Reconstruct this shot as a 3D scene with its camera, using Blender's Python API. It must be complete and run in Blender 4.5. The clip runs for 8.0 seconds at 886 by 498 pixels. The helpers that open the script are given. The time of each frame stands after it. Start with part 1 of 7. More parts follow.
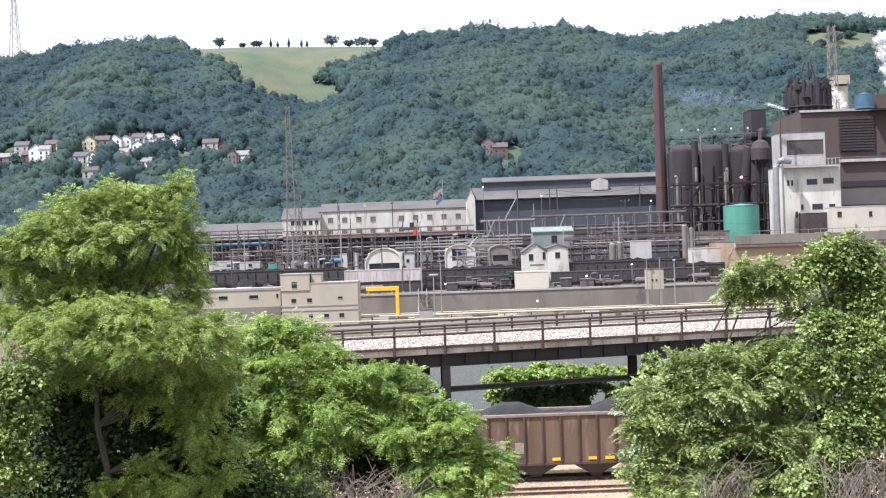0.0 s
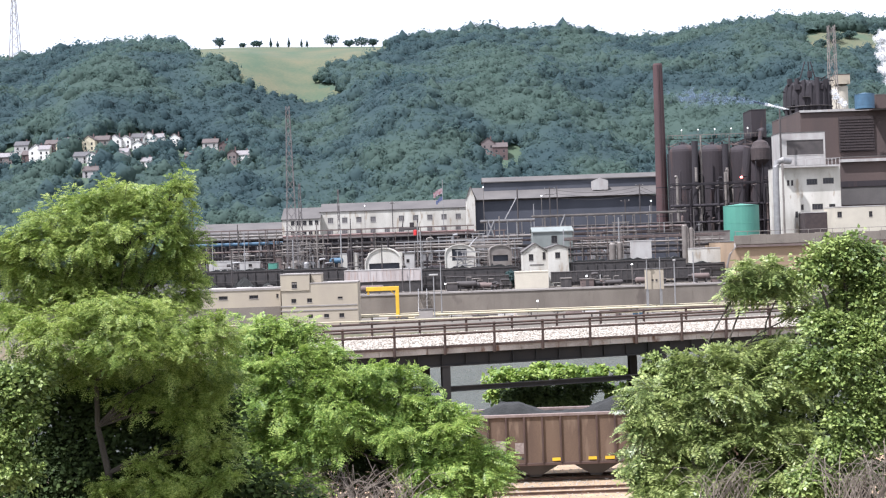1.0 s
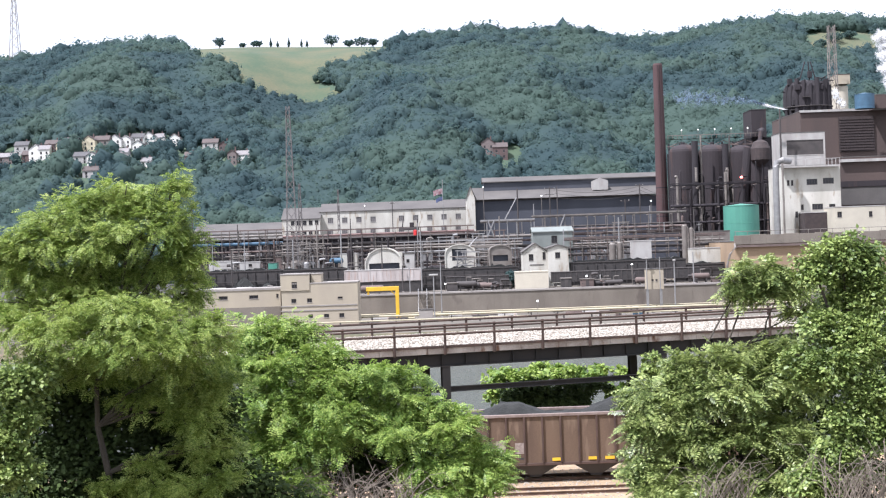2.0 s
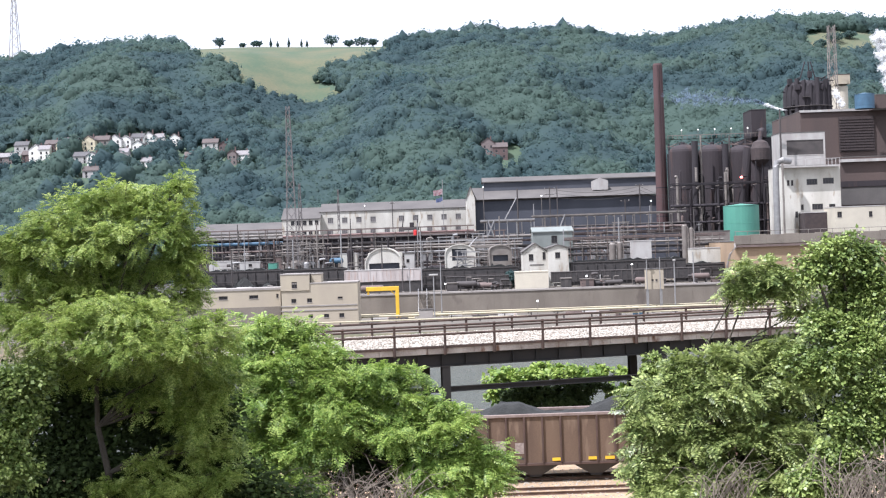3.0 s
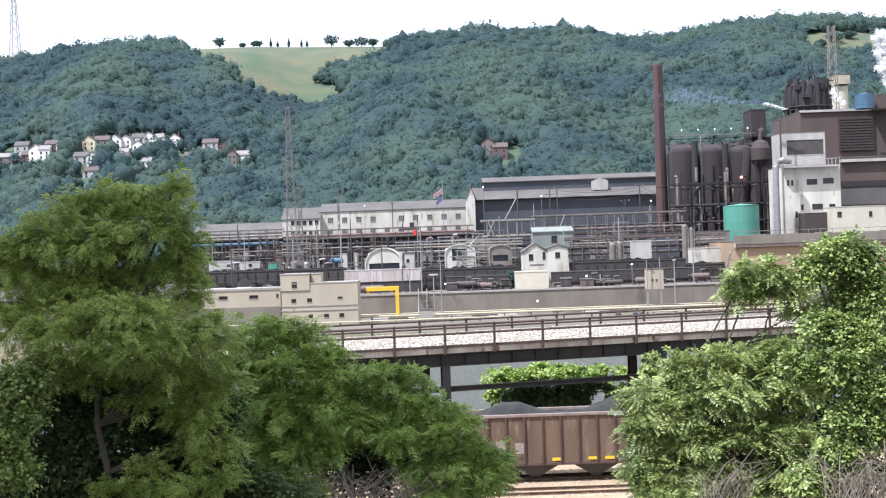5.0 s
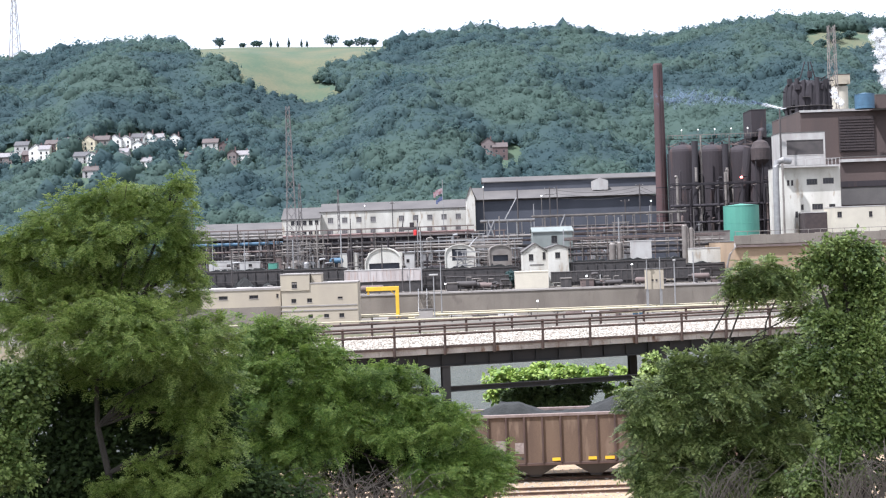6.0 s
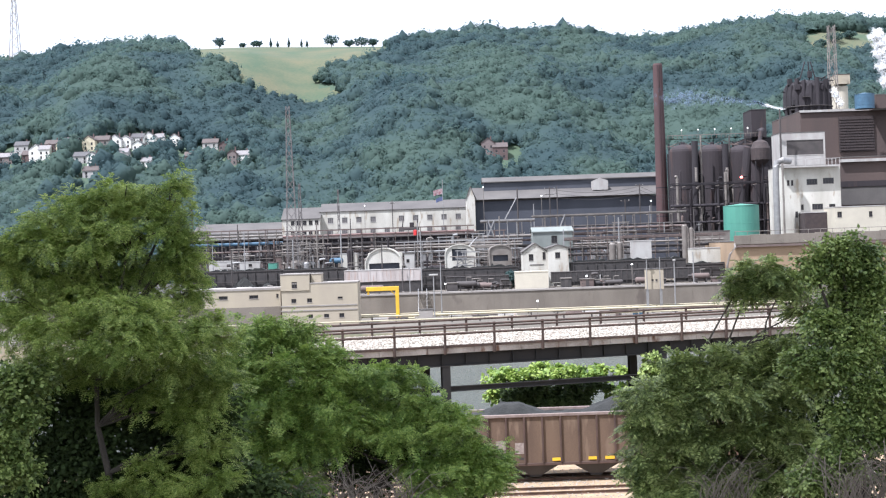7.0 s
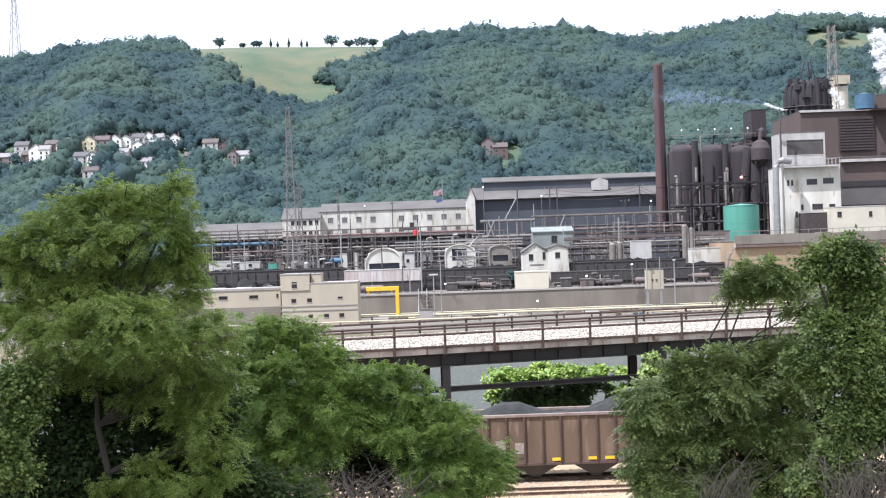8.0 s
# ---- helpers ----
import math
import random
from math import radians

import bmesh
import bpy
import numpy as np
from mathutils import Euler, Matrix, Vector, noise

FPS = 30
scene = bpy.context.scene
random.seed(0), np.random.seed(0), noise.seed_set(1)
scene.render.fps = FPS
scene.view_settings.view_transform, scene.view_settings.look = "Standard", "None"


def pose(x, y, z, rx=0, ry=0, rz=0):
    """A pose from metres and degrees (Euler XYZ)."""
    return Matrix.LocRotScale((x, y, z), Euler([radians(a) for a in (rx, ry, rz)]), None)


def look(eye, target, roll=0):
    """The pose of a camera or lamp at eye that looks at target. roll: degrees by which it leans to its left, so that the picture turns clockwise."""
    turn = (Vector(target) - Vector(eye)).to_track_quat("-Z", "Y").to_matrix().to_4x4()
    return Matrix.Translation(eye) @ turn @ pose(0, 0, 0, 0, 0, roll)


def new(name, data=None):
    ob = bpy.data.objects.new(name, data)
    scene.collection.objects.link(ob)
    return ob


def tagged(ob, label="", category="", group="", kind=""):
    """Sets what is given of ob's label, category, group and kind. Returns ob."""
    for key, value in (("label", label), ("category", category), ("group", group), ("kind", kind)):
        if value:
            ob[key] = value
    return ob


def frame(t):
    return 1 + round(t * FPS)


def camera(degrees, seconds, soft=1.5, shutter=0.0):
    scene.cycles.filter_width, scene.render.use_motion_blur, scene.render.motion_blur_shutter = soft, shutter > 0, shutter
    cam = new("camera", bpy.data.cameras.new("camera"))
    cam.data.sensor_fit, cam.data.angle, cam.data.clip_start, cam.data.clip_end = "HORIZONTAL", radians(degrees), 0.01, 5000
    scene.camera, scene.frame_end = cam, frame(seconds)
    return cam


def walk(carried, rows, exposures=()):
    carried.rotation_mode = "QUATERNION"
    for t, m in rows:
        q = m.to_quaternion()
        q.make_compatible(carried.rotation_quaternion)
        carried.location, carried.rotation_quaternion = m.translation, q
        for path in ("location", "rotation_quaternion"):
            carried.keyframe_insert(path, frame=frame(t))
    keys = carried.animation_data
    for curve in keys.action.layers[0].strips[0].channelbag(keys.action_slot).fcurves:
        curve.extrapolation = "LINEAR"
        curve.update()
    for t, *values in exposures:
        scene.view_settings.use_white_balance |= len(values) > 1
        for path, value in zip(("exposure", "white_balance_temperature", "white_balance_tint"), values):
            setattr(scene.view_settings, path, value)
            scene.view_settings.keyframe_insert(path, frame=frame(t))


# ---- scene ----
# camera: stands still on the hillside over the tracks, level, leaning two degrees
cam = camera(36.18, 8.0, soft=1.2)
EYE = look((0, 0, 20), (0, 100, 20), -2)
walk(cam, [(0.0, EYE), (8.0, EYE)], exposures=[(0.0, 0.91, 5860, 15), (3.0, 0.91, 5840, 15), (5.5, 0.98, 5770, 13), (8.0, 1.01, 5760, 13)])

# world: hazy bright sky with thin cloud, one high sun from the left
SUN_EL, SUN_AZ = 60, 233  # degrees; azimuth clockwise from +y
world = bpy.data.worlds.new("sky")
scene.world = world
world.use_nodes = True
wn, wl = world.node_tree.nodes, world.node_tree.links
sky = wn.new("ShaderNodeTexSky")
sky.sky_type = "NISHITA"
sky.sun_disc = False
sky.sun_elevation, sky.sun_rotation = radians(SUN_EL), radians(SUN_AZ)
sky.dust_density = 3.0
wtc = wn.new("ShaderNodeTexCoord")
wno = wn.new("ShaderNodeTexNoise")
wno.inputs["Scale"].default_value = 2.2
wno.inputs["Detail"].default_value = 6
wramp = wn.new("ShaderNodeValToRGB")
wramp.color_ramp.elements[0].position, wramp.color_ramp.elements[1].position = 0.25, 0.6
wramp.color_ramp.elements[0].color = (0.8, 0.8, 0.8, 1)
wmix = wn.new("ShaderNodeMixRGB")
wmix.inputs[2].default_value = (9.4, 9.6, 9.9, 1)
wl.new(wtc.outputs["Generated"], wno.inputs["Vector"])
wl.new(wno.outputs["Fac"], wramp.inputs["Fac"])
wl.new(wramp.outputs["Color"], wmix.inputs["Fac"])
wl.new(sky.outputs["Color"], wmix.inputs[1])
wl.new(wmix.outputs["Color"], wn["Background"].inputs["Color"])
wn["Background"].inputs["Strength"].default_value = 0.079
sun = new("sun", bpy.data.lights.new("sun", "SUN"))
sun.data.energy, sun.data.angle, sun.data.color = 4.4, radians(1.0), (1.0, 0.96, 0.91)
sa, se = radians(SUN_AZ), radians(SUN_EL)
SUN_WAY = Vector((math.sin(sa) * math.cos(se), math.cos(sa) * math.cos(se), math.sin(se)))
sun.matrix_world = look(SUN_WAY * 100, (0, 0, 0))


# ---------------------------------------------------------------- materials
def mat(name, a, b=None, rough=0.8, metal=0.0, scale=1.0, fine=20.0, bump=0.2, streak=0.0, rust=None, rust_at=0.62):
    """Two-scale procedural surface: a to b by broad noise, fine grain, relief, upright streaks, patches of rust."""
    m = bpy.data.materials.new(name)
    m.use_nodes = True
    n, l = m.node_tree.nodes, m.node_tree.links
    p = n["Principled BSDF"]
    p.inputs["Roughness"].default_value, p.inputs["Metallic"].default_value = rough, metal
    b = b or tuple(c * 0.7 for c in a)
    tc = n.new("ShaderNodeTexCoord")
    big, small = n.new("ShaderNodeTexNoise"), n.new("ShaderNodeTexNoise")
    big.inputs["Scale"].default_value, small.inputs["Scale"].default_value = scale, fine
    big.inputs["Detail"].default_value = 6
    src = tc.outputs["Object"]
    if streak:
        mp = n.new("ShaderNodeMapping")
        mp.inputs["Scale"].default_value = (1, 1, 1 - streak)
        l.new(src, mp.inputs["Vector"])
        l.new(mp.outputs["Vector"], big.inputs["Vector"])
    else:
        l.new(src, big.inputs["Vector"])
    l.new(src, small.inputs["Vector"])
    add = n.new("ShaderNodeMath")
    add.operation = "MULTIPLY_ADD"
    add.inputs[1].default_value = 0.35
    l.new(small.outputs["Fac"], add.inputs[0])
    l.new(big.outputs["Fac"], add.inputs[2])
    ramp = n.new("ShaderNodeValToRGB")
    ramp.color_ramp.elements[0].position, ramp.color_ramp.elements[1].position = 0.5, 0.85
    ramp.color_ramp.elements[0].color, ramp.color_ramp.elements[1].color = (*a, 1), (*b, 1)
    l.new(add.outputs[0], ramp.inputs["Fac"])
    col = ramp.outputs["Color"]
    if rust:
        rn, rr, mx = n.new("ShaderNodeTexNoise"), n.new("ShaderNodeValToRGB"), n.new("ShaderNodeMixRGB")
        rn.inputs["Scale"].default_value, rn.inputs["Detail"].default_value = scale * 2.3, 8
        rr.color_ramp.elements[0].position, rr.color_ramp.elements[1].position = rust_at - 0.05, rust_at + 0.05
        l.new((mp.outputs["Vector"] if streak else src), rn.inputs["Vector"])
        l.new(rn.outputs["Fac"], rr.inputs["Fac"])
        l.new(rr.outputs["Color"], mx.inputs["Fac"])
        l.new(col, mx.inputs[1])
        mx.inputs[2].default_value = (*rust, 1)
        col = mx.outputs["Color"]
    l.new(col, p.inputs["Base Color"])
    if bump:
        bp = n.new("ShaderNodeBump")
        bp.inputs["Strength"].default_value, bp.inputs["Distance"].default_value = bump, 0.05
        l.new(small.outputs["Fac"], bp.inputs["Height"])
        l.new(bp.outputs["Normal"], p.inputs["Normal"])
    return m


def leaf_mat(name, a, b, c, scale=0.6, trans=0.35, rough=0.45, jitter=0.45):
    """Foliage: colour from leaf to leaf and from bough to bough, light shining through."""
    m = bpy.data.materials.new(name)
    m.use_nodes = True
    n, l = m.node_tree.nodes, m.node_tree.links
    p = n["Principled BSDF"]
    p.inputs["Roughness"].default_value = rough
    geo, tc, no = n.new("ShaderNodeNewGeometry"), n.new("ShaderNodeTexCoord"), n.new("ShaderNodeTexNoise")
    no.inputs["Scale"].default_value, no.inputs["Detail"].default_value = scale, 3
    l.new(tc.outputs["Object"], no.inputs["Vector"])
    add = n.new("ShaderNodeMath")
    add.operation = "MULTIPLY_ADD"
    add.inputs[1].default_value = jitter
    l.new(geo.outputs["Random Per Island"], add.inputs[0])
    l.new(no.outputs["Fac"], add.inputs[2])
    ramp = n.new("ShaderNodeValToRGB")
    ramp.color_ramp.elements[0].position, ramp.color_ramp.elements[1].position = 0.4, 0.5 + jitter
    ramp.color_ramp.elements[0].color, ramp.color_ramp.elements[1].color = (*a, 1), (*c, 1)
    e = ramp.color_ramp.elements.new(0.45 + jitter / 2)
    e.color = (*b, 1)
    l.new(add.outputs[0], ramp.inputs["Fac"])
    l.new(ramp.outputs["Color"], p.inputs["Base Color"])
    t, mx = n.new("ShaderNodeBsdfTranslucent"), n.new("ShaderNodeMixShader")
    l.new(ramp.outputs["Color"], t.inputs["Color"])
    mx.inputs["Fac"].default_value = trans
    l.new(p.outputs["BSDF"], mx.inputs[1])
    l.new(t.outputs["BSDF"], mx.inputs[2])
    l.new(mx.outputs["Shader"], n["Material Output"].inputs["Surface"])
    return m


def glass_mat(name, colour, rough=0.12):
    m = bpy.data.materials.new(name)
    m.use_nodes = True
    p = m.node_tree.nodes["Principled BSDF"]
    p.inputs["Base Color"].default_value = (*colour, 1)
    p.inputs["Roughness"].default_value = rough
    p.inputs["IOR"].default_value = 1.5
    return m


def glow_mat(name, colour, strength):
    m = bpy.data.materials.new(name)
    m.use_nodes = True
    p = m.node_tree.nodes["Principled BSDF"]
    p.inputs["Emission Color"].default_value = (*colour, 1)
    p.inputs["Emission Strength"].default_value = strength
    return m


def smoke_mat(name, colour, density):
    """Thin smoke: see-through lumps, dense in the middle of each by a soft noise."""
    m = bpy.data.materials.new(name)
    m.use_nodes = True
    n, l = m.node_tree.nodes, m.node_tree.links
    d, t, mx = n.new("ShaderNodeBsdfDiffuse"), n.new("ShaderNodeBsdfTransparent"), n.new("ShaderNodeMixShader")
    tr, ad = n.new("ShaderNodeBsdfTranslucent"), n.new("ShaderNodeMixShader")
    d.inputs["Color"].default_value = tr.inputs["Color"].default_value = (*colour, 1)
    tc, no, ramp = n.new("ShaderNodeTexCoord"), n.new("ShaderNodeTexNoise"), n.new("ShaderNodeValToRGB")
    no.inputs["Scale"].default_value, no.inputs["Detail"].default_value = 0.35, 5
    ramp.color_ramp.elements[0].position, ramp.color_ramp.elements[1].position = 0.35, 0.75
    ramp.color_ramp.elements[0].color, ramp.color_ramp.elements[1].color = (0, 0, 0, 1), (density, density, density, 1)
    l.new(tc.outputs["Object"], no.inputs["Vector"])
    l.new(no.outputs["Fac"], ramp.inputs["Fac"])
    mid, ball, mul = n.new("ShaderNodeMapping"), n.new("ShaderNodeTexGradient"), n.new("ShaderNodeMath")
    mid.inputs["Location"].default_value, mid.inputs["Scale"].default_value = (-1, -1, -1), (2, 2, 2)
    ball.gradient_type = "SPHERICAL"
    mul.operation, mul.use_clamp = "MULTIPLY", True
    l.new(tc.outputs["Generated"], mid.inputs["Vector"])
    l.new(mid.outputs["Vector"], ball.inputs["Vector"])
    l.new(ball.outputs["Fac"], mul.inputs[0])
    l.new(ramp.outputs["Color"], mul.inputs[1])
    l.new(mul.outputs[0], mx.inputs["Fac"])
    ad.inputs["Fac"].default_value = 0.5
    l.new(d.outputs[0], ad.inputs[1])
    l.new(tr.outputs[0], ad.inputs[2])
    l.new(t.outputs[0], mx.inputs[1])
    l.new(ad.outputs[0], mx.inputs[2])
    l.new(mx.outputs[0], n["Material Output"].inputs["Surface"])
    return m


M_SOIL = mat("soil", (0.16, 0.12, 0.08), (0.07, 0.075, 0.04), 0.95, scale=0.3, fine=6, bump=0.5)
M_BALLAST_BED = mat("ballast_bed", (0.42, 0.3, 0.19), (0.29, 0.21, 0.135), 0.95, scale=0.8, fine=14, bump=0.8)
M_STONE = mat("ballast_stone", (0.5, 0.455, 0.395), (0.23, 0.198, 0.165), 0.9, scale=9, fine=40)
M_RAIL = mat("rail_steel", (0.17, 0.11, 0.08), (0.09, 0.06, 0.05), 0.5, 0.6, 2, 30)
M_TIE = mat("tie_wood", (0.10, 0.07, 0.055), (0.05, 0.04, 0.035), 0.9, 0, 2, 40, 0.5)
M_GIRDER = mat("bridge_girder_steel", (0.016, 0.015, 0.015), (0.028, 0.024, 0.022), 0.7, 0.2, 0.6, 12)
M_RAILING = mat("railing_rust", (0.095, 0.06, 0.047), (0.055, 0.038, 0.032), 0.8, 0.2, 2, 30)
M_FASCIA = mat("bridge_fascia", (0.5, 0.45, 0.41), (0.27, 0.23, 0.2), 0.85, 0, 0.7, 12, 0.3, 0.7, (0.16, 0.09, 0.06))
M_HOPPER = mat("hopper_brown_paint", (0.145, 0.095, 0.062), (0.1, 0.064, 0.044), 0.85, 0.0, 0.9, 14, 0.15, 0.8, (0.175, 0.12, 0.082), 0.6)
# ribs, sills and rungs in a darker brown than the side sheets
M_HOPPER_RIB = mat("hopper_rib_dark", (0.062, 0.0384, 0.031), (0.093, 0.0558, 0.0434), 0.7, 0.1, 1.5, 20)
M_HOPPER_RIM = mat("hopper_rim_paint", (0.272, 0.216, 0.192), (0.176, 0.128, 0.112), 0.7, 0.1, 1.5, 20)
M_COAL = mat("coal", (0.0154, 0.0161, 0.0154), (0.0294, 0.0294, 0.028), 0.95, 0, 1.2, 9, 1.0)
M_BLACK = mat("black_steel", (0.04, 0.037, 0.037), (0.062, 0.055, 0.053), 0.7, 0.2, 1, 15)
M_YELLOW_REFLECTOR = mat("yellow_reflector", (0.8, 0.5, 0.03), (0.7, 0.42, 0.03), 0.5)
M_GREY_STENCIL = mat("grey_stencil", (0.34, 0.29, 0.26), (0.2, 0.15, 0.13), 0.8, 0, 6, 40)
M_BEIGE = mat("beige_render", (0.396, 0.344, 0.258), (0.344, 0.297, 0.232), 0.85, 0, 0.25, 5, 0.1, 0.6)
M_CREAM = mat("cream_panel", (0.521, 0.479, 0.386), (0.454, 0.412, 0.336), 0.7, 0, 0.3, 5, 0.1)
M_WHITE = mat("white_wall", (0.56, 0.54, 0.485), (0.4, 0.375, 0.325), 0.8, 0, 0.3, 4, 0.1, 0.7, (0.34, 0.29, 0.23), 0.62)
M_OFFWHITE = mat("offwhite_metal", (0.42, 0.407, 0.386), (0.319, 0.294, 0.277), 0.6, 0, 0.4, 6, 0.1, 0.6, (0.4, 0.3, 0.24), 0.68)
M_ROOF = mat("grey_roof", (0.112, 0.102, 0.095), (0.078, 0.071, 0.068), 0.85, 0, 0.12, 3, 0.2)
M_SHED = mat("dark_blue_cladding", (0.046, 0.05, 0.064), (0.068, 0.072, 0.088), 0.7, 0.1, 0.1, 3, 0.1, 0.8)
M_RUST = mat("dark_rust_steel", (0.036, 0.028, 0.031), (0.024, 0.02, 0.023), 0.85, 0.1, 0.14, 2, 0.3, 0.75, (0.055, 0.035, 0.033), 0.62)
M_RUST_DARK = mat("sooty_steel", (0.035, 0.029, 0.033), (0.023, 0.02, 0.023), 0.85, 0.1, 0.2, 3, 0.3, 0.6)
M_STACK = mat("stack_brick_red", (0.085, 0.046, 0.045), (0.058, 0.034, 0.036), 0.85, 0, 0.15, 3, 0.2, 0.7)
M_BROWN = mat("brown_cladding", (0.098, 0.068, 0.059), (0.072, 0.052, 0.047), 0.8, 0, 0.1, 2, 0.1, 0.8)
M_BROWN_DARK = mat("brown_louvre", (0.055, 0.04, 0.038), (0.038, 0.029, 0.029), 0.8)
M_TAN = mat("tan_wall", (0.33, 0.235, 0.15), (0.26, 0.185, 0.12), 0.9, 0, 0.15, 4, 0.15, 0.5)
M_SAGE = mat("sage_grey_sheet", (0.225, 0.245, 0.23), (0.165, 0.18, 0.168), 0.6, 0, 0.4, 6, 0.1, 0.7, (0.24, 0.2, 0.16), 0.68)
M_PIPE_RED = mat("faded_red_pipe", (0.25, 0.155, 0.14), (0.17, 0.11, 0.1), 0.65, 0, 0.3, 8, 0.1)
M_TEAL = mat("teal_paint", (0.085, 0.27, 0.2), (0.065, 0.21, 0.16), 0.5, 0, 0.3, 5, 0.1, 0.8, (0.06, 0.2, 0.17), 0.66)
M_BLUE = mat("blue_paint", (0.06, 0.13, 0.2), (0.045, 0.095, 0.15), 0.5, 0, 0.5, 6)
M_PIPE = mat("pipe_grey", (0.23, 0.207, 0.185), (0.148, 0.127, 0.112), 0.6, 0.2, 0.4, 8, 0.1)
M_PIPE_RUST = mat("pipe_rusty", (0.18, 0.135, 0.12), (0.11, 0.082, 0.076), 0.7, 0.2, 0.4, 8, 0.1)
M_PIPE_DARK = mat("pipe_dark", (0.085, 0.074, 0.07), (0.058, 0.051, 0.05), 0.7, 0.2, 0.4, 8, 0.1)
M_SILVER = mat("galvanised_steel", (0.324, 0.317, 0.31), (0.245, 0.238, 0.238), 0.5, 0.4, 0.8, 8, 0.1)
M_YELLOW = mat("yellow_paint", (0.72, 0.45, 0.03), (0.6, 0.36, 0.03), 0.5, 0, 0.8, 10)
M_PALE_YELLOW = mat("pale_yellow_pipe", (0.476, 0.425, 0.289), (0.391, 0.34, 0.238), 0.6, 0, 0.3, 6)
M_CONCRETE = mat("concrete_wall", (0.205, 0.178, 0.148), (0.14, 0.12, 0.1), 0.9, 0, 0.16, 4, 0.3, 0.55, (0.12, 0.1, 0.085), 0.66)
M_CONCRETE_LIGHT = mat("concrete_cap", (0.323, 0.297, 0.272), (0.255, 0.23, 0.212), 0.9, 0, 0.3, 5, 0.2)
M_YARD = mat("yard_surface", (0.15, 0.132, 0.108), (0.1, 0.088, 0.073), 0.95, 0, 0.06, 2, 0.2)
M_MAST = mat("weathered_mast_steel", (0.17, 0.155, 0.15), (0.11, 0.1, 0.1), 0.7, 0.2, 1, 10)
M_TERRACE = mat("cinder_ground", (0.075, 0.066, 0.062), (0.05, 0.045, 0.044), 0.95, 0, 0.1, 2, 0.3)
M_BARK = mat("bark", (0.09, 0.075, 0.06), (0.05, 0.042, 0.035), 0.95, 0, 3, 25, 0.8, 0.6)
M_DRY = mat("dry_stems", (0.24, 0.2, 0.16), (0.14, 0.115, 0.095), 0.9, 0, 3, 25)
M_GLASS = glass_mat("dark_glass", (0.03, 0.03, 0.035))
M_GLASS_GREY = glass_mat("dusty_glass", (0.13, 0.12, 0.12), 0.4)
M_RED = mat("red_paint", (0.6, 0.03, 0.03), (0.45, 0.03, 0.03), 0.5)
M_FLAG_RED = mat("flag_red_white", (0.25, 0.1, 0.11), (0.36, 0.31, 0.32), 0.8, 0, 1.5, 6, 0)
M_FLAG_BLUE = mat("flag_blue", (0.06, 0.08, 0.17), (0.1, 0.12, 0.22), 0.8, 0, 1.5, 6, 0)
M_LAMP = glow_mat("lamp_white", (1.0, 0.97, 0.9), 1.5)
M_LAMP_RED = glow_mat("lamp_red", (1.0, 0.12, 0.08), 4)
M_STEAM = smoke_mat("white_steam", (0.97, 0.97, 0.97), 2.4)
M_SMOKE = smoke_mat("blue_grey_smoke", (0.24, 0.31, 0.41), 0.85)
M_HILL = mat("hill_soil_and_undergrowth", (0.05, 0.08, 0.055), (0.065, 0.095, 0.055), 0.95, 0, 0.02, 0.6, 0.3)
M_MEADOW = mat("meadow_grass", (0.052, 0.082, 0.046), (0.108, 0.104, 0.058), 0.95, 0, 0.035, 0.5, 0.3)
# woods colour shifted to blue, distant haze painted into the leaves
M_FOREST_HAZE = leaf_mat("hazed_forest_leaves", (0.05, 0.091, 0.1), (0.067, 0.114, 0.114), (0.087, 0.137, 0.114), 0.016, 0.55, 0.9, 0.1)
M_LEAF_A = leaf_mat("locust_leaves", (0.11, 0.178, 0.036), (0.245, 0.335, 0.072), (0.42, 0.49, 0.14), 0.7, 0.44, 0.5, 0.6)
M_LEAF_B = leaf_mat("bright_shrub_leaves", (0.095, 0.175, 0.036), (0.215, 0.325, 0.066), (0.37, 0.465, 0.115), 0.7, 0.34, 0.5, 0.6)
M_LEAF_C = leaf_mat("sumac_leaves", (0.08, 0.12, 0.036), (0.2, 0.26, 0.08), (0.43, 0.49, 0.18), 0.7, 0.3, 0.4, 0.6)
M_LEAF_D = leaf_mat("vine_leaves", (0.055, 0.095, 0.024), (0.175, 0.245, 0.065), (0.34, 0.415, 0.13), 0.7, 0.28, 0.45, 0.6)
# leaf colour darkened to paint the shade under crowns and bridge
M_LEAF_SHADE = leaf_mat("shade_dark_leaves", (0.026, 0.045, 0.011), (0.042, 0.07, 0.018), (0.07, 0.105, 0.028), 0.7, 0.2, 0.95)


# ---------------------------------------------------------------- helpers
ORIGIN = {}


def thing(name, x, y, z, label, category, group="", kind=""):
    ob = new(name)
    ob.location = (x, y, z)
    ORIGIN[ob] = Vector((x, y, z))
    return tagged(ob, label, category, group, kind)


def part(name, bm, material, parent=None, label=""):
    """One mesh, written in world metres, under a thing or a part."""
    me = bpy.data.meshes.new(name)
    bm.to_mesh(me)
    bm.free()
    me.materials.append(material)
    return place(name, me, parent, label)


def place(name, me, parent=None, label=""):
    ob = new(name, me)
    if parent is not None:
        me.transform(Matrix.Translation(-ORIGIN[parent]))
        ob.parent = parent
        ORIGIN[ob] = ORIGIN[parent]
    else:
        ORIGIN[ob] = Vector((0, 0, 0))
    return tagged(ob, label)


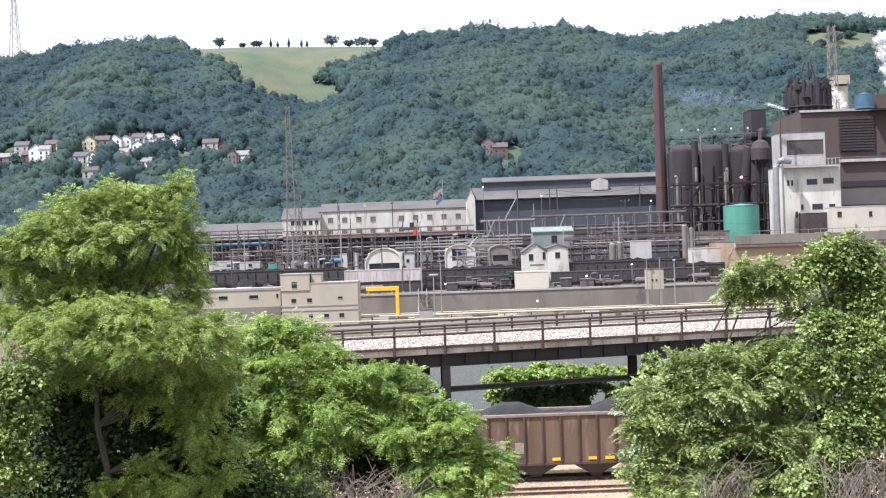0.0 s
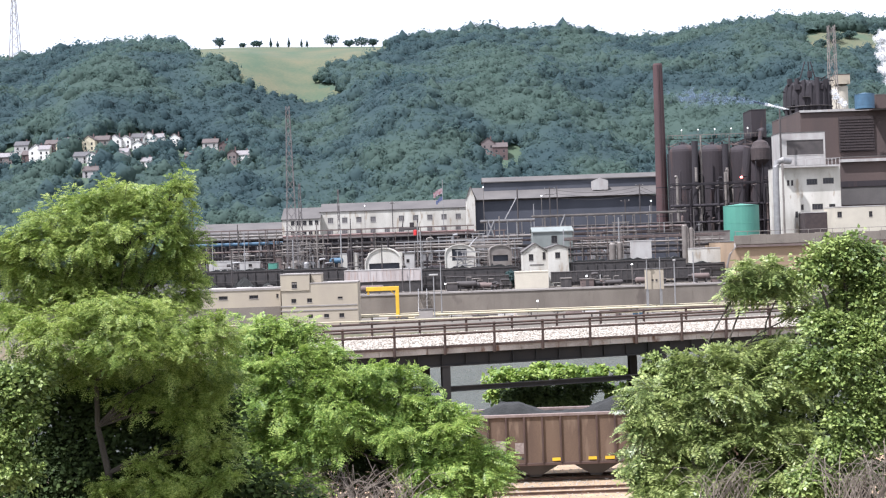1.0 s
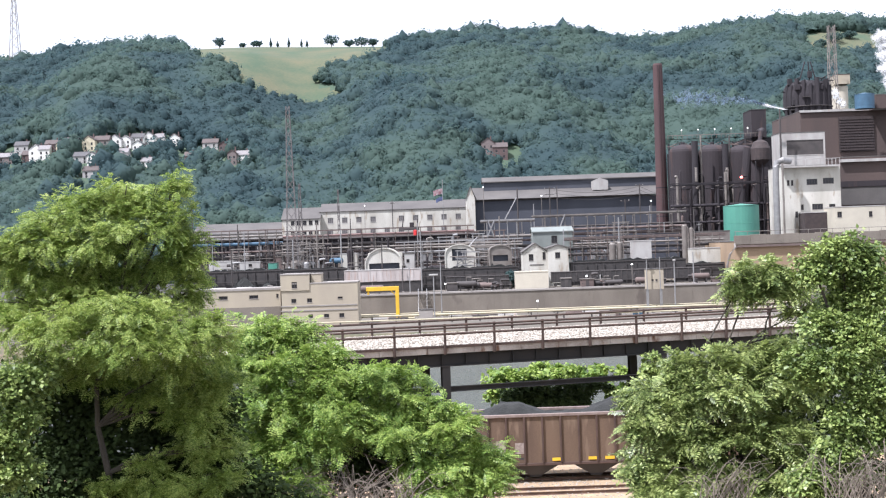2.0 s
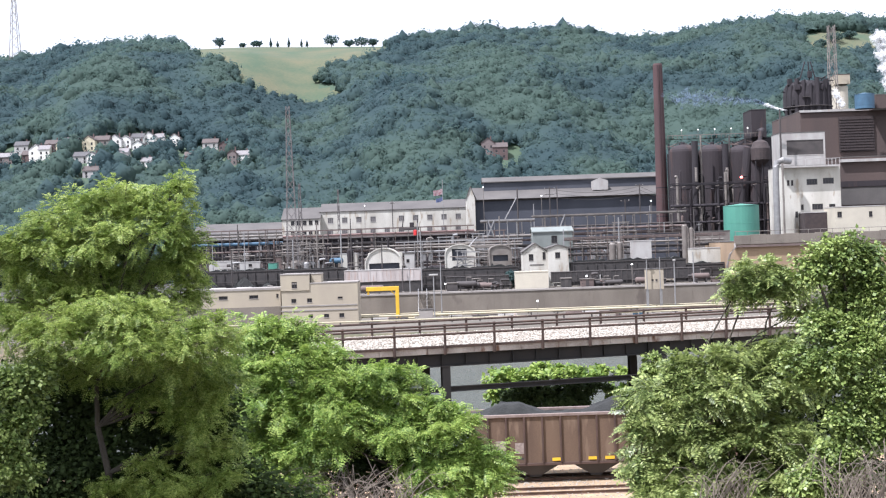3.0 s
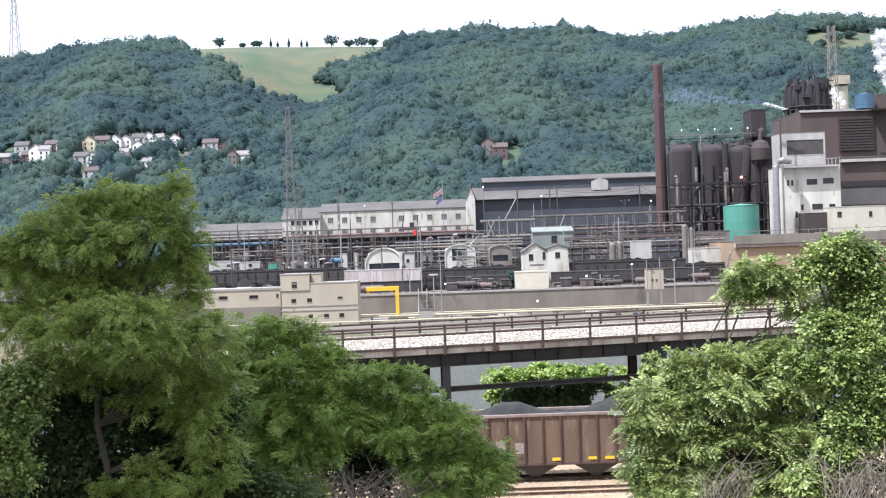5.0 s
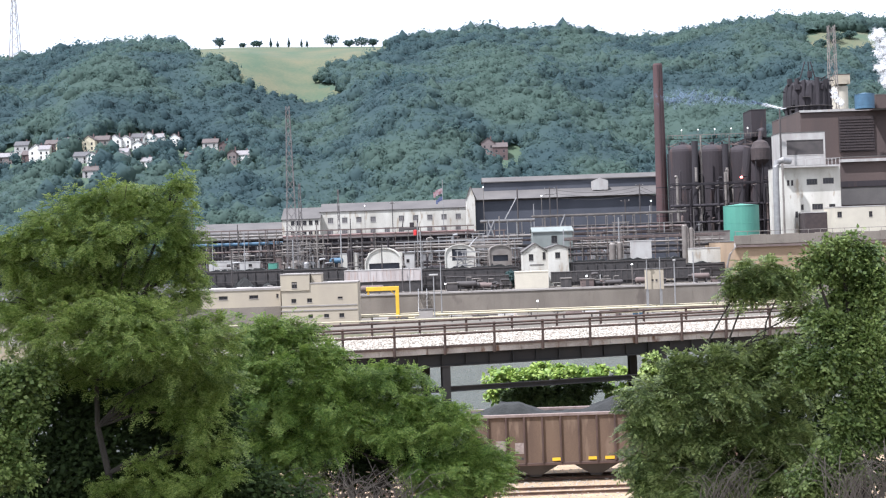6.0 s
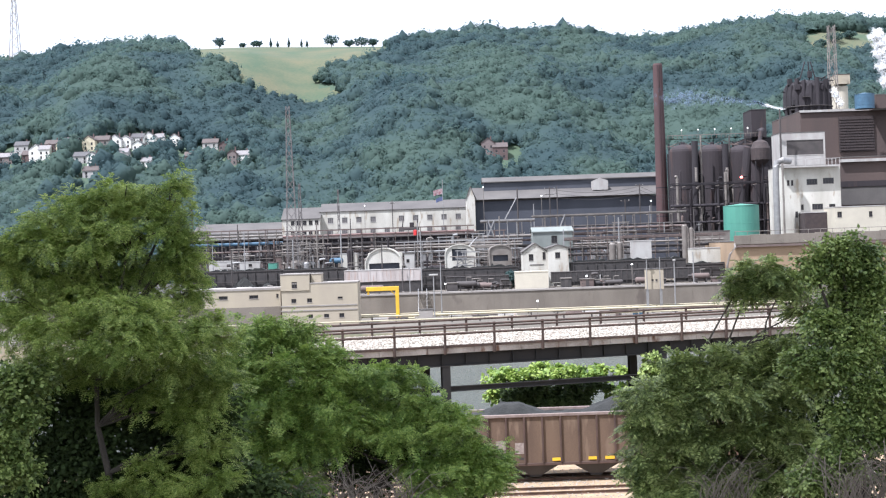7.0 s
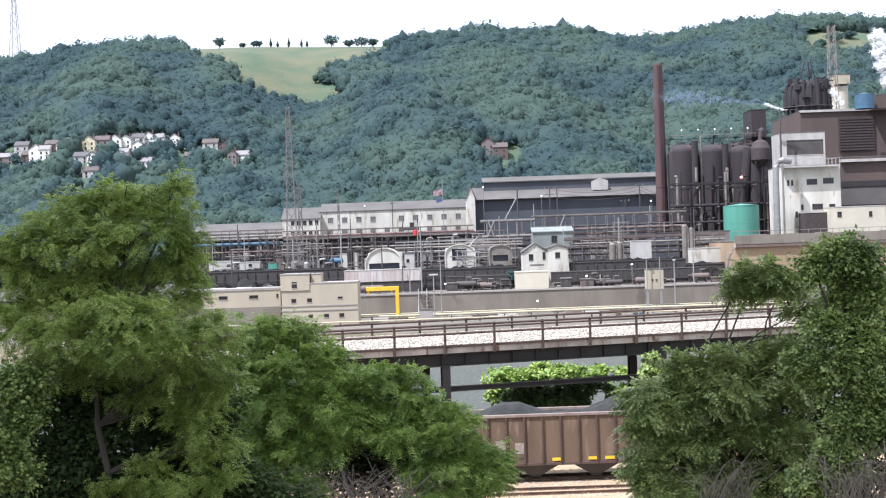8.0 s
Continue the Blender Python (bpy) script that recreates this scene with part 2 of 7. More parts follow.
def mesh_np(name, verts, faces, material, smooth=False):
    """A mesh from generated arrays; faces all of one size."""
    me = bpy.data.meshes.new(name)
    verts, faces = np.asarray(verts, np.float32), np.asarray(faces, np.int32)
    k = faces.shape[1]
    me.vertices.add(len(verts))
    me.vertices.foreach_set("co", verts.ravel())
    me.loops.add(faces.size)
    me.loops.foreach_set("vertex_index", faces.ravel())
    me.polygons.add(len(faces))
    me.polygons.foreach_set("loop_start", np.arange(0, faces.size, k, dtype=np.int32))
    me.polygons.foreach_set("loop_total", np.full(len(faces), k, np.int32))
    if smooth:
        me.polygons.foreach_set("use_smooth", np.ones(len(faces), bool))
    me.update(calc_edges=True)
    me.validate()
    me.materials.append(material)
    return me


def box(bm, x0, x1, y0, y1, z0, z1, bevel=0.0):
    vs = [bm.verts.new(p) for p in ((x0, y0, z0), (x1, y0, z0), (x1, y1, z0), (x0, y1, z0), (x0, y0, z1), (x1, y0, z1), (x1, y1, z1), (x0, y1, z1))]
    fs = [bm.faces.new([vs[i] for i in f]) for f in ((3, 2, 1, 0), (4, 5, 6, 7), (0, 1, 5, 4), (1, 2, 6, 5), (2, 3, 7, 6), (3, 0, 4, 7))]
    if bevel:
        es = list({e for f in fs for e in f.edges})
        bmesh.ops.bevel(bm, geom=es, offset=bevel, segments=1, affect="EDGES")
    return bm


def boxes(*rows, bevel=0.0):
    bm = bmesh.new()
    for row in rows:
        box(bm, *row, bevel=bevel)
    return bm


def tube(bm, pts, radii, n=8, cap=True):
    """A round bar through the points."""
    rings = []
    for i, p in enumerate(pts):
        p = Vector(p)
        d = Vector(pts[min(i + 1, len(pts) - 1)]) - Vector(pts[max(i - 1, 0)])
        d = d.normalized() if d.length else Vector((0, 0, 1))
        a = d.orthogonal().normalized() if abs(d.z) < 0.9 else (Vector((1, 0, 0)) - d * d.x).normalized()
        b = d.cross(a)
        rr = radii[i] if isinstance(radii, (list, tuple)) else radii
        rings.append([bm.verts.new(p + (a * math.cos(2 * math.pi * k / n) + b * math.sin(2 * math.pi * k / n)) * rr) for k in range(n)])
    for r0, r1 in zip(rings, rings[1:]):
        for k in range(n):
            bm.faces.new((r0[k], r0[(k + 1) % n], r1[(k + 1) % n], r1[k]))
    if cap:
        bm.faces.new(rings[0][::-1])
        bm.faces.new(rings[-1])
    return bm


def tubes(*rows, n=8):
    bm = bmesh.new()
    for pts, r in rows:
        tube(bm, pts, r, n)
    bmesh.ops.recalc_face_normals(bm, faces=bm.faces)
    return bm


def spin(bm, cx, cy, profile, n=24):
    """A turned solid: profile of (radius, z) upwards."""
    rings = [[bm.verts.new((cx + r * math.cos(2 * math.pi * k / n), cy + r * math.sin(2 * math.pi * k / n), z)) for k in range(n)] for r, z in profile]
    for r0, r1 in zip(rings, rings[1:]):
        for k in range(n):
            bm.faces.new((r0[k], r0[(k + 1) % n], r1[(k + 1) % n], r1[k]))
    bm.faces.new(rings[0][::-1])
    bm.faces.new(rings[-1])
    return bm


def prism(bm, section, axis, a, b):
    """Extrude a section of (u, z) along x or y from a to b."""
    def at(u, z, w):
        return (w, u, z) if axis == "x" else (u, w, z)
    r0 = [bm.verts.new(at(u, z, a)) for u, z in section]
    r1 = [bm.verts.new(at(u, z, b)) for u, z in section]
    k = len(section)
    bm.faces.new(r0)
    bm.faces.new(r1[::-1])
    for i in range(k):
        bm.faces.new((r0[(i + 1) % k], r0[i], r1[i], r1[(i + 1) % k]))
    bmesh.ops.recalc_face_normals(bm, faces=bm.faces)
    return bm


def front_wall(x0, x1, y, z0, z1, holes, thick=0.35):
    """A wall facing the river, with openings (x, z, w, h by centre) through it."""
    bm = bmesh.new()
    xs = sorted({x0, x1, *[h[0] - h[2] / 2 for h in holes], *[h[0] + h[2] / 2 for h in holes]})
    zs = sorted({z0, z1, *[h[1] - h[3] / 2 for h in holes], *[h[1] + h[3] / 2 for h in holes]})
    for za, zb in zip(zs, zs[1:]):
        run = None
        for xa, xb in zip(xs, xs[1:]):
            cx, cz = (xa + xb) / 2, (za + zb) / 2
            if any(abs(cx - h[0]) < h[2] / 2 and abs(cz - h[1]) < h[3] / 2 for h in holes):
                if run is not None:
                    box(bm, run, xa, y, y + thick, za, zb)
                run = None
            elif run is None:
                run = xa
        if run is not None:
            box(bm, run, xs[-1], y, y + thick, za, zb)
    return bm


def window(parent, x, y, z, w, h, glass=None, frame_mat=None, bars=1):
    """A window set into an opening: frame with glazing bars, pane behind, sill proud."""
    f = 0.09
    bm = boxes((x - w / 2, x - w / 2 + f, y + 0.05, y + 0.17, z - h / 2, z + h / 2), (x + w / 2 - f, x + w / 2, y + 0.05, y + 0.17, z - h / 2, z + h / 2),
               (x - w / 2 + f, x + w / 2 - f, y + 0.05, y + 0.17, z - h / 2, z - h / 2 + f), (x - w / 2 + f, x + w / 2 - f, y + 0.05, y + 0.17, z + h / 2 - f, z + h / 2))
    for i in range(bars):
        cx = x - w / 2 + w * (i + 1) / (bars + 1)
        box(bm, cx - 0.03, cx + 0.03, y + 0.06, y + 0.15, z - h / 2 + f, z + h / 2 - f)
    win = part("window", bm, frame_mat or M_PIPE_DARK, parent)
    part("pane", boxes((x - w / 2 + f, x + w / 2 - f, y + 0.18, y + 0.21, z - h / 2 + f, z + h / 2 - f)), glass or M_GLASS, win)
    part("sill", boxes((x - w / 2 - 0.05, x + w / 2 + 0.05, y - 0.08, y + 0.04, z - h / 2 - 0.1, z - h / 2 - 0.004)), frame_mat or M_CONCRETE_LIGHT, win)
    return win


def building(name, x0, x1, y0, y1, z0, z1, wall, label, category="building", holes=(), roof=M_ROOF, gable=None, ridge=0.0, parapet=0.25, glass=None, frame_mat=None, bars=1):
    """A block with openings in its river front. gable: None for a flat roof, 'x' or 'y' for the way the ridge runs."""
    b = thing(name, (x0 + x1) / 2, (y0 + y1) / 2, z0, label, category)
    part("wall", front_wall(x0, x1, y0, z0, z1, list(holes)), wall, b)
    part("wall", boxes((x0, x0 + 0.35, y0 + 0.352, y1 - 0.352, z0, z1)), wall, b)
    part("wall", boxes((x1 - 0.35, x1, y0 + 0.352, y1 - 0.352, z0, z1)), wall, b)
    part("wall", boxes((x0, x1, y1 - 0.35, y1, z0, z1)), wall, b)
    o = 0.3
    if gable == "x":
        ym = (y0 + y1) / 2
        part("roof", prism(bmesh.new(), [(y0 - o, z1), (ym, z1 + ridge), (y1 + o, z1), (y1 + o, z1 + 0.25), (ym, z1 + ridge + 0.3), (y0 - o, z1 + 0.25)], "x", x0 - o, x1 + o), roof, b)
        for xx in (x0, x1 - 0.3):
            part("gable", prism(bmesh.new(), [(y0, z1 + 0.004), (ym, z1 + ridge), (y1, z1 + 0.004)], "x", xx, xx + 0.3), wall, b)
    elif gable == "y":
        xm = (x0 + x1) / 2
        part("roof", prism(bmesh.new(), [(x0 - o, z1), (xm, z1 + ridge), (x1 + o, z1), (x1 + o, z1 + 0.25), (xm, z1 + ridge + 0.3), (x0 - o, z1 + 0.25)], "y", y0 - o, y1 + o), roof, b)
        for yy in (y0, y1 - 0.3):
            part("gable", prism(bmesh.new(), [(x0, z1 + 0.004), (xm, z1 + ridge), (x1, z1 + 0.004)], "y", yy, yy + 0.3), wall, b)
    else:
        part("roof", boxes((x0 - 0.08, x1 + 0.08, y0 - 0.08, y1 + 0.08, z1 + 0.004, z1 + parapet)), roof, b)
    for h in holes:
        window(b, h[0], y0, h[1], h[2], h[3], glass, frame_mat, bars)
    return b


# ---------------------------------------------------------------- land
RIDGE_X = [-420, -337.97, -293.95, -228.12, -193.11, -140.57, -66.24, -22.50, 25.75, 100.23, 156.73, 191.90, 231.46, 266.62, 284.14, 348.79, 440]
RIDGE_Z = [171.42, 170.14, 176.92, 181.62, 181.28, 181.63, 179.03, 177.94, 180.64, 182.41, 170.81, 174.83, 179.58, 183.61, 183.87, 179.86, 170.20]
PROFILE_Y = [-400, -60, 0, 66, 70, 88, 122, 130, 268, 284, 290, 328.5, 329.5, 560]
PROFILE_Z = [60, 24, 18.3, 6.4, 6.1, 6.1, -0.5, -2.0, -2.0, 3.6, 4.0, 4.0, 9.5, 9.5]
RISE_Y = [560, 640, 760, 880, 970, 1050, 1250, 2000, 4000]
RISE_F = [0.0, 0.13, 0.42, 0.70, 0.89, 1.0, 1.0, 0.9, 0.6]


def ground(x, y):
    """Height of the land at a place."""
    if y <= 560:
        return float(np.interp(y, PROFILE_Y, PROFILE_Z))
    f = float(np.interp(y, RISE_Y, RISE_F))
    fold = math.sin(x * 0.031 + 1.3) * 8 + math.sin(x * 0.071 + y * 0.012) * 4.5 + math.sin(x * 0.018 - y * 0.022) * 5
    return 9.5 + (float(np.interp(x, RIDGE_X, RIDGE_Z)) - 9.5) * f + fold * 4 * f * max(0.0, 1 - f)


MEADOW = [(-198.4, 1060.0), (-35.9, 1060.0), (-32.8, 960.0), (-52.1, 943.0), (-77.6, 946.0), (-83.5, 920.0), (-65.4, 901.0), (-66.9, 878.0), (-98.3, 881.0), (-114.6, 875.0), (-127.5, 885.0), (-138.3, 915.0), (-169.8, 943.0)]
HIGH_FIELD = [(262.8, 965.0), (344.6, 1010.0), (314.4, 923.0), (280.4, 925.0), (253.0, 923.0)]


def inside(x, y, poly):
    hit = False
    for (x0, y0), (x1, y1) in zip(poly, poly[1:] + poly[:1]):
        if (y0 > y) != (y1 > y) and x < x0 + (y - y0) * (x1 - x0) / (y1 - y0):
            hit = not hit
    return hit


def in_meadow(x, y):
    """The open field under the hilltop, and the small one far along the ridge."""
    if y > 1040 and MEADOW[0][0] - 4 < x < MEADOW[1][0] - 5:
        return True
    return inside(x, y, MEADOW) or inside(x, y, HIGH_FIELD)


def make_ground():
    ys = sorted({*PROFILE_Y, *[float(v) for v in np.arange(0, 330, 6)], *[float(v) for v in np.arange(336, 1070, 8)], 1150.0, 1250.0, 1500.0, 2000.0, 3000.0, 4000.0})
    xs = [-3000.0, -1500.0, -800.0] + [float(v) for v in np.arange(-480, 481, 8)] + [800.0, 1500.0, 3000.0]
    verts = [(x, y, ground(x, y) - (0.25 if 66 <= y < 90 else 0.0)) for y in ys for x in xs]
    w = len(xs)
    faces = [(j * w + i, j * w + i + 1, (j + 1) * w + i + 1, (j + 1) * w + i) for j in range(len(ys) - 1) for i in range(w - 1)]
    me = mesh_np("ground", verts, faces, M_SOIL, True)
    me.materials.append(M_YARD)
    me.materials.append(M_HILL)
    me.materials.append(M_MEADOW)
    me.materials.append(M_TERRACE)
    idx = []
    for f in faces:
        cx, cy = (verts[f[0]][0] + verts[f[2]][0]) / 2, (verts[f[0]][1] + verts[f[2]][1]) / 2
        idx.append(0 if cy < 280 else 1 if cy < 329.6 else 4 if cy < 560 else 3 if in_meadow(cx, cy) or cy > 1060 else 2)
    me.polygons.foreach_set("material_index", np.array(idx, np.int32))
    tagged(place("ground", me), "river valley land: bank, mill yard and wooded hillside", "ground", kind="structure")


make_ground()

# river
M_WATER = bpy.data.materials.new("river_water")
M_WATER.use_nodes = True
_n, _l = M_WATER.node_tree.nodes, M_WATER.node_tree.links
_p = _n["Principled BSDF"]
_p.inputs["Base Color"].default_value = (0.055, 0.062, 0.05, 1)
_p.inputs["Roughness"].default_value = 0.22
_tc, _mp, _no, _bp = _n.new("ShaderNodeTexCoord"), _n.new("ShaderNodeMapping"), _n.new("ShaderNodeTexNoise"), _n.new("ShaderNodeBump")
_mp.inputs["Scale"].default_value = (0.3, 0.75, 1.0)
_no.inputs["Scale"].default_value, _no.inputs["Detail"].default_value = 1.3, 6
_bp.inputs["Strength"].default_value, _bp.inputs["Distance"].default_value = 1.0, 0.9
_l.new(_tc.outputs["Object"], _mp.inputs["Vector"])
_l.new(_mp.outputs["Vector"], _no.inputs["Vector"])
_l.new(_no.outputs["Fac"], _bp.inputs["Height"])
_l.new(_bp.outputs["Normal"], _p.inputs["Normal"])
tagged(part("water", boxes((-1500, 1500, 118, 282, -1.0, 0.0)), M_WATER), "grey-green rippled river water", "river", kind="structure")

# retaining wall of the upper terrace, with panel joints and a pale cap
wall = tagged(part("wall_terrace", boxes((-180, 180, 328.2, 329.7, 3.9, 9.2)), M_CONCRETE), "stained grey concrete retaining wall along the mill yard", "retaining wall", kind="structure")
part("cap", boxes((-180, 180, 327.8, 330.2, 9.204, 9.62)), M_CONCRETE_LIGHT, wall, "pale concrete coping")
for x in range(-90, 90, 6):
    part("panel", boxes((x + 0.012, x + 5.988, 327.98, 328.196, 3.95, 9.15)), M_CONCRETE, wall)


# ---------------------------------------------------------------- near bank: tracks, hopper car, bridge
def track(name, y, z, label, x0=-40.0, x1=60.0):
    t = thing(name, 0, y, z, label, "railway track")
    for s in (-0.72, 0.72):
        sec = [(y + s - 0.07, z), (y + s + 0.07, z), (y + s + 0.02, z + 0.03), (y + s + 0.02, z + 0.11), (y + s + 0.036, z + 0.12), (y + s + 0.036, z + 0.16), (y + s - 0.036, z + 0.16), (y + s - 0.036, z + 0.12), (y + s - 0.02, z + 0.11), (y + s - 0.02, z + 0.03)]
        part("rail", prism(bmesh.new(), sec, "x", x0, x1), M_RAIL, t)
    me = None
    for i in range(int((x1 - x0) / 0.55)):
        x = x0 + 0.3 + i * 0.55
        if me is None:
            me = mesh_np("sleeper", *box_np(0.23, 2.5, 0.16), M_TIE)
        if 0 < x < 20:
            o = new("sleeper", me)
            o.parent = t
            o.location = (x, 0, -0.115)
    rest = bmesh.new()
    for i in range(int((x1 - x0) / 0.55)):
        x = x0 + 0.3 + i * 0.55
        if not 0 < x < 20:
            box(rest, x - 0.115, x + 0.115, y - 1.25, y + 1.25, z - 0.195, z - 0.035)
    tagged(part("far_sleepers", rest, M_TIE, t), kind="stuff")
    return t


def box_np(w, d, h):
    v = [(sx * w / 2, sy * d / 2, sz * h / 2) for sz in (-1, 1) for sy in (-1, 1) for sx in (-1, 1)]
    return v, [(0, 2, 3, 1), (4, 5, 7, 6), (0, 1, 5, 4), (1, 3, 7, 5), (3, 2, 6, 7), (2, 0, 4, 6)]


def stones(name, n, x0, x1, y0, y1, zf, size, seed, parent=None):
    """Loose broken stone scattered on a bed."""
    rng = np.random.default_rng(seed)
    v, f = box_np(1, 1, 1)
    v, f = np.array(v), np.array(f)
    ang = rng.uniform(0, 6.28, (n, 3))
    c, s = np.cos(ang), np.sin(ang)
    sz = rng.uniform(0.55, 1.0, (n, 3)) * size
    pts = v[None] * sz[:, None] * rng.uniform(0.6, 1.2, (n, 8, 1))
    px, py, pz = pts[..., 0], pts[..., 1], pts[..., 2]
    py, pz = py * c[:, :1] - pz * s[:, :1], py * s[:, :1] + pz * c[:, :1]
    px, py = px * c[:, 1:2] - py * s[:, 1:2], px * s[:, 1:2] + py * c[:, 1:2]
    ox, oy = rng.uniform(x0, x1, n), rng.uniform(y0, y1, n)
    oz = np.array([zf(a, b) for a, b in zip(ox, oy)])
    pts = np.stack([px + ox[:, None], py + oy[:, None], pz + oz[:, None]], -1).reshape(-1, 3)
    faces = (f[None] + 8 * np.arange(n)[:, None, None]).reshape(-1, 4)
    return place(name, mesh_np(name, pts, faces, M_STONE), parent)


tagged(part("ballast_bed", prism(bmesh.new(), [(67.0, 5.8), (68.5, 6.49), (84.0, 6.49), (86.5, 5.8)], "x", -60, 70), M_BALLAST_BED), "tan railway ballast bed on the near bank", "ballast", kind="structure")
tagged(stones("gravel", 3000, -2, 24, 68.6, 83.8, lambda a, b: 6.5, 0.09, 5), "loose pale ballast stones between the tracks", "ballast", kind="stuff")
track("railway_track", 74.2, 6.5, "rusty rails on dark sleepers in tan ballast")
track("railway_track", 78.6, 6.5, "rusty rails on dark sleepers under the coal car")


def hopper_car(x0, length, y, z):
    """Open coal hopper: ribbed sides, rim, sloped end sheets, discharge pockets, bogies, a heaped load."""
    h = thing("hopper_car", x0 + length / 2, y, z, "weathered brown coal hopper car heaped with coal on the rails", "railway wagon")
    x1, hw = x0 + length, 1.45
    zb, zt = z + 1.0, z + 3.62
    sides = []
    for s in (-1, 1):
        ys = y + s * hw
        side = part("side_sheet", boxes((x0, x1, ys - 0.03, ys + 0.03, zb, zt)), M_HOPPER, h)
        part("top_rim", boxes((x0 - 0.08, x1 + 0.08, ys - 0.12, ys + 0.1, zt, zt + 0.17), bevel=0.02), M_HOPPER_RIM, h, "dusty worn top rim")
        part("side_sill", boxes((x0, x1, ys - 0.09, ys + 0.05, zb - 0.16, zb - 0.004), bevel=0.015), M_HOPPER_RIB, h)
        sides.append(side)
        n = 15
        for i in range(n + 1):
            xr = x0 + 0.06 + (length - 0.12) * i / n
            yo = ys + s * 0.09
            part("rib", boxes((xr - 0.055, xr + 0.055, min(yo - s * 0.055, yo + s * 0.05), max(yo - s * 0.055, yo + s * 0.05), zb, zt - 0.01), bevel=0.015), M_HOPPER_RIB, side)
    near = sides[0]
    yn = y - hw - 0.034
    for xa in (2.72, 6.07, 8.12, 9.07):
        part("reflector", boxes((xa - 0.27, xa + 0.27, yn - 0.075, yn - 0.06, zb + 0.1, zb + 0.27)), M_YELLOW_REFLECTOR, near, "yellow reflective strip")
    for xa, w, za, hh in ((2.93, 0.62, z + 1.95, 0.7), (3.96, 0.5, z + 1.85, 0.62)):
        part("stencil", boxes((xa - w / 2, xa + w / 2, yn - 0.006, yn - 0.002, za - hh / 2, za + hh / 2)), M_GREY_STENCIL, near, "worn grey stencil patch")
    part("stencil", boxes((3.93, 4.32, yn - 0.006, yn - 0.002, zb + 0.2, zb + 0.32)), M_BLACK, near, "small dark stencil bar")
    for s, xe in ((1, x0), (-1, x1)):
        part("end_sheet", prism(bmesh.new(), [(xe, zt), (xe + s * 0.06, zt), (xe + s * 2.1, zb), (xe + s * 2.04, zb)], "y", y - hw + 0.032, y + hw - 0.032), M_HOPPER, h)
        part("end_sill", boxes((xe - 0.25, xe + 0.25, y - 1.3, y + 1.3, zb - 0.35, zb - 0.17), bevel=0.02), M_HOPPER_RIB, h)
        part("coupler", boxes((xe - s * 0.8, xe - s * 0.26, y - 0.12, y + 0.12, zb - 0.34, zb - 0.1)) if s > 0 else boxes((xe + 0.26, xe + 0.8, y - 0.12, y + 0.12, zb - 0.34, zb - 0.1)), M_BLACK, h)
        for k in range(6):
            zz = zb + 0.2 + k * 0.38
            part("rung", tubes(([(xe - s * 0.05, y - hw + 0.15, zz), (xe - s * 0.05, y - hw + 0.6, zz)], 0.02), n=6), M_HOPPER_RIB, h)
    centre = part("centre_sill", boxes((x0 + 0.3, x1 - 0.3, y - 0.22, y + 0.22, zb - 0.3, zb - 0.02)), M_BLACK, h)
    for i in range(4):
        xc = 4.87 + (8.32 - 4.87) * (i - 0.0)
        if xc + 1.2 > x1 - 2.2:
            continue
        for s in (-1, 1):
            yc = y + s * 0.75
            bm = bmesh.new()
            lo = [bm.verts.new(p) for p in ((xc - 0.28, yc - 0.35, zb - 0.78), (xc + 0.28, yc - 0.35, zb - 0.78), (xc + 0.28, yc + 0.35, zb - 0.78), (xc - 0.28, yc + 0.35, zb - 0.78))]
            hi = [bm.verts.new(p) for p in ((xc - 1.3, yc - 0.62, zb - 0.17), (xc + 1.3, yc - 0.62, zb - 0.17), (xc + 1.3, yc + 0.62, zb - 0.17), (xc - 1.3, yc + 0.62, zb - 0.17))]
            bm.faces.new(lo[::-1])
            bm.faces.new(hi)
            for k in range(4):
                bm.faces.new((lo[k], lo[(k + 1) % 4], hi[(k + 1) % 4], hi[k]))
            # pockets and gates coloured black to hold the shade under the car
            pocket = part("discharge_pocket", bm, M_BLACK, h)
            part("gate", boxes((xc - 0.34, xc + 0.34, yc - 0.4, yc + 0.4, zb - 0.84, zb - 0.784)), M_BLACK, pocket)
    for xb in (x0 + 1.75, x1 - 1.75):
        bogie = part("bogie", boxes((xb - 1.25, xb + 1.25, y - 1.1, y - 0.92, z + 0.42, z + 0.72), (xb - 0.35, xb + 0.35, y - 1.1, y - 0.92, z + 0.25, z + 0.42), (xb - 1.25, xb + 1.25, y + 0.92, y + 1.1, z + 0.42, z + 0.72), (xb - 0.2, xb + 0.2, y - 0.92, y + 0.92, z + 0.45, z + 0.65), bevel=0.03), M_BLACK, h)
        for xw in (xb - 0.88, xb + 0.88):
            for s in (-1, 1):
                bm = bmesh.new()
                spin(bm, 0, 0, [(0.44, -0.07), (0.46, -0.05), (0.42, 0.05), (0.34, 0.055), (0.33, 0.03), (0.12, 0.03), (0.1, 0.08)], 24)
                bm.transform(Matrix.Translation((xw, y + s * 0.75, z + 0.58)) @ Matrix.Rotation(s * math.pi / 2, 4, "X"))
                part("wheel", bm, M_RAIL, bogie)
            part("axle", tubes(([(xw, y - 0.75, z + 0.58), (xw, y + 0.75, z + 0.58)], 0.08)), M_BLACK, bogie)
    # coal, heaped in cones
    nx, ny = 90, 18
    vs, fs = [], []
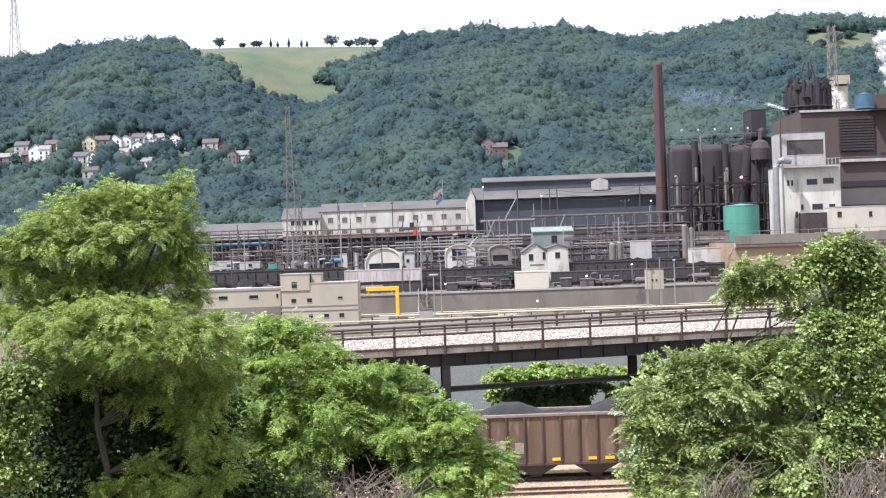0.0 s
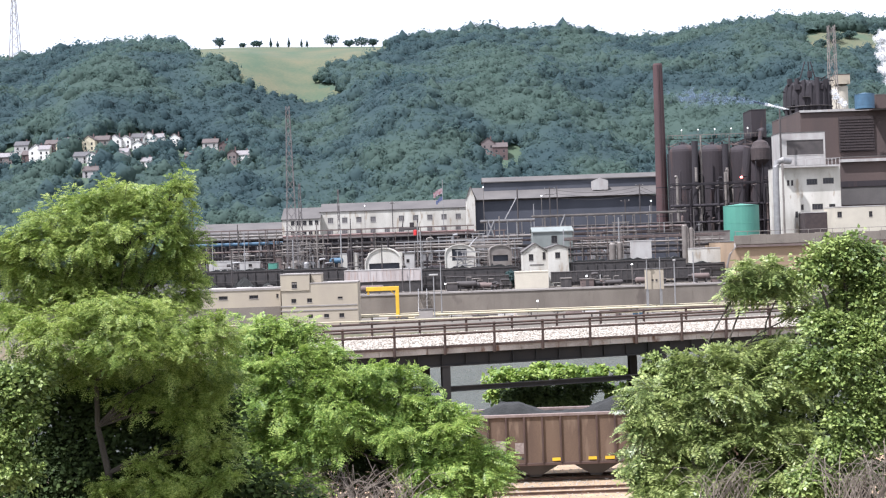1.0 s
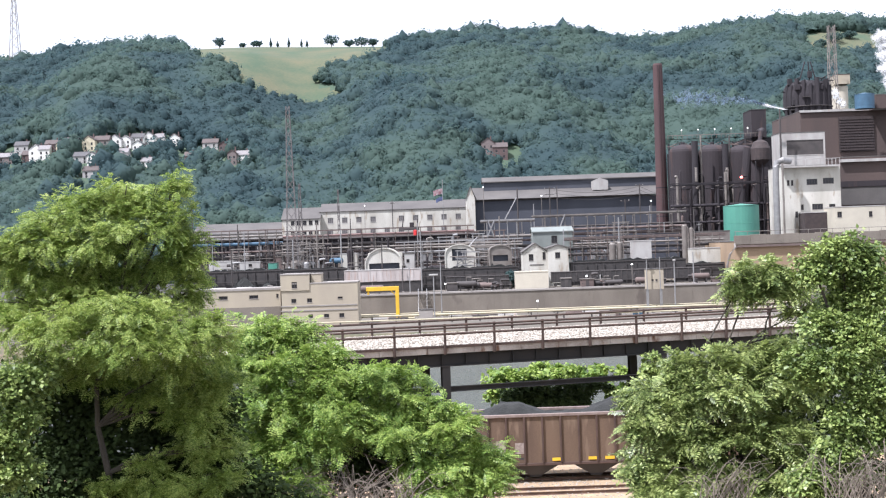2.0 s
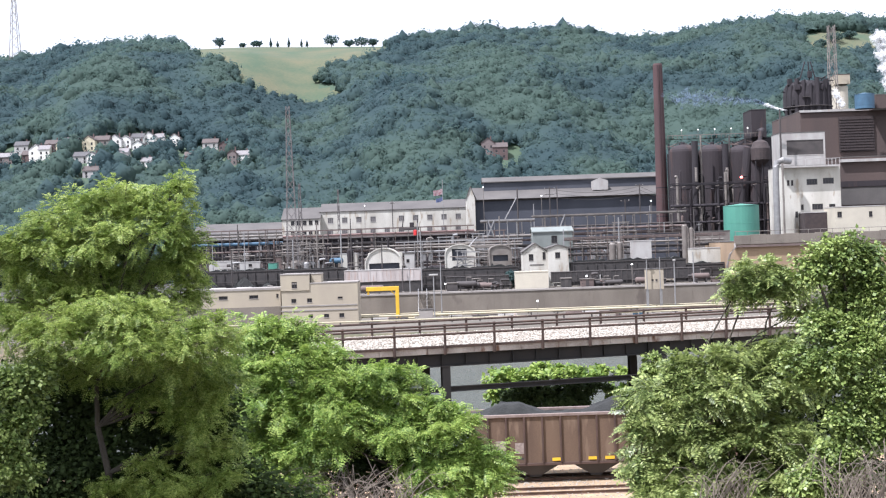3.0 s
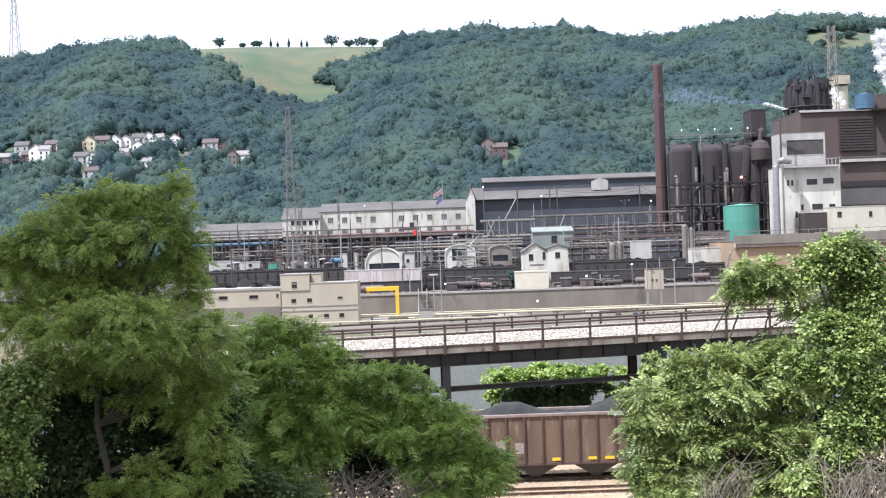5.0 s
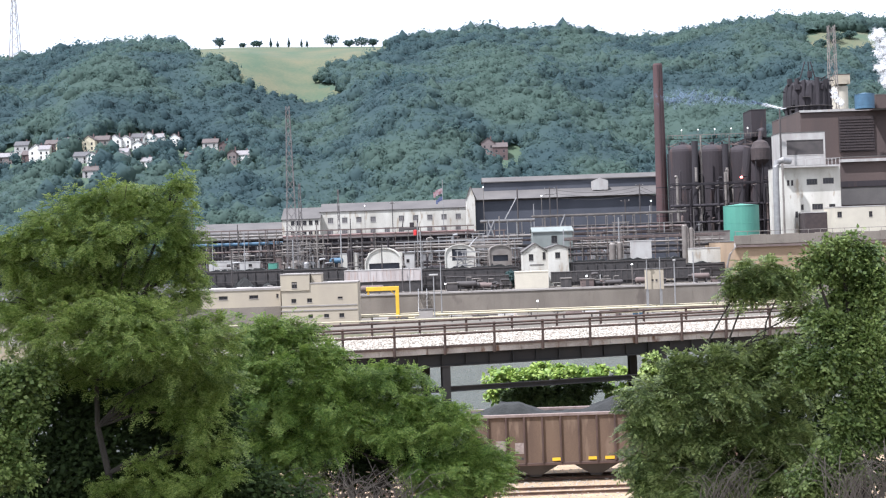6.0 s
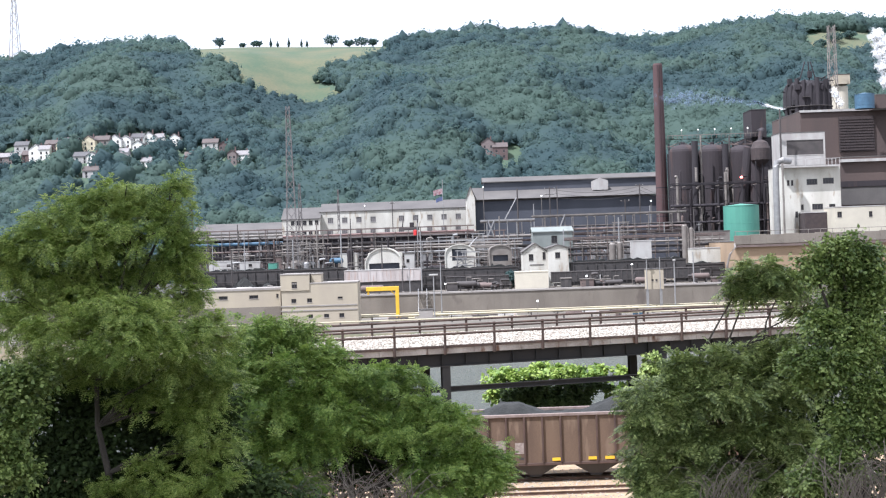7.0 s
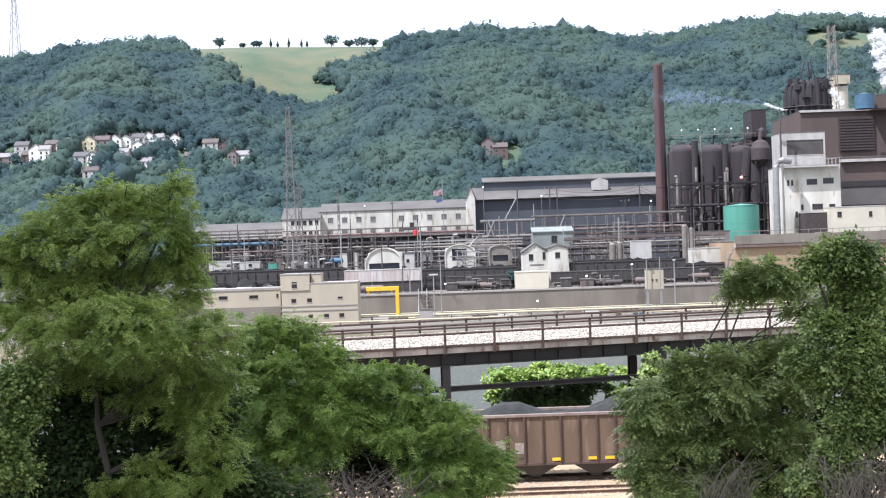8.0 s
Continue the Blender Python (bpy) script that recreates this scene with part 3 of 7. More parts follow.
    for j in range(ny + 1):
        for i in range(nx + 1):
            xx, yy = x0 + 0.1 + (length - 0.2) * i / nx, y - hw + 0.04 + (2 * hw - 0.08) * j / ny
            edge = 1 - abs(yy - y) / hw
            zz = zt - 0.02
            for cx, hh, ww in ((3.62, 0.75, 2.1), (10.29, 0.95, 2.6), (14.51, 0.6, 2.4)):
                zz = max(zz, zt + min(hh * 0.86, hh * 1.15 * max(0, 1 - abs(xx - cx) / ww) ) * min(1, edge * 1.7) + 0.02)
            zz += 0.08 * noise.noise((xx * 2.1, yy * 2.1, 0)) + 0.05 * noise.noise((xx * 7, yy * 7, 3))
            vs.append((xx, yy, zz - (0.25 if edge < 0.06 else 0)))
    for j in range(ny):
        for i in range(nx):
            a = j * (nx + 1) + i
            fs.append((a, a + 1, a + nx + 2, a + nx + 1))
    place("coal_load", mesh_np("coal_load", vs, fs, M_COAL), h, "heaped black coal")
    return h


hopper_car(1.10, 15.6, 78.6, 6.66)


def bridge():
    """Ballasted railway bridge: plate girders, fascia, two railings, piers, a lower strut. Built along x, then turned."""
    b = thing("railway_bridge", 0, 0, 0, "rusty steel railway bridge with pale ballast and pipe railings", "bridge")
    x0, x1 = -26.0, 48.0
    for yy in (0.2, 5.3):
        sec = [(yy - 0.28, 12.0), (yy + 0.28, 12.0), (yy + 0.28, 12.06), (yy + 0.05, 12.06), (yy + 0.05, 12.93), (yy + 0.28, 12.93), (yy + 0.28, 12.99), (yy - 0.28, 12.99), (yy - 0.28, 12.93), (yy - 0.05, 12.93), (yy - 0.05, 12.06), (yy - 0.28, 12.06)]
        part("girder", prism(bmesh.new(), sec, "x", x0, x1), M_GIRDER, b)
    part("deck", boxes((x0, x1, -0.1, 5.7, 13.0, 13.2)), M_GIRDER, b)
    for x in np.arange(x0, x1 - 3.3, 3.35):
        part("fascia_plate", boxes((x + 0.012, x + 3.338, -0.22, -0.104, 12.9, 13.34)), M_FASCIA, b, "pale streaked side plate")
    part("edge_beam", boxes((x0, x1, -0.32, -0.224, 13.3, 13.46)), M_RAILING, b)
    part("edge_beam", boxes((x0, x1, 5.7, 5.82, 13.0, 13.5)), M_RAILING, b)
    part("ballast", prism(bmesh.new(), [(-0.1, 13.204), (-0.1, 13.4), (1.0, 13.95), (4.8, 13.98), (5.68, 13.7), (5.68, 13.204)], "x", x0, x1), M_STONE, b, "pale crushed stone ballast")
    st = stones("gravel", 11500, -18, 24, -0.05, 5.4, lambda a, q: 13.4 + min(0.55, max(0, (q + 0.1) * 0.5)), 0.12, 8, b)
    tagged(st, kind="stuff")
    for yy in (2.1, 3.55):
        part("rail", boxes((x0, x1, yy - 0.035, yy + 0.035, 13.93, 14.07)), M_RAIL, b)
    for yy, zl, z_top in ((-0.4, 12.85, 14.92), (5.95, 13.0, 14.92)):
        for zr, rr in ((z_top - 0.1, 0.08), (z_top - 0.68, 0.07)):
            part("handrail", tubes(([(x0, yy, zr), (x1, yy, zr)], rr)), M_RAILING, b)
        x = -4.68 - 6 * 3.53
        while x < x1:
            part("post", boxes((x - 0.075, x + 0.075, yy - 0.05, yy + 0.07, zl, z_top), (x - 0.1, x + 0.1, yy + 0.07, yy + 0.1, zl, 13.5), bevel=0.01), M_RAILING, b)
            x += 3.53
    for k in range(int((x1 - x0) / 1.7)):
        x = x0 + 0.8 + k * 1.7
        part("stiffener", boxes((x - 0.03, x + 0.03, -0.02, 0.116, 12.065, 12.925)), M_GIRDER, b)
    for x in (-4.55, 11.6, 27.7, -20.5):
        for yy in (0.2, 5.3):
            col = part("pier_column", boxes((x - 0.28, x + 0.28, yy - 0.25, yy - 0.2, 4.0, 11.99), (x - 0.28, x + 0.28, yy + 0.2, yy + 0.25, 4.0, 11.99), (x - 0.04, x + 0.04, yy - 0.2, yy + 0.2, 4.0, 11.99)), M_GIRDER, b)
            part("footing", boxes((x - 0.6, x + 0.6, yy - 0.6, yy + 0.6, 1.0, 4.0), bevel=0.05), M_CONCRETE, col)
    yy = 0.2
    part("strut", prism(bmesh.new(), [(yy - 0.18, 10.26), (yy + 0.18, 10.26), (yy + 0.18, 10.31), (yy + 0.03, 10.31), (yy + 0.03, 10.57), (yy + 0.18, 10.57), (yy + 0.18, 10.62), (yy - 0.18, 10.62), (yy - 0.18, 10.57), (yy - 0.03, 10.57), (yy - 0.03, 10.31), (yy - 0.18, 10.31)], "x", x0, x1), M_GIRDER, b)
    b.matrix_basis = pose(4.3, 93.5, 0, 0, 0, 16.5)
    return b


bridge()


# ---------------------------------------------------------------- mill: lower yard
building("office_building", -36.07, -19.20, 300, 310, 4, 13.31, M_BEIGE, "beige rendered concrete pump house with small dark windows", holes=[
    (-33.38, 9.66, 1.1, 0.9), (-29.88, 9.66, 1.1, 0.9), (-23.11, 10.05, 1.1, 0.45),
    (-26.25, 6.16, 1.1, 0.8), (-22.87, 6.16, 1.1, 0.9), (-29.75, 6.15, 1.0, 0.8)], roof=M_CONCRETE_LIGHT)
building("roof_block", -36.19, -29.82, 299.8, 309, 11.91, 15.41, M_BEIGE, "beige stair block on the pump house roof", holes=[(-33.13, 13.15, 1.2, 1.4)], roof=M_CONCRETE_LIGHT)
building("roof_block", -29.57, -27.32, 302, 307, 13.36 + 0.2, 15.36, M_BEIGE, "small beige block on the pump house roof", roof=M_CONCRETE_LIGHT)
building("office_wing", -56.33, -36.65, 303, 311, 4, 12.48, M_BEIGE, "long low beige wing with slit windows", holes=[
    (-49.46, 10.74, 2.0, 0.8), (-42.64, 10.75, 2.0, 0.8), (-37.33, 10.82, 0.5, 0.9)], roof=M_CONCRETE_LIGHT)


tr = thing("plinth_band", -45.01, 302.8, 4, "darker concrete plinth along the beige wing", "plinth")
part("plinth", boxes((-56.31, -36.70 - 0.01, 302.8, 302.99, 4.0, 8.48)), M_CONCRETE, tr)
part("string_course", boxes((-56.16, -36.54 - 0.01, 302.85, 302.99, 12.25, 12.63)), M_CONCRETE_LIGHT, tr)
for pz in (8.46, 7.46):
    part("string_course", boxes((-36.29, -19.42, 299.88, 299.99, pz - 0.12, pz + 0.12)), M_CONCRETE_LIGHT, tr)


def crane_arm():
    t = thing("davit_crane", -11.37, 322, 4, "yellow painted jib crane on the yard", "crane")
    xr, zt = -11.23, 11.05
    part("post", boxes((xr - 0.42, xr + 0.42, 321.6, 322.4, 4.1, zt - 0.5), bevel=0.06), M_YELLOW, t)
    part("beam", boxes((-18.57, xr + 0.42, 321.6, 322.4, zt - 0.496, zt + 0.5), bevel=0.06), M_YELLOW, t)
    part("hook_block", boxes((-18.07 - 0.25, -18.07 + 0.25, 321.8, 322.2, zt - 1.3, zt - 0.5), bevel=0.05), M_YELLOW, t)
    part("base", boxes((xr - 0.7, xr + 0.7, 321.2, 322.8, 4.0, 4.35), bevel=0.05), M_YELLOW, t)
    part("brace", tubes(([(xr - 0.4, 322, zt - 1.6), (xr - 1.5, 322, zt - 0.5)], 0.12)), M_YELLOW, t)


crane_arm()
cabin = building("control_cabin", 47.49, 51.46, 318, 321, 8.86, 13.49, M_BEIGE, "beige control cabin on steel legs with two small windows", "cabin", holes=[(48.87, 11.00, 0.5, 0.45), (49.80, 10.97, 0.5, 0.45)])
building("storage_box", 17.43, 25.43, 330.6, 335.5, 9.45, 13.60, M_CREAM, "plain cream metal storage shed beside the yard wall", "shed", roof=M_CREAM)

for lx in (47.80, 50.97):
    for ly in (318.3, 320.7):
        part("leg", boxes((lx - 0.12, lx + 0.12, ly - 0.12, ly + 0.12, 4.0, 8.86 - 0.004)), M_SILVER, cabin, "steel leg")

ys = thing("yard_stair", -5.36, 326, 4, "grey steel stair with hoop rails up the yard wall", "stair")
for k in range(18):
    part("step", boxes((-6.31, -4.27, 322.6 + k * 0.29, 322.9 + k * 0.29, 4.1 + k * 0.29, 4.16 + k * 0.29)), M_PIPE, ys)
for xa in (-6.31, -4.27):
    part("stringer", prism(bmesh.new(), [(322.4, 4.0), (322.8, 4.0), (327.7, 9.2), (327.7, 9.6)], "x", xa - 0.05, xa + 0.05), M_PIPE, ys)
    part("hoop_rail", tubes(([(xa, 322.6, 4.1), (xa, 322.6, 5.2), (xa, 327.2, 10.2), (xa, 328.4, 10.5), (xa, 329.0, 10.3), (xa, 329.0, 9.6)], 0.09), n=6), M_SILVER, ys)
rng8 = random.Random(3)
for k in range(30):
    x, y = rng8.uniform(-16, 62), rng8.uniform(314, 326)
    t = thing("pipe_stack", x, y, 4, "low stack of stored pipes in the yard", "pipes", "yard stores")
    l, r = rng8.uniform(0.8, 2.6), rng8.uniform(0.12, 0.22)
    m = rng8.choice([M_PIPE, M_PIPE_DARK, M_PIPE_RUST, M_PALE_YELLOW, M_OFFWHITE])
    for dx, dz in ((-1, 0), (1, 0), (0, 1.7)):
        part("pipe", tubes(([(x - l, y + dx * r, 4.0 + r + dz * r), (x + l, y + dx * r, 4.0 + r + dz * r)], r), n=8), m, t)

# ---------------------------------------------------------------- mill: upper terrace, back buildings
TERR = 9.5


building("long_white_hall", -43.91, 9.45, 490, 512, TERR, 34.68, M_WHITE, "long white two-storey works hall with grey windows", holes=
         [(-40.23 + i * 5.13, 31.62 + 0.0, 2.0, 2.0) for i in range(11) if i not in (4,)] + [(-40.39 + i * 5.13, 27.54, 2.0, 2.0) for i in range(11)],
         gable="x", ridge=3.2, glass=M_GLASS_GREY, frame_mat=M_OFFWHITE, bars=2)
building("white_annex", -57.35, -43.76, 486, 506, TERR, 32.32, M_WHITE, "white annex with dark square windows", holes=
         [(-53.51 + i * 2.15, 31.07, 1.35, 1.6) for i in range(5)] + [(-53.63 + i * 2.15, 27.63, 1.35, 1.5) for i in range(5)], gable="x", ridge=4.2)
low = building("low_grey_shed", -92.22, -59.04, 500, 530, TERR, 28.06, M_OFFWHITE, "low shed with broad grey roof", "shed", gable="x", ridge=4.0)
for k in range(13):
    xa = -89.61 + k * 2.3
    part("pane", boxes((xa, xa + (1.9 if k % 3 else 1.2), 499.86, 499.96, 26.80, 27.63)), M_OFFWHITE, low, "pale clerestory pane")
building("rolling_mill_shed", 10.70, 73.74, 455, 485, TERR, 35.43, M_SHED, "dark blue clad rolling mill shed", "shed", gable=None, roof=M_ROOF)
part_shed = thing("shed_roof", 43.03, 470, 35.43, "grey pitched mill shed roof with raised monitor", "roof")
zs = 35.43 + 0.3
part("slope", prism(bmesh.new(), [(454, zs), (470, zs + 4.6), (470, zs + 5.0), (453.6, zs + 0.3)], "x", 9.70, 74.12), M_ROOF, part_shed)
part("slope", prism(bmesh.new(), [(470, zs + 4.6), (486, zs), (486.4, zs + 0.3), (470, zs + 5.0)], "x", 9.70, 74.12), M_ROOF, part_shed)
part("monitor", boxes((14.69, 75.72, 465, 475, zs + 3.3, zs + 6.6)), M_SHED, part_shed)
part("monitor_roof", prism(bmesh.new(), [(464.4, zs + 6.4), (470, zs + 8.0), (475.6, zs + 6.4), (475.6, zs + 6.7), (470, zs + 8.4), (464.4, zs + 6.7)], "x", 14.14, 75.92), M_ROOF, part_shed)
part("vent", prism(bmesh.new(), [(51.53, zs + 2.5), (51.53, zs + 5.6), (53.84, zs + 6.6), (56.73, zs + 5.6), (56.73, zs + 2.5)], "y", 460, 466), M_OFFWHITE, part_shed)
gb = building("white_gable_end", 8.40, 11.23, 452, 470, TERR, 36.43, M_WHITE, "narrow white gabled end of the mill shed", gable="y", ridge=4.0)


def stack():
    t = thing("chimney", 73.23, 450, TERR, "tall rust-red steel chimney stack", "chimney")
    bm = spin(bmesh.new(), 73.23, 450, [(2.2, TERR), (2.1, TERR + 12), (1.9, TERR + 30), (1.55, 78.40), (1.35, 78.96)], 28)
    part("shaft", bm, M_STACK, t)
    for k in range(5):
        z = TERR + 9 + k * 9.5
        part("band", spin(bmesh.new(), 73.23, 450, [(2.2 - 0.011 * (z - TERR) , z), (2.24 - 0.011 * (z - TERR), z + 0.1), (2.24 - 0.011 * (z - TERR), z + 0.4), (2.2 - 0.011 * (z - TERR), z + 0.5)], 28), M_RUST_DARK, t)
    part("ladder", tubes(([(73.23 - 0.3, 447.6, TERR), (73.23 - 0.3, 448.1, 78.40)], 0.06), ([(73.23 + 0.3, 447.6, TERR), (73.23 + 0.3, 448.1, 78.40)], 0.06), n=5), M_RUST_DARK, t)


stack()


def stove(cx, y, r, zt):
    t = thing("blast_stove", cx, y, TERR, "domed rust-brown blast furnace stove", "stove", "row of stoves")
    part("shell", spin(bmesh.new(), cx, y, [(r, TERR), (r, zt - r * 0.55)] + [(r * math.cos(a), zt - r * 0.55 + r * 0.55 * math.sin(a)) for a in (0.3, 0.6, 0.9, 1.2, 1.45)], 28), M_RUST, t)
    for k in range(4):
        z = TERR + 6 + k * 7
        if z < zt - 4:
            part("band", spin(bmesh.new(), cx, y, [(r + 0.01, z), (r + 0.1, z + 0.05), (r + 0.1, z + 0.35), (r + 0.01, z + 0.4)], 28), M_RUST_DARK, t)
    part("manhole", spin(bmesh.new(), cx, y, [(0.7, zt - 0.1), (0.7, zt + 0.6), (0.5, zt + 0.7)], 12), M_RUST_DARK, t)


stove(78.9, 440, 4.55, 51.2)
stove(88.4, 440, 4.55, 50.9)
stove(97.9, 441, 4.3, 50.4)
building("furnace_house", 100.83, 111.60, 446, 466, TERR, 52.73, M_RUST_DARK, "sooty steel furnace house", roof=M_RUST_DARK)
building("hoist_house", 102.38, 107.18, 444, 456, 52.61 + 0.3, 61.89, M_RUST, "rust-brown hoist house on the furnace", roof=M_RUST)
building("brown_hall", 125.32, 168.77, 470, 510, TERR, 63.32, M_BROWN, "large brown clad steelworks hall with louvres", roof=M_ROOF, gable=None)
building("white_office_tower", 100.53, 117.85, 400, 416, TERR, 40.67, M_WHITE, "white three-storey control building with dark windows", holes=[
    (102.45, 35.93, 0.7, 1.6), (103.62, 35.89, 0.7, 1.6), (109.46, 36.02, 3.2, 1.7), (114.30, 36.19, 3.2, 1.7),
    (110.87, 28.64, 3.2, 1.7), (115.20, 28.48, 1.8, 1.6), (106.37, 28.63, 0.8, 1.6), (104.62, 26.52, 0.8, 1.8)], bars=3)
building("rooftop_plant", 100.89, 114.28, 402, 412, 40.79 + 0.3, 50.77, M_OFFWHITE, "white rooftop plant house with a large dark opening", holes=[(108.35, 46.38, 11.05, 4.52)], bars=0, frame_mat=M_OFFWHITE, glass=M_PIPE_DARK)
building("lower_brown_hall", 124.04, 150.45, 420, 450, TERR, 43.95, M_BROWN, "brown clad lower hall", roof=M_ROOF)
building("cream_annex", 111.60, 126.03, 385, 396, TERR, 27.90, M_CREAM, "cream annex with small dark windows", holes=[(112.89, 25.85, 1.3, 1.6), (121.71, 25.70, 1.0, 1.6)], roof=M_OFFWHITE)
building("river_warehouse", 71.94, 127.74, 335, 372, 6, 19.22, M_TAN, "long tan warehouse with flat grey roof over the yard", roof=M_ROOF)


def tank(name, cx, y, r, z0, z1, material, label):
    t = thing(name, cx, y, z0, label, "tank")
    part("shell", spin(bmesh.new(), cx, y, [(r, z0), (r, z1)], 36), material, t)
    part("roof", spin(bmesh.new(), cx, y, [(r + 0.08, z1 + 0.004), (r + 0.08, z1 + 0.15), (0.3, z1 + 0.7)], 36), material, t)
    for k in range(1, 4):
        z = z0 + (z1 - z0) * k / 4
        part("seam", spin(bmesh.new(), cx, y, [(r + 0.01, z), (r + 0.04, z + 0.02), (r + 0.04, z + 0.1), (r + 0.01, z + 0.12)], 36), material, t)
    return t


tank("storage_tank", 85.60, 388, 5.01, TERR, 29.28, M_TEAL, "teal painted steel storage tank")


# ---------------------------------------------------------------- woods on the far hills
def ico(sub):
    bm = bmesh.new()
    bmesh.ops.create_icosphere(bm, subdivisions=sub, radius=1)
    v = np.array([x.co[:] for x in bm.verts])
    f = np.array([[x.index for x in p.verts] for p in bm.faces])
    bm.free()
    return v, f


def unit(a):
    return a / np.maximum(np.linalg.norm(a, axis=-1, keepdims=True), 1e-9)


CLEAR = []


def forest(name, spots, seed, label, leaves=84, core=1):
    """Many crowns: each a lumpy core with loose leaf clumps standing off it."""
    rng = np.random.default_rng(seed)
    n = len(spots)
    p = np.array([s[:3] for s in spots])
    rad = np.array([s[3] for s in spots])
    v, f = ico(core)
    lump = 1 + 0.17 * rng.standard_normal((n, len(v), 1))
    shape = np.stack([rad, rad, rad * rng.uniform(1.05, 1.45, n)], -1)
    cv = v[None] * lump * shape[:, None] * 0.77 + p[:, None]
    cf = (f[None] + len(v) * np.arange(n)[:, None, None]).reshape(-1, 3)
    core_me = mesh_np(name, cv.reshape(-1, 3), cf, M_FOREST_HAZE, True)
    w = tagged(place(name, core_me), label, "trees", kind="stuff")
    d = rng.standard_normal((n, leaves, 3))
    d[..., 2] = np.abs(d[..., 2]) * 0.9 - 0.25
    d = unit(d)
    c = p[:, None] + d * shape[:, None] * rng.uniform(0.72, 1.06, (n, leaves, 1))
    a = unit(np.cross(d, rng.standard_normal((n, leaves, 3))))
    b = unit(np.cross(d, a)) + d * rng.uniform(-0.22, 0.22, (n, leaves, 1))
    s = rng.uniform(0.25, 0.65, (n, leaves, 1)) * (rad[:, None, None] / 4.0)
    quad = np.stack([c - a * s, c - b * s * 0.8, c + a * s, c + b * s * 0.8], 2).reshape(-1, 3)
    leaf_me = mesh_np("leaf_clumps", quad, np.arange(len(quad)).reshape(-1, 4), M_FOREST_HAZE)
    tagged(place("leaf_clumps", leaf_me, w), kind="stuff")


def canopy_filler():
    """Lower canopy between the crowns, one uneven sheet over the slope, added to lighten gaps."""
    xs, ys = np.arange(-392, 393, 5.0), np.arange(566, 1072, 5.0)
    rng = np.random.default_rng(5)
    ok = {}
    verts, faces = [], []
    for j, y in enumerate(ys):
        for i, x in enumerate(xs):
            free = abs(x) < 0.34 * y + 26 and not in_meadow(x, y) and not any(abs(x - a) < c + 3 and -24 < y - b < 12 for a, b, c in CLEAR)
            ok[i, j] = free
            verts.append([x + rng.uniform(-1.6, 1.6), y + rng.uniform(-1.6, 1.6), ground(x, y) + rng.uniform(5.6, 7.6)])
    w = len(xs)
    for (i, j), free in ok.items():
        if not all(ok.get((i + a, j + b), False) for a in (-1, 0, 1) for b in (-1, 0, 1)):
            verts[j * w + i][2] -= 3.8
    for j in range(len(ys) - 1):
        for i in range(w - 1):
            if ok[i, j] and ok[i + 1, j] and ok[i, j + 1] and ok[i + 1, j + 1]:
                a = j * w + i
                faces += [(a, a + 1, a + w + 1), (a, a + w + 1, a + w)]
    me = mesh_np("canopy_filler", verts, faces, M_FOREST_HAZE, True)
    u = tagged(place("canopy_filler", me), "canopy sheet added to lighten the dark gaps between the hillside trees", "trees", kind="stuff")
    v, f = np.array(verts), np.array(faces)
    v = v[f[rng.integers(0, len(f), 34000)]]
    k = rng.dirichlet((1, 1, 1), len(v))
    c = (v * k[:, :, None]).sum(1) + np.array([0, 0, 0.25])
    a = unit(rng.standard_normal((len(c), 3)) + np.array([0, -0.3, 0]))
    b = unit(np.cross(a, rng.standard_normal((len(c), 3)) * 0.5 + np.array([0, -0.5, 1.0])))
    sz = rng.uniform(0.4, 1.1, (len(c), 1))
    q = np.stack([c - a * sz, c - b * sz, c + a * sz, c + b * sz], 1).reshape(-1, 3)
    tagged(place("leaf_tufts", mesh_np("leaf_tufts", q, np.arange(len(q)).reshape(-1, 4), M_FOREST_HAZE), u), kind="stuff")


def make_forest():
    rng = np.random.default_rng(11)
    spots = []
    y = 562.0
    while y < 1075:
        half = 0.335 * y + 22
        step = 6.0 + (y - 560) * 0.003
        x = -half
        while x < half:
            xx, yy = x + rng.uniform(-2.2, 2.2), y + rng.uniform(-2.2, 2.2)
            if not in_meadow(xx, yy) and not any(abs(xx - a) < c and -13 < yy - b < 9 for a, b, c in CLEAR) and rng.random() > 0.05:
                r = rng.uniform(3.0, 4.8) * rng.choice([0.7, 0.9, 1.0, 1.0, 1.3, 1.7])
                if yy > 1020 and rng.random() < 0.14:
                    r *= 1.5
                spots.append((xx, yy, ground(xx, yy) + 3.4 + rng.uniform(0.0, 1.4), r))
            x += step
        y += step
    return spots


# ---------------------------------------------------------------- near trees
def pinnate(c, d, up, length, pairs, width, rng):
    """Feather leaves: leaflets in pairs along a drooping rib. Returns quads."""
    n = len(c)
    side = unit(np.cross(d, up))
    nor = unit(np.cross(side, d))
    ls = length * rng.uniform(0.7, 1.25, (n, 1))
    out = []
    for k in range(pairs):
        u = 0.15 + 0.85 * k / max(1, pairs - 1)
        base = c + d * ls * u - nor * 0 + np.array([0, 0, -1.0]) * ls * 0.28 * u * u
        ll = ls * (0.36 - 0.17 * abs(u - 0.45)) * rng.uniform(0.85, 1.15, (n, 1))
        for sg in (-1, 1):
            ax = unit(side * sg + d * 0.45 + nor * rng.uniform(-0.35, 0.25, (n, 1)) + np.array([0, 0, -0.25]))
            ac = unit(np.cross(ax, nor)) * ll * width
            out.append(np.stack([base, base + ax * ll * 0.5 + ac, base + ax * ll, base + ax * ll * 0.5 - ac], 1))
    return np.concatenate(out, 0).reshape(-1, 3)


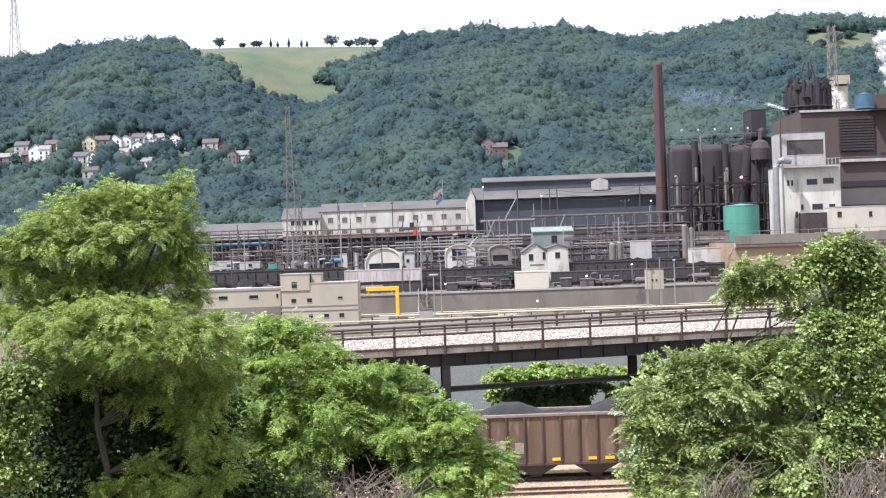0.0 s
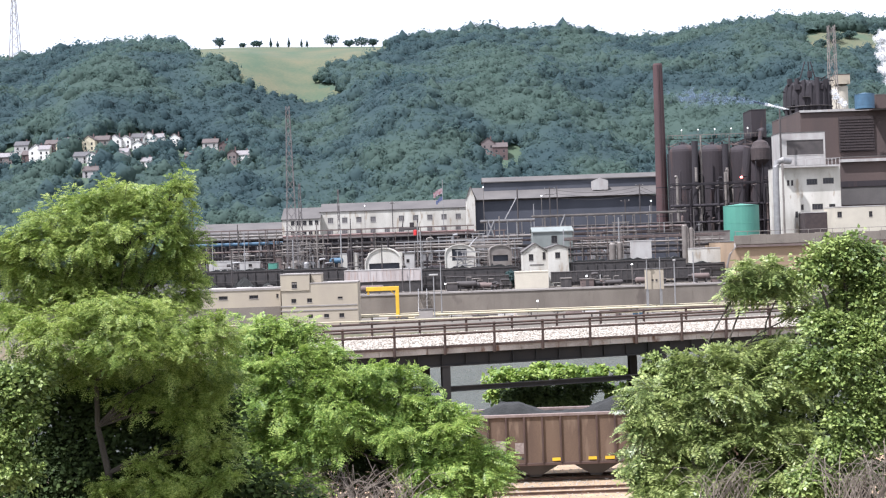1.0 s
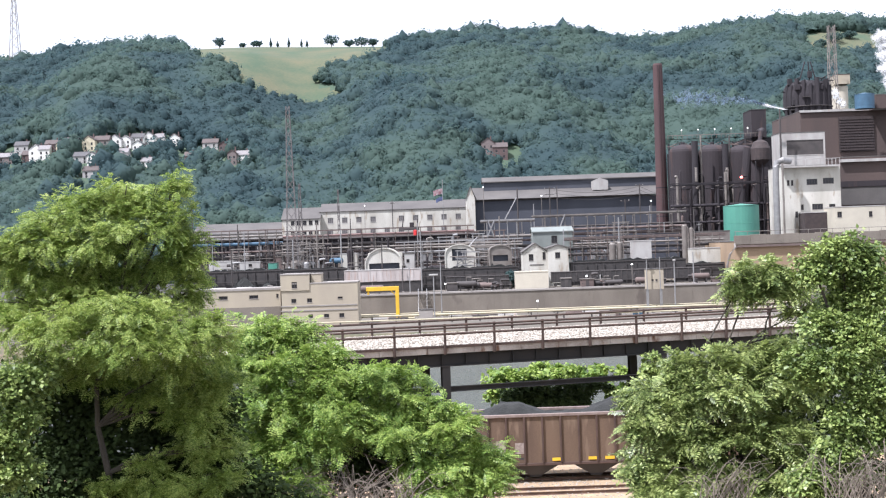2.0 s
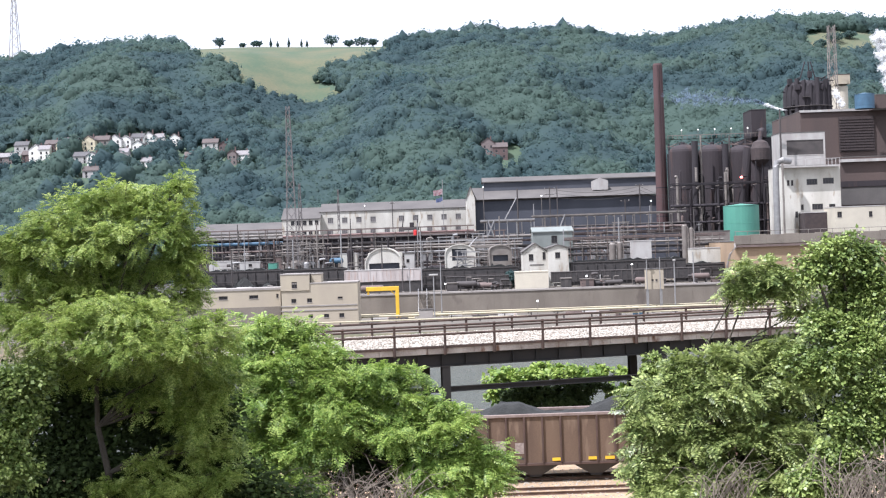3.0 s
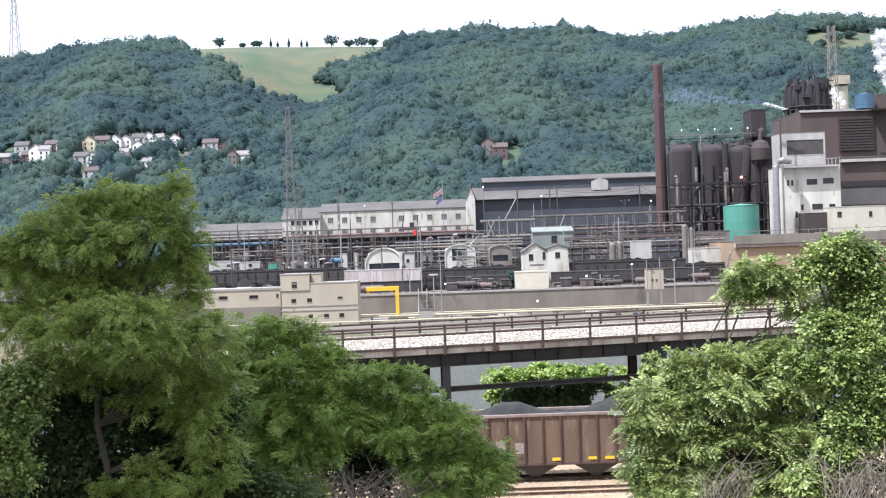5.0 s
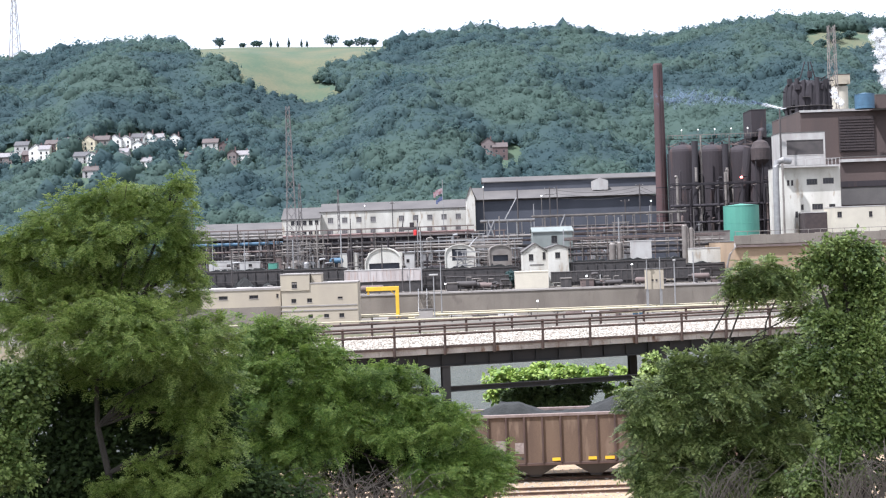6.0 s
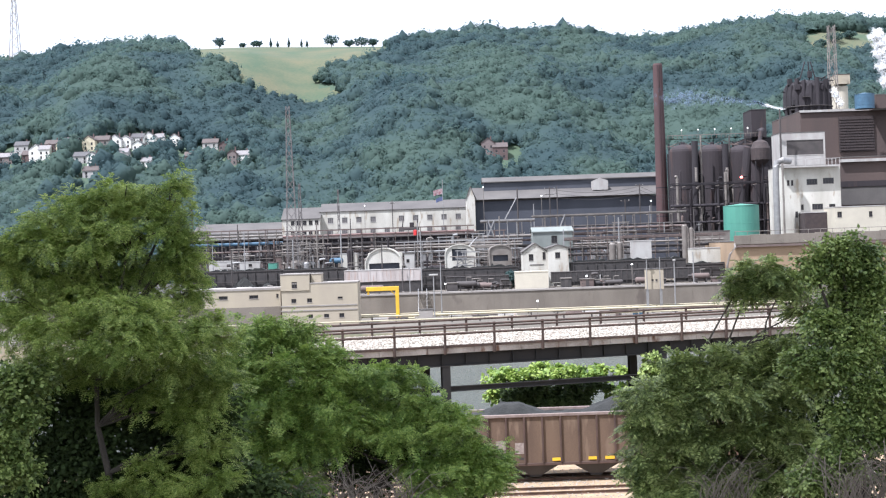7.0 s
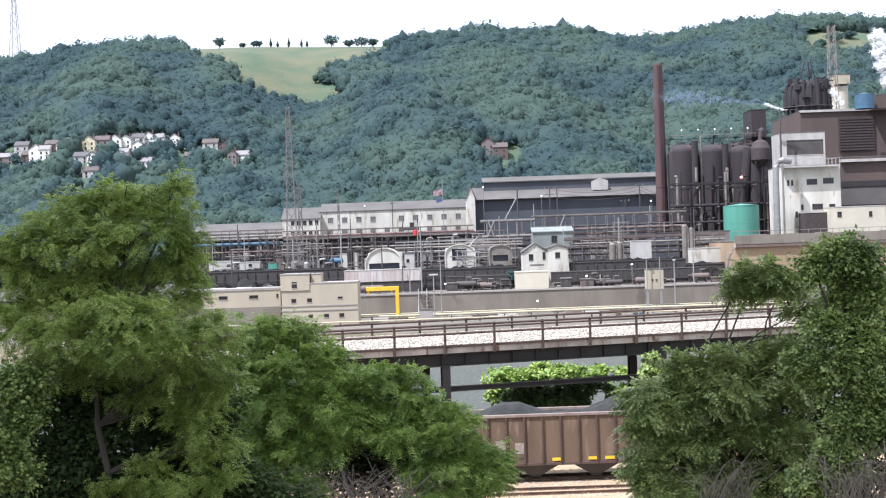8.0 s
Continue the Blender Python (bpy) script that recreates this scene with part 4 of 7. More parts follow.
def broad(c, d, up, length, width, rng):
    """Single pointed leaves, folded along the middle."""
    n = len(c)
    side = unit(np.cross(d, up))
    nor = unit(np.cross(side, d))
    ls = length * rng.uniform(0.5, 1.45, (n, 1))
    up = unit(up + rng.standard_normal((n, 3)) * 0.5)
    side = unit(np.cross(d, up))
    nor = unit(np.cross(side, d))
    tip, mid = c + d * ls, c + d * ls * 0.45 + nor * ls * 0.08
    q = np.stack([c, mid + side * ls * width, tip, mid - side * ls * width], 1)
    return q.reshape(-1, 3)


def bough(parent, blobs, count, material, leaf, seed):
    """Leaves over a set of rounded masses (x, y, z, rx, ry, rz), set on flat drooping sprays that leave shaded gaps."""
    rng = np.random.default_rng(seed)
    vol = np.array([(b[3] * b[5]) + 0.12 for b in blobs])
    out = []
    for b, share in zip(blobs, vol / vol.sum()):
        n = int(count * share)
        m = max(4, n // leaf["group"])
        dd = unit(rng.standard_normal((m, 3)) + np.array([0, -0.25, 0.3]))
        rr = rng.uniform(0.3, 1.0, (m, 1)) ** 0.5
        rr = rr * np.array([[0.95 + 0.7 * noise.noise(Vector((q[0] * 2.1 + b[0], q[1] * 2.1 + b[1], q[2] * 2.1 + b[2])))] for q in dd])
        shoot = np.array(b[:3]) + dd * rr * np.array(b[3:])
        ax = unit(dd * np.array([1, 1, leaf.get("rise", 0.5)]) + rng.standard_normal((m, 3)) * 0.3 + np.array([0, 0, leaf.get("lift", 0.1)]))
        flat = unit(np.array([0, 0, 1.0]) + dd * leaf.get("face", 0.4) + rng.standard_normal((m, 3)) * 0.22)
        side = unit(np.cross(ax, flat))
        size = leaf["spray"] * rng.uniform(0.6, 1.3, (m, 1))
        pick = rng.integers(0, m, n)
        u = rng.uniform(0, 1, (n, 1))
        sg = rng.choice([-1.0, 1.0], (n, 1))
        L = size[pick]
        c = shoot[pick] + ax[pick] * (u - 0.55) * L + side[pick] * sg * L * 0.16 * rng.uniform(0, 1, (n, 1)) + np.array([0, 0, -1.0]) * L * 0.3 * u * u
        c = c + rng.standard_normal((n, 3)) * leaf["spread"]
        d = unit(ax[pick] * (0.35 + 0.7 * u) + side[pick] * sg * (1.0 - 0.6 * u) + np.array([0, 0, -leaf.get("hang", 0.25)]) + rng.standard_normal((n, 3)) * 0.25)
        up = unit(flat[pick] + rng.standard_normal((n, 3)) * 0.28)
        if leaf["kind"] == "feather":
            out.append(pinnate(c, d, up, leaf["len"], leaf["pairs"], leaf["width"], rng))
        else:
            out.append(broad(c, d, up, leaf["len"], leaf["width"], rng))
    q = np.concatenate(out, 0)
    return place("bough", mesh_np("bough", q, np.arange(len(q)).reshape(-1, 4), material), parent)


def tree(name, x, y, groups, count, material, leaf, label, category, seed, trunk=0.2, stems=1):
    """A trunk that forks into limbs, one to each mass, twigs at their ends, and leafy boughs."""
    rng = random.Random(seed)
    z0 = ground(x, y) - 0.3
    t = thing(name, x, y, z0, label, category)
    allb = [b for g in groups for b in g]
    top = max(b[2] for b in allb)
    bm = bmesh.new()
    for s in range(stems):
        ox = (s - (stems - 1) / 2) * 0.7
        pts = [(x + ox * (1 + 1.2 * k / 5) + rng.uniform(-0.12, 0.12) * k, y + rng.uniform(-0.1, 0.1) * k, z0 + (top - z0) * 0.62 * k / 5) for k in range(6)]
        tube(bm, pts, [trunk * (1.25 - 0.17 * k) for k in range(6)], 8)
        for i, b in enumerate(allb):
            if i % stems != s:
                continue
            k = min(range(1, 6), key=lambda q: abs(pts[q][2] - (b[2] - 1.0)))
            a = Vector(pts[k])
            e = Vector((b[0], b[1], b[2]))
            mid = (a + e) / 2 + Vector((0, 0, 0.25)) + Vector((rng.uniform(-.2, .2), rng.uniform(-.2, .2), 0))
            tube(bm, [a, mid, e], [trunk * 0.55, trunk * 0.36, trunk * 0.16], 6)
            for j in range(5):
                w = e + Vector((rng.uniform(-1, 1) * b[3], rng.uniform(-1, 1) * b[4], rng.uniform(-0.6, 1) * b[5])) * 0.85
                tube(bm, [mid.lerp(e, 0.6), (mid.lerp(e, 0.6) + w) / 2 + Vector((0, 0, 0.1)), w], [trunk * 0.16, trunk * 0.1, 0.012], 5)
    bmesh.ops.recalc_face_normals(bm, faces=bm.faces)
    part("trunk", bm, M_BARK, t)
    tot = sum(b[3] * b[5] + 0.12 for b in allb)
    made = []
    for i, g in enumerate(groups):
        made.append(bough(t, g, int(count * sum(b[3] * b[5] + 0.12 for b in g) / tot), material, leaf, seed * 50 + i))
    return t, made


LOCUST = {"kind": "feather", "len": 0.28, "pairs": 5, "width": 0.25, "spread": 0.08, "group": 18, "spray": 0.75}
SHRUB = {"kind": "feather", "len": 0.38, "pairs": 5, "width": 0.25, "spread": 0.09, "group": 18, "spray": 0.85}
SUMAC = {"kind": "feather", "len": 0.66, "pairs": 8, "width": 0.18, "spread": 0.08, "group": 7, "spray": 0.6, "lift": 0.2, "hang": 0.3, "rise": 0.5}
VINE = {"kind": "broad", "len": 0.145, "width": 0.4, "spread": 0.12, "group": 55, "spray": 0.7, "face": 0.7, "hang": 0.45}

LOCUST_CROWN = [
    [(-10.89, 46.2, 22.09, 1.27, 0.95, 0.81), (-12.04, 45.8, 21.81, 1.05, 0.79, 0.69), (-9.91, 46.4, 21.99, 0.85, 0.64, 0.66), (-8.92, 46.3, 22.26, 0.39, 0.35, 0.66)],
    [(-12.99, 45.4, 21.38, 1.10, 0.82, 0.68), (-13.38, 45.0, 20.52, 1.03, 0.77, 0.64), (-14.44, 45.3, 20.67, 0.79, 0.59, 0.68), (-14.62, 45.6, 19.96, 0.65, 0.48, 0.49)],
    [(-10.41, 45.6, 20.91, 1.52, 1.14, 0.72), (-11.74, 45.2, 20.62, 1.13, 0.85, 0.56), (-8.98, 46.2, 20.95, 0.69, 0.52, 1.04)],
    [(-8.61, 46.3, 20.01, 0.50, 0.38, 1.00), (-9.33, 46.2, 19.77, 0.69, 0.52, 0.69), (-10.54, 46.4, 19.65, 0.93, 0.70, 0.70), (-12.65, 46.0, 19.73, 1.07, 0.80, 0.69), (-11.73, 46.6, 20.04, 0.97, 0.73, 0.50)],
    [(-13.78, 45.6, 19.55, 0.95, 0.71, 0.46), (-11.29, 46.2, 18.87, 1.35, 1.01, 0.46), (-13.15, 46.0, 18.94, 1.15, 0.86, 0.42), (-8.54, 46.4, 18.77, 0.43, 0.35, 0.77), (-9.56, 46.2, 18.62, 0.96, 0.72, 0.42), (-12.08, 45.6, 19.11, 1.14, 0.85, 0.49)],
]

LOCUST_SKIRT = [
    [(-10.73, 44.2, 18.33, 1.75, 1.31, 0.74), (-12.23, 43.9, 17.79, 1.55, 1.17, 0.73), (-9.31, 44.4, 17.79, 1.22, 0.92, 0.63)],
    [(-14.01, 44.6, 17.72, 0.93, 0.70, 0.74), (-14.35, 45.2, 18.54, 0.75, 0.56, 0.49), (-13.99, 46.2, 18.77, 0.77, 0.58, 0.31)],
    [(-10.26, 43.6, 17.18, 1.82, 1.36, 0.69), (-8.56, 44.2, 17.11, 1.40, 1.05, 0.77), (-7.58, 45.0, 17.43, 0.75, 0.56, 0.75)],
    [(-13.33, 46.0, 16.65, 1.46, 1.09, 0.57), (-11.77, 46.2, 16.23, 1.46, 1.10, 0.58), (-9.42, 46.0, 16.13, 1.46, 1.09, 0.69), (-8.02, 46.2, 15.83, 0.96, 0.72, 0.89)],
    [(-8.51, 46.0, 14.75, 1.15, 0.86, 0.77), (-10.12, 46.0, 15.29, 1.26, 0.95, 0.38), (-7.94, 46.4, 13.53, 0.77, 0.58, 0.35)],
]

LOCUST_LOW = [
    [(-11.22, 45.4, 12.46, 1.06, 0.79, 0.38), (-9.42, 45.4, 12.47, 1.06, 0.79, 0.42), (-10.16, 45.6, 13.15, 0.57, 0.43, 0.25)],
    [(-7.85, 45.6, 12.50, 0.76, 0.57, 0.53), (-8.69, 46.2, 13.39, 0.77, 0.58, 0.42)],
]

VINE_EDGE = [
    [(-14.08, 43.5, 16.16, 0.69, 0.52, 0.54), (-13.69, 43.6, 15.13, 0.51, 0.38, 0.62), (-14.23, 43.5, 14.44, 0.58, 0.43, 0.65)],
    [(-13.35, 43.8, 16.32, 0.55, 0.41, 0.36), (-14.03, 43.6, 13.33, 0.73, 0.54, 0.47)],
]

THICKET_TOP = [
    [(-7.14, 55.5, 16.85, 1.06, 0.80, 0.69), (-8.15, 56.0, 16.57, 0.93, 0.70, 0.70), (-6.00, 55.6, 16.76, 0.60, 0.45, 0.65)],
    [(-5.31, 55.4, 16.01, 1.15, 0.87, 0.42), (-6.67, 55.0, 15.44, 1.83, 1.37, 0.64), (-8.30, 55.2, 15.48, 1.15, 0.86, 0.74)],
    [(-3.48, 55.0, 14.82, 1.60, 1.20, 0.60), (-4.94, 54.6, 14.73, 1.36, 1.02, 0.82), (-2.34, 55.4, 15.14, 0.69, 0.52, 0.28)],
]

THICKET_MID = [
    [(-2.14, 55.0, 13.77, 1.60, 1.20, 0.60), (-0.54, 54.8, 13.64, 0.91, 0.68, 0.46), (-1.31, 55.4, 14.80, 0.42, 0.35, 0.32), (-0.12, 54.6, 12.74, 1.36, 1.02, 0.73)],
    [(-6.63, 54.2, 13.93, 1.81, 1.35, 0.77), (-8.24, 54.4, 13.96, 1.13, 0.85, 0.82), (-4.37, 54.0, 13.53, 1.57, 1.18, 0.76)],
    [(-2.38, 54.2, 12.69, 1.58, 1.19, 0.63), (0.99, 54.6, 11.79, 1.00, 0.75, 0.59), (1.89, 54.8, 11.28, 0.59, 0.45, 0.50)],
]

THICKET_LOW = [
    [(-5.27, 53.6, 12.47, 1.25, 0.94, 0.54), (-7.08, 53.8, 12.42, 1.03, 0.77, 0.76)],
    [(-0.62, 54.0, 11.38, 1.57, 1.18, 0.54), (1.17, 54.2, 10.83, 1.13, 0.85, 0.50), (-0.42, 53.8, 10.44, 1.34, 1.01, 0.45)],
    [(-5.97, 53.4, 11.10, 1.33, 1.00, 0.62), (-8.00, 53.6, 11.14, 0.89, 0.67, 0.58)],
]

SUMAC_TOP = [
    [(10.92, 57.8, 14.58, 1.35, 1.01, 0.72), (12.50, 57.8, 15.01, 1.35, 1.01, 0.63), (14.24, 58.0, 15.13, 1.11, 0.83, 0.58), (9.91, 57.6, 14.35, 0.58, 0.43, 0.62)],
    [(11.84, 57.2, 13.65, 1.91, 1.43, 0.71), (9.92, 57.2, 13.19, 1.19, 0.89, 0.71), (14.05, 57.4, 13.79, 1.43, 1.08, 0.72)],
    [(13.49, 58.4, 18.53, 1.12, 0.84, 0.58), (14.56, 58.4, 17.93, 0.88, 0.66, 0.58), (12.74, 58.4, 18.00, 0.54, 0.40, 0.54), (15.51, 58.0, 16.94, 0.82, 0.62, 0.43)],
]

SUMAC_LOW = [
    [(8.50, 57.2, 13.53, 0.86, 0.64, 0.62), (8.67, 57.0, 12.35, 1.04, 0.78, 0.85), (10.27, 56.8, 11.73, 1.18, 0.89, 0.62)],
    [(8.34, 56.8, 10.73, 1.09, 0.82, 0.71), (9.71, 56.6, 10.25, 0.94, 0.71, 0.71), (12.65, 56.8, 11.89, 1.42, 1.06, 0.62)],
    [(14.01, 56.6, 11.75, 1.18, 0.88, 0.75), (13.91, 56.4, 10.25, 1.41, 1.06, 0.61), (15.17, 56.6, 11.00, 1.18, 0.88, 0.61)],
    [(11.01, 56.0, 10.35, 1.17, 0.87, 0.42), (9.08, 55.8, 9.66, 1.63, 1.22, 0.42), (12.16, 56.0, 9.75, 0.93, 0.70, 0.47)],
]

VINE_CROWN = [
    [(14.68, 50.3, 19.40, 0.96, 0.72, 0.55), (13.69, 50.2, 18.75, 0.66, 0.50, 0.52), (15.61, 50.3, 19.16, 0.74, 0.55, 0.55)],
    [(15.79, 50.0, 17.80, 0.62, 0.47, 0.92), (15.03, 50.6, 17.81, 0.67, 0.50, 0.67), (14.19, 50.0, 16.71, 1.10, 0.82, 0.55), (15.27, 51.2, 16.67, 0.94, 0.70, 0.94), (15.48, 51.2, 18.37, 0.86, 0.65, 0.75)],
    [(15.49, 49.6, 15.96, 0.80, 0.60, 0.80), (14.17, 49.4, 15.41, 1.09, 0.82, 0.54), (13.20, 49.6, 15.42, 0.80, 0.60, 0.55)],
]

VINE_LOW = [
    [(15.30, 49.2, 14.15, 0.76, 0.57, 0.83), (14.45, 49.2, 13.36, 0.72, 0.54, 0.65), (13.59, 49.6, 14.79, 0.91, 0.68, 0.33)],
    [(15.60, 49.0, 12.73, 0.65, 0.49, 0.61), (13.95, 49.0, 12.18, 0.83, 0.62, 0.54), (13.04, 48.8, 11.22, 0.89, 0.67, 0.47), (14.44, 49.4, 11.28, 0.80, 0.60, 0.43)],
]

RIVER_BUSH_TOP = [
    [(4.99, 106.0, 9.79, 2.03, 1.52, 0.71), (8.06, 105.6, 10.08, 2.64, 1.98, 0.70), (11.14, 105.6, 9.88, 1.94, 1.45, 0.66)],
    [(13.99, 105.5, 9.88, 0.70, 0.53, 0.44), (12.62, 105.5, 8.61, 0.88, 0.66, 0.44), (3.82, 105.2, 8.95, 0.88, 0.66, 0.61)],
]

T1 = tree("locust_tree", -11.62, 46, LOCUST_CROWN + LOCUST_SKIRT + LOCUST_LOW, 34000, M_LEAF_A, LOCUST, "tall locust tree with feathery green leaves in tiers", "tree", 3, 0.13)
T10 = tree("vine_shrub", -15.4, 44, VINE_EDGE, 12000, M_LEAF_D, VINE, "broad-leaved vine hanging beside the locust tree", "vine", 16, 0.06, 2)
T2 = tree("shrub_tree", -4.55, 55, THICKET_TOP + THICKET_MID + THICKET_LOW, 22000, M_LEAF_B, SHRUB, "bright green feathery shrub thicket above the tracks", "shrub", 4, 0.12, 4)
T3 = tree("sumac_tree", 11.38, 58, SUMAC_TOP + SUMAC_LOW, 8600, M_LEAF_C, SUMAC, "pale green sumac tree with long feather leaves", "tree", 5, 0.1, 3)
T4 = tree("vine_clad_tree", 15.23, 50, VINE_CROWN + VINE_LOW, 56000, M_LEAF_D, VINE, "dark tree overgrown with broad-leaved vine", "tree", 6, 0.18)
T5 = tree("river_bush", 7.34, 106, RIVER_BUSH_TOP, 9000, M_LEAF_B, VINE | {"len": 0.3, "face": 0.3}, "sunlit bush on the river edge behind the train", "shrub", 7, 0.14, 3)
# shaded copy of the river bush, bridge shade held by its leaf colour
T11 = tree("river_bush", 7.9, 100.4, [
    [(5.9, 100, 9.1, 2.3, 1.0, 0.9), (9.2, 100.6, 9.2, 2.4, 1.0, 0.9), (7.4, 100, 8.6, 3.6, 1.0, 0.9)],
], 9000, M_LEAF_SHADE, VINE | {"len": 0.26}, "bush on the river bank with bridge shade put into its dark leaf colour", "shrub", 17, 0.1, 3)
T8 = tree("pier_vine", 14.52, 95, [
    [(14.20, 95, 11.62, 0.8, 0.5, 0.9), (14.76, 94.6, 10.49, 1.0, 0.6, 0.8), (13.54, 94.6, 9.59, 0.9, 0.6, 0.7)],
], 2600, M_LEAF_D, VINE | {"len": 0.24}, "vine climbing the dark bridge pier", "vine", 12, 0.06, 2)

# growth on the slope behind the near trees, their shade painted as dark leaves
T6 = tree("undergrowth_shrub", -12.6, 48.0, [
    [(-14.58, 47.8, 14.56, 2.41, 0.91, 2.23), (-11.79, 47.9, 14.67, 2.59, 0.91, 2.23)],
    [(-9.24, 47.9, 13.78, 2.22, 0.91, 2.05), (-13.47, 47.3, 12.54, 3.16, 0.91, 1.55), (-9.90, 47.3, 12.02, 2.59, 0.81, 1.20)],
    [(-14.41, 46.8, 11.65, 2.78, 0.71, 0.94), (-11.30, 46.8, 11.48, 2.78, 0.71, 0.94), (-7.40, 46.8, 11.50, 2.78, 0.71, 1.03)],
], 50000, M_LEAF_SHADE, VINE | {"len": 0.19, "width": 0.36, "spread": 0.2, "group": 16}, "dense undergrowth below the tree, crown shade painted into its dark leaves", "shrub", 9, 0.07, 4)
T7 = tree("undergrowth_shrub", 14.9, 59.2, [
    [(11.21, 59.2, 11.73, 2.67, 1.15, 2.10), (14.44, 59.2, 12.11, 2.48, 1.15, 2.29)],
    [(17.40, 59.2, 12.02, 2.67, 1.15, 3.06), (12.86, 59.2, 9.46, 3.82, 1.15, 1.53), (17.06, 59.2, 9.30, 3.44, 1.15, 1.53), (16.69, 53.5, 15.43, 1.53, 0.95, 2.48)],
], 24000, M_LEAF_SHADE, VINE | {"len": 0.19, "width": 0.36, "spread": 0.2, "group": 16}, "dense undergrowth behind the sumac, shade painted into its dark leaves", "shrub", 10, 0.07, 4)
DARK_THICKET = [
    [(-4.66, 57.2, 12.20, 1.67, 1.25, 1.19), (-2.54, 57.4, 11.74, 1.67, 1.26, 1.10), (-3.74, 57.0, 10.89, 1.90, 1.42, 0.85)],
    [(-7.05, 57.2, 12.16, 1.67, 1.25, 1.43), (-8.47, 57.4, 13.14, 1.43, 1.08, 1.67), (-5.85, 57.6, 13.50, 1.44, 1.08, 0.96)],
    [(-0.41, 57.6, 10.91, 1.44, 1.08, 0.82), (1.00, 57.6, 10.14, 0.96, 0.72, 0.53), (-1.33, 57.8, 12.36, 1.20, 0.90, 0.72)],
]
T9 = tree("undergrowth_shrub", -3.62, 58, DARK_THICKET, 24000, M_LEAF_SHADE, VINE | {"len": 0.19, "width": 0.36, "spread": 0.2, "group": 16}, "undergrowth behind the thicket and the brambles, shade painted into its dark leaves", "shrub", 13, 0.06, 3)

# ---------------------------------------------------------------- mill: pipe racks, masts, sheds on the terrace
def pipe_rack(x0, x1, y, z0, top, cols, levels, label, column=0.11, depth=4.0, steel=None):
    """Steel bents with cross beams and pipes. levels: (z, radius, material, offset)."""
    t = thing("pipe_rack", (x0 + x1) / 2, y, z0, label, "pipe rack", "pipe racks of the works")
    cols = sorted(cols)
    cols = sorted(cols + [a + (b - a) * (0.35 + 0.3 * ((7 * a) % 1)) for a, b in zip(cols, cols[1:]) if b - a > 4])
    for n, x in enumerate(cols):
        for yy in ((y, y + depth) if n % 3 == 0 else (y,)):
            part("column", boxes((x - column, x + column, yy - 0.03, yy + 0.03, z0, top), (x - 0.03, x + 0.03, yy - column, yy + column, z0, top)), steel or (M_PIPE if n % 2 else M_PIPE_RUST), t)
        for z in sorted({lv[0] - lv[1] - 0.15 for lv in levels}):
            part("cross_beam", boxes((x - 0.07, x + 0.07, y - 0.5, y + depth + 0.5, z - 0.12, z + 0.146)), M_PIPE, t)
    for z, r, m, off in levels:
        sag = [(x0 + (x1 - x0) * k / 6, y + off + 0.02 * (k % 2), z) for k in range(7)]
        part("pipe", tubes((sag, r), n=10), m, t)
    for yy in (y, y + depth):
        part("top_beam", boxes((x0, x1, yy - 0.1, yy + 0.1, top - 0.3, top)), steel or M_PIPE_RUST, t)
    return t


pipe_rack(-74.78, -47.30, 400, TERR, 27.61, [-62.79, -57.29, -54.13, -69.29, -48.96], [
    (23.45, 0.5, M_BLUE, 0.6), (25.78, 0.28, M_PIPE, 1.6), (21.12, 0.3, M_PIPE_RUST, 0.7), (19.45, 0.35, M_PIPE_DARK, 2.2), (18.45, 0.5, M_PIPE_DARK, 3.0), (24.78, 0.25, M_PIPE_DARK, 2.8)],
    "pipe rack with a blue pipe and rusty columns")
pipe_rack(-48.19, 9.58, 408, TERR, 27.02, [-44.96, -39.69, -34.59, -24.40, -14.21, -6.56, 1.08, 7.54], [
    (25.32, 0.34, M_PIPE_RED, 0.5), (22.60, 0.45, M_PIPE_DARK, 1.5), (21.42, 0.3, M_PIPE, 0.6), (20.40, 0.42, M_PIPE_RUST, 2.2), (24.30, 0.3, M_PIPE_DARK, 3.0), (18.87, 0.4, M_PIPE_DARK, 0.8), (17.68, 0.3, M_PIPE_RUST, 2.6)],
    "long rusty pipe rack across the works")
pipe_rack(11.23, 27.06, 396, TERR, 28.07, [13.10, 15.24, 19.03, 25.96], [
    (27.41, 0.3, M_PIPE, 0.4), (23.12, 0.4, M_PIPE, 0.5), (21.81, 0.3, M_PIPE_RUST, 1.4), (20.16, 0.45, M_PIPE_DARK, 2.2)],
    "grey steel pipe bridge with cross bracing", steel=M_SILVER)
pipe_rack(26.82, 72.81, 404, TERR, 29.06, [30.69, 36.58, 43.31, 49.20, 53.91, 61.48, 68.54], [
    (28.55, 0.22, M_PIPE, 0.3), (24.51, 0.4, M_PIPE_RUST, 0.7), (23.17, 0.45, M_PIPE_RUST, 1.6), (25.52, 0.25, M_PIPE_DARK, 2.4), (21.15, 0.5, M_PIPE_DARK, 1.0), (19.47, 0.4, M_PIPE_DARK, 2.0)],
    "tall open pipe rack with pale top beam", steel=M_PIPE)
pipe_rack(-13.09, 21.77, 372, TERR, 22.39, [-10.61, -5.65, -3.33, 9.06, 11.39, 19.75], [
    (21.31, 0.25, M_PIPE, 0.2), (20.53, 0.3, M_PIPE, 1.6), (16.66, 0.4, M_PIPE_DARK, 1.0), (19.45, 0.22, M_SILVER, 2.6), (15.73, 0.35, M_PIPE_RUST, 2.2)],
    "low pipe rack in front of the process sheds", steel=M_SILVER)
